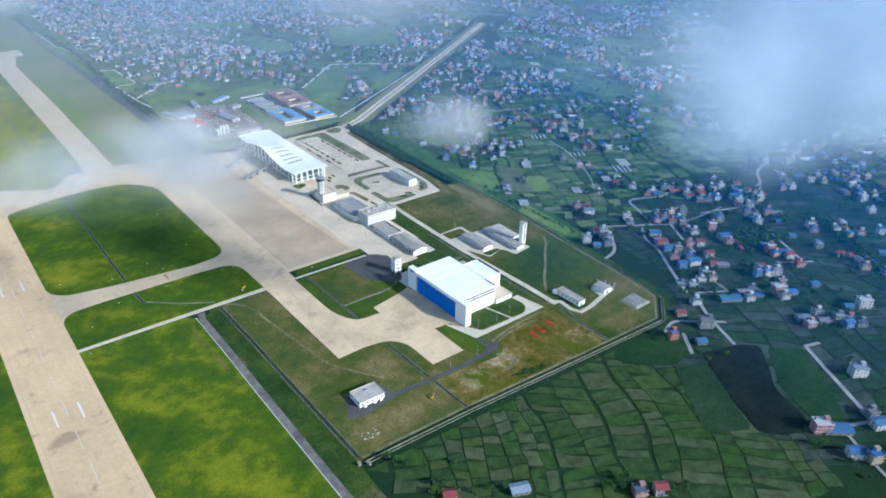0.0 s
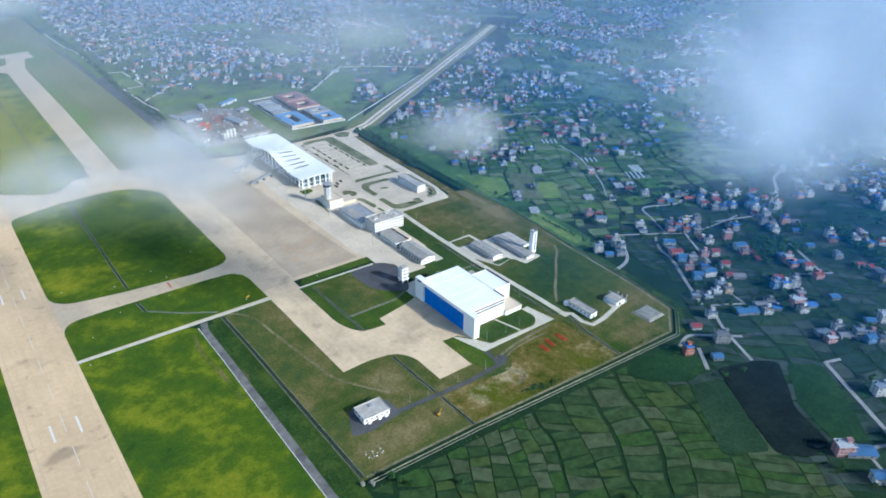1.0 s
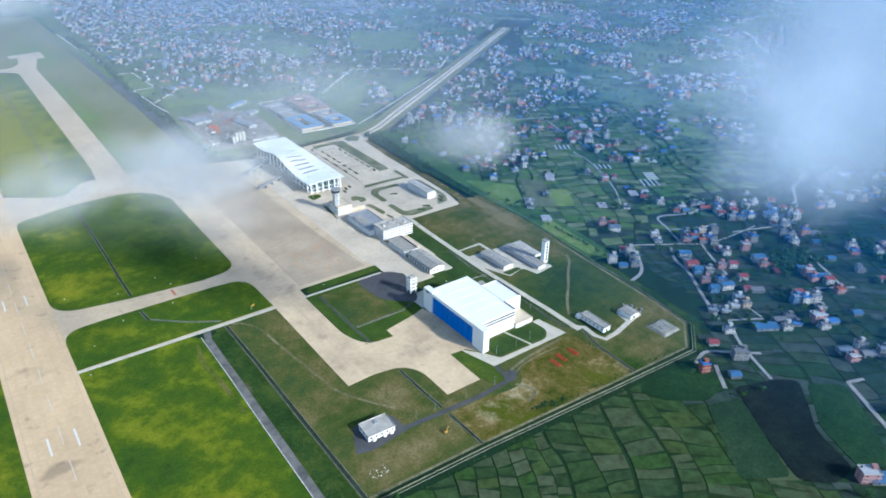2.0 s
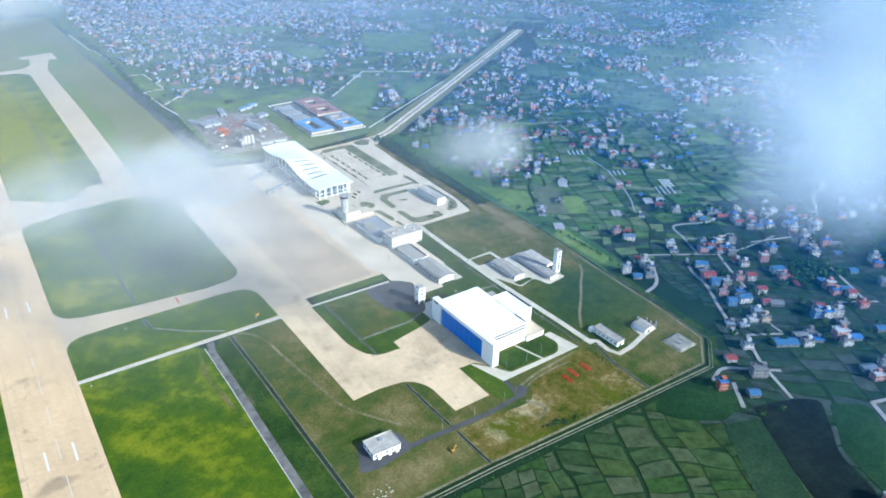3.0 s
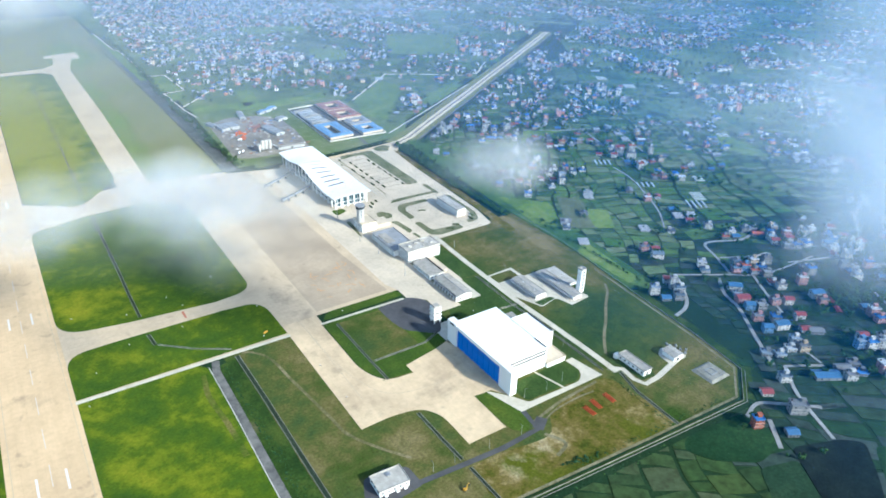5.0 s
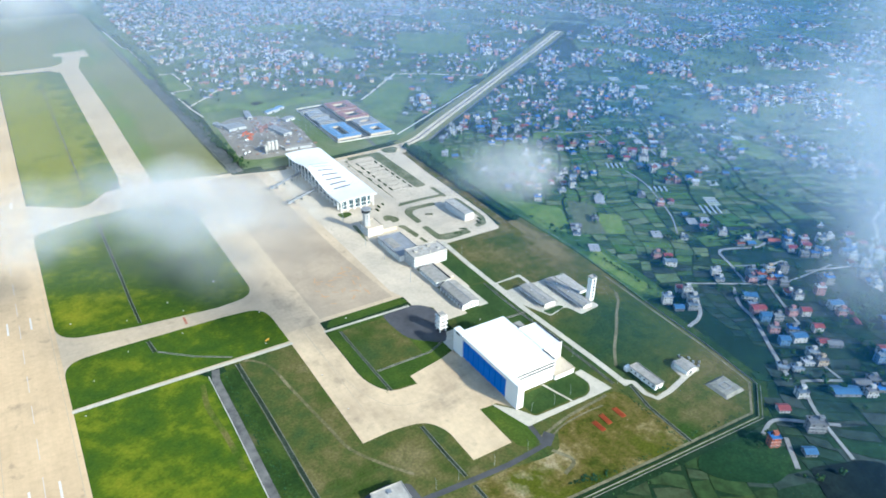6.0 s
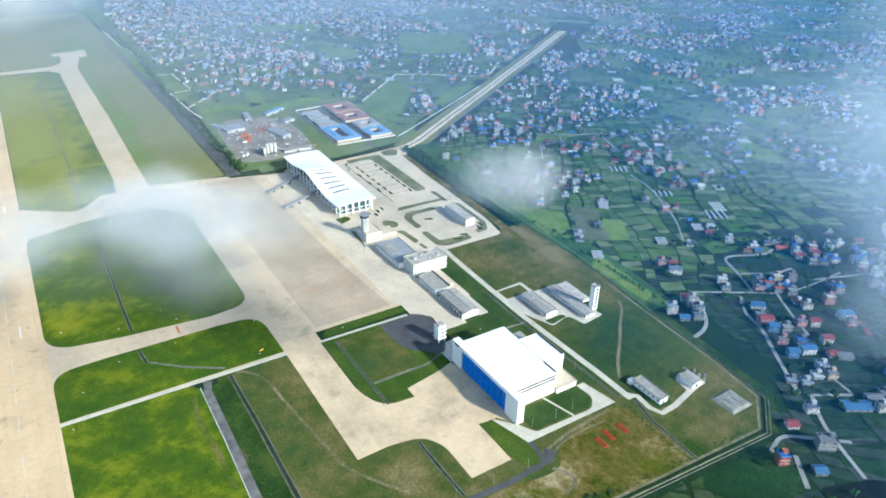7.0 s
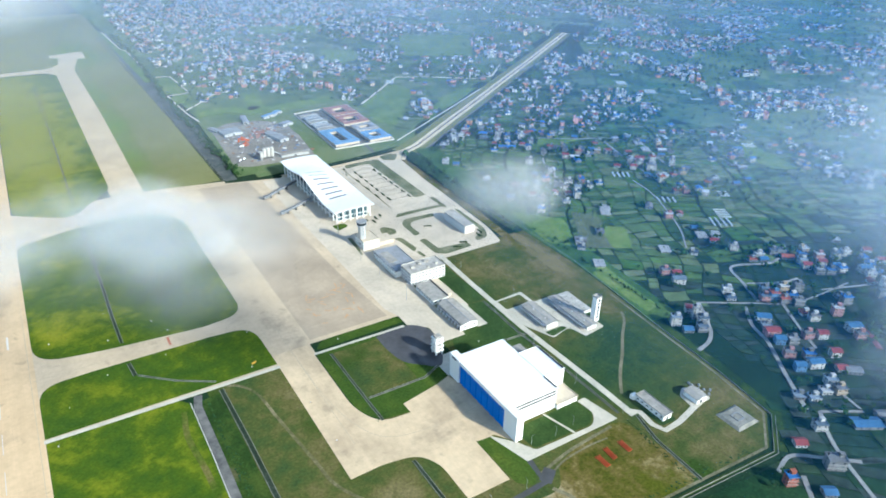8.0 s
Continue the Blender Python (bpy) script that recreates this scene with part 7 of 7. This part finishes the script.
cloud((-14.5, -525.0, 367.5), (15, 8, 6), 4, 0.19, 0.05, CLOUD, "very thin wisp of cloud high above the runway", -36, seed=11.0, soft=1.1, wisp=1.2, detail=4.0)


# level tinted sheets that imitate haze over the far plain, thin each, opacity painted to rise with distance: direction,
# near, far, density, colour, sheets
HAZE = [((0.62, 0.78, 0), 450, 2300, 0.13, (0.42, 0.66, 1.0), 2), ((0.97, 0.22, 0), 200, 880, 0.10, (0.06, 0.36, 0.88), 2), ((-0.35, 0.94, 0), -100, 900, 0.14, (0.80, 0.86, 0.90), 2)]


def haze_material(toward, near_at, far_at, most, color):
    m = bpy.data.materials.new("haze")
    m.use_nodes = True
    nt = m.node_tree
    nt.nodes.clear()
    c = nt.nodes.new("ShaderNodeTexCoord").outputs["Object"]
    patchy = nt.nodes.new("ShaderNodeMapRange")
    patchy.inputs["From Min"].default_value, patchy.inputs["From Max"].default_value = 0.25, 0.75
    patchy.inputs["To Min"].default_value, patchy.inputs["To Max"].default_value = 0.7, 1.25
    nt.links.new(noise_of(nt, c, 0.0035, 5, 0.5), patchy.inputs["Value"])
    split = nt.nodes.new("ShaderNodeSeparateXYZ")
    nt.links.new(c, split.inputs[0])
    edges = []
    for axis, start in (("X", 280), ("Y", 290)):
        e = nt.nodes.new("ShaderNodeMapRange")
        e.interpolation_type = "SMOOTHSTEP"
        e.inputs["From Min"].default_value, e.inputs["From Max"].default_value = start, start + 200
        nt.links.new(split.outputs[axis], e.inputs["Value"])
        edges.append(e.outputs[0])
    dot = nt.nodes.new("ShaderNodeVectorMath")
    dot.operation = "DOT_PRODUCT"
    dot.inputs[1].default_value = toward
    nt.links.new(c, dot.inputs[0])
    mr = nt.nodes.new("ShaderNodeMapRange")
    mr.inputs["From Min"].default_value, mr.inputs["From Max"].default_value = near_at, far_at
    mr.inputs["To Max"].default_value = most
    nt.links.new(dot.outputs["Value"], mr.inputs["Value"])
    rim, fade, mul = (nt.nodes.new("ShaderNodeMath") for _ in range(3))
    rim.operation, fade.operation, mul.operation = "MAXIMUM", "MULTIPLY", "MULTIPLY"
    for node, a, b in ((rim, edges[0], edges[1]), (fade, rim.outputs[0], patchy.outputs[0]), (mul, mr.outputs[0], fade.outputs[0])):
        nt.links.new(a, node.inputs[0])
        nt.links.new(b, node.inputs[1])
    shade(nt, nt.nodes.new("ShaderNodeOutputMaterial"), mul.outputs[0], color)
    return m


haze = base("haze", "tinted sheets painting thin blue haze over the far plain", "haze")
haze["kind"] = "structure"
height = 46.0
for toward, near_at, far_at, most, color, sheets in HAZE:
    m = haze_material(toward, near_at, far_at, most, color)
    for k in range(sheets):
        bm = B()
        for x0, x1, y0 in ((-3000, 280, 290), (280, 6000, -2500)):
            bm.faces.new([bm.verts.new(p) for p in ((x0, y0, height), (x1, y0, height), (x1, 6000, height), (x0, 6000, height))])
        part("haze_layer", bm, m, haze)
        height += 2.5
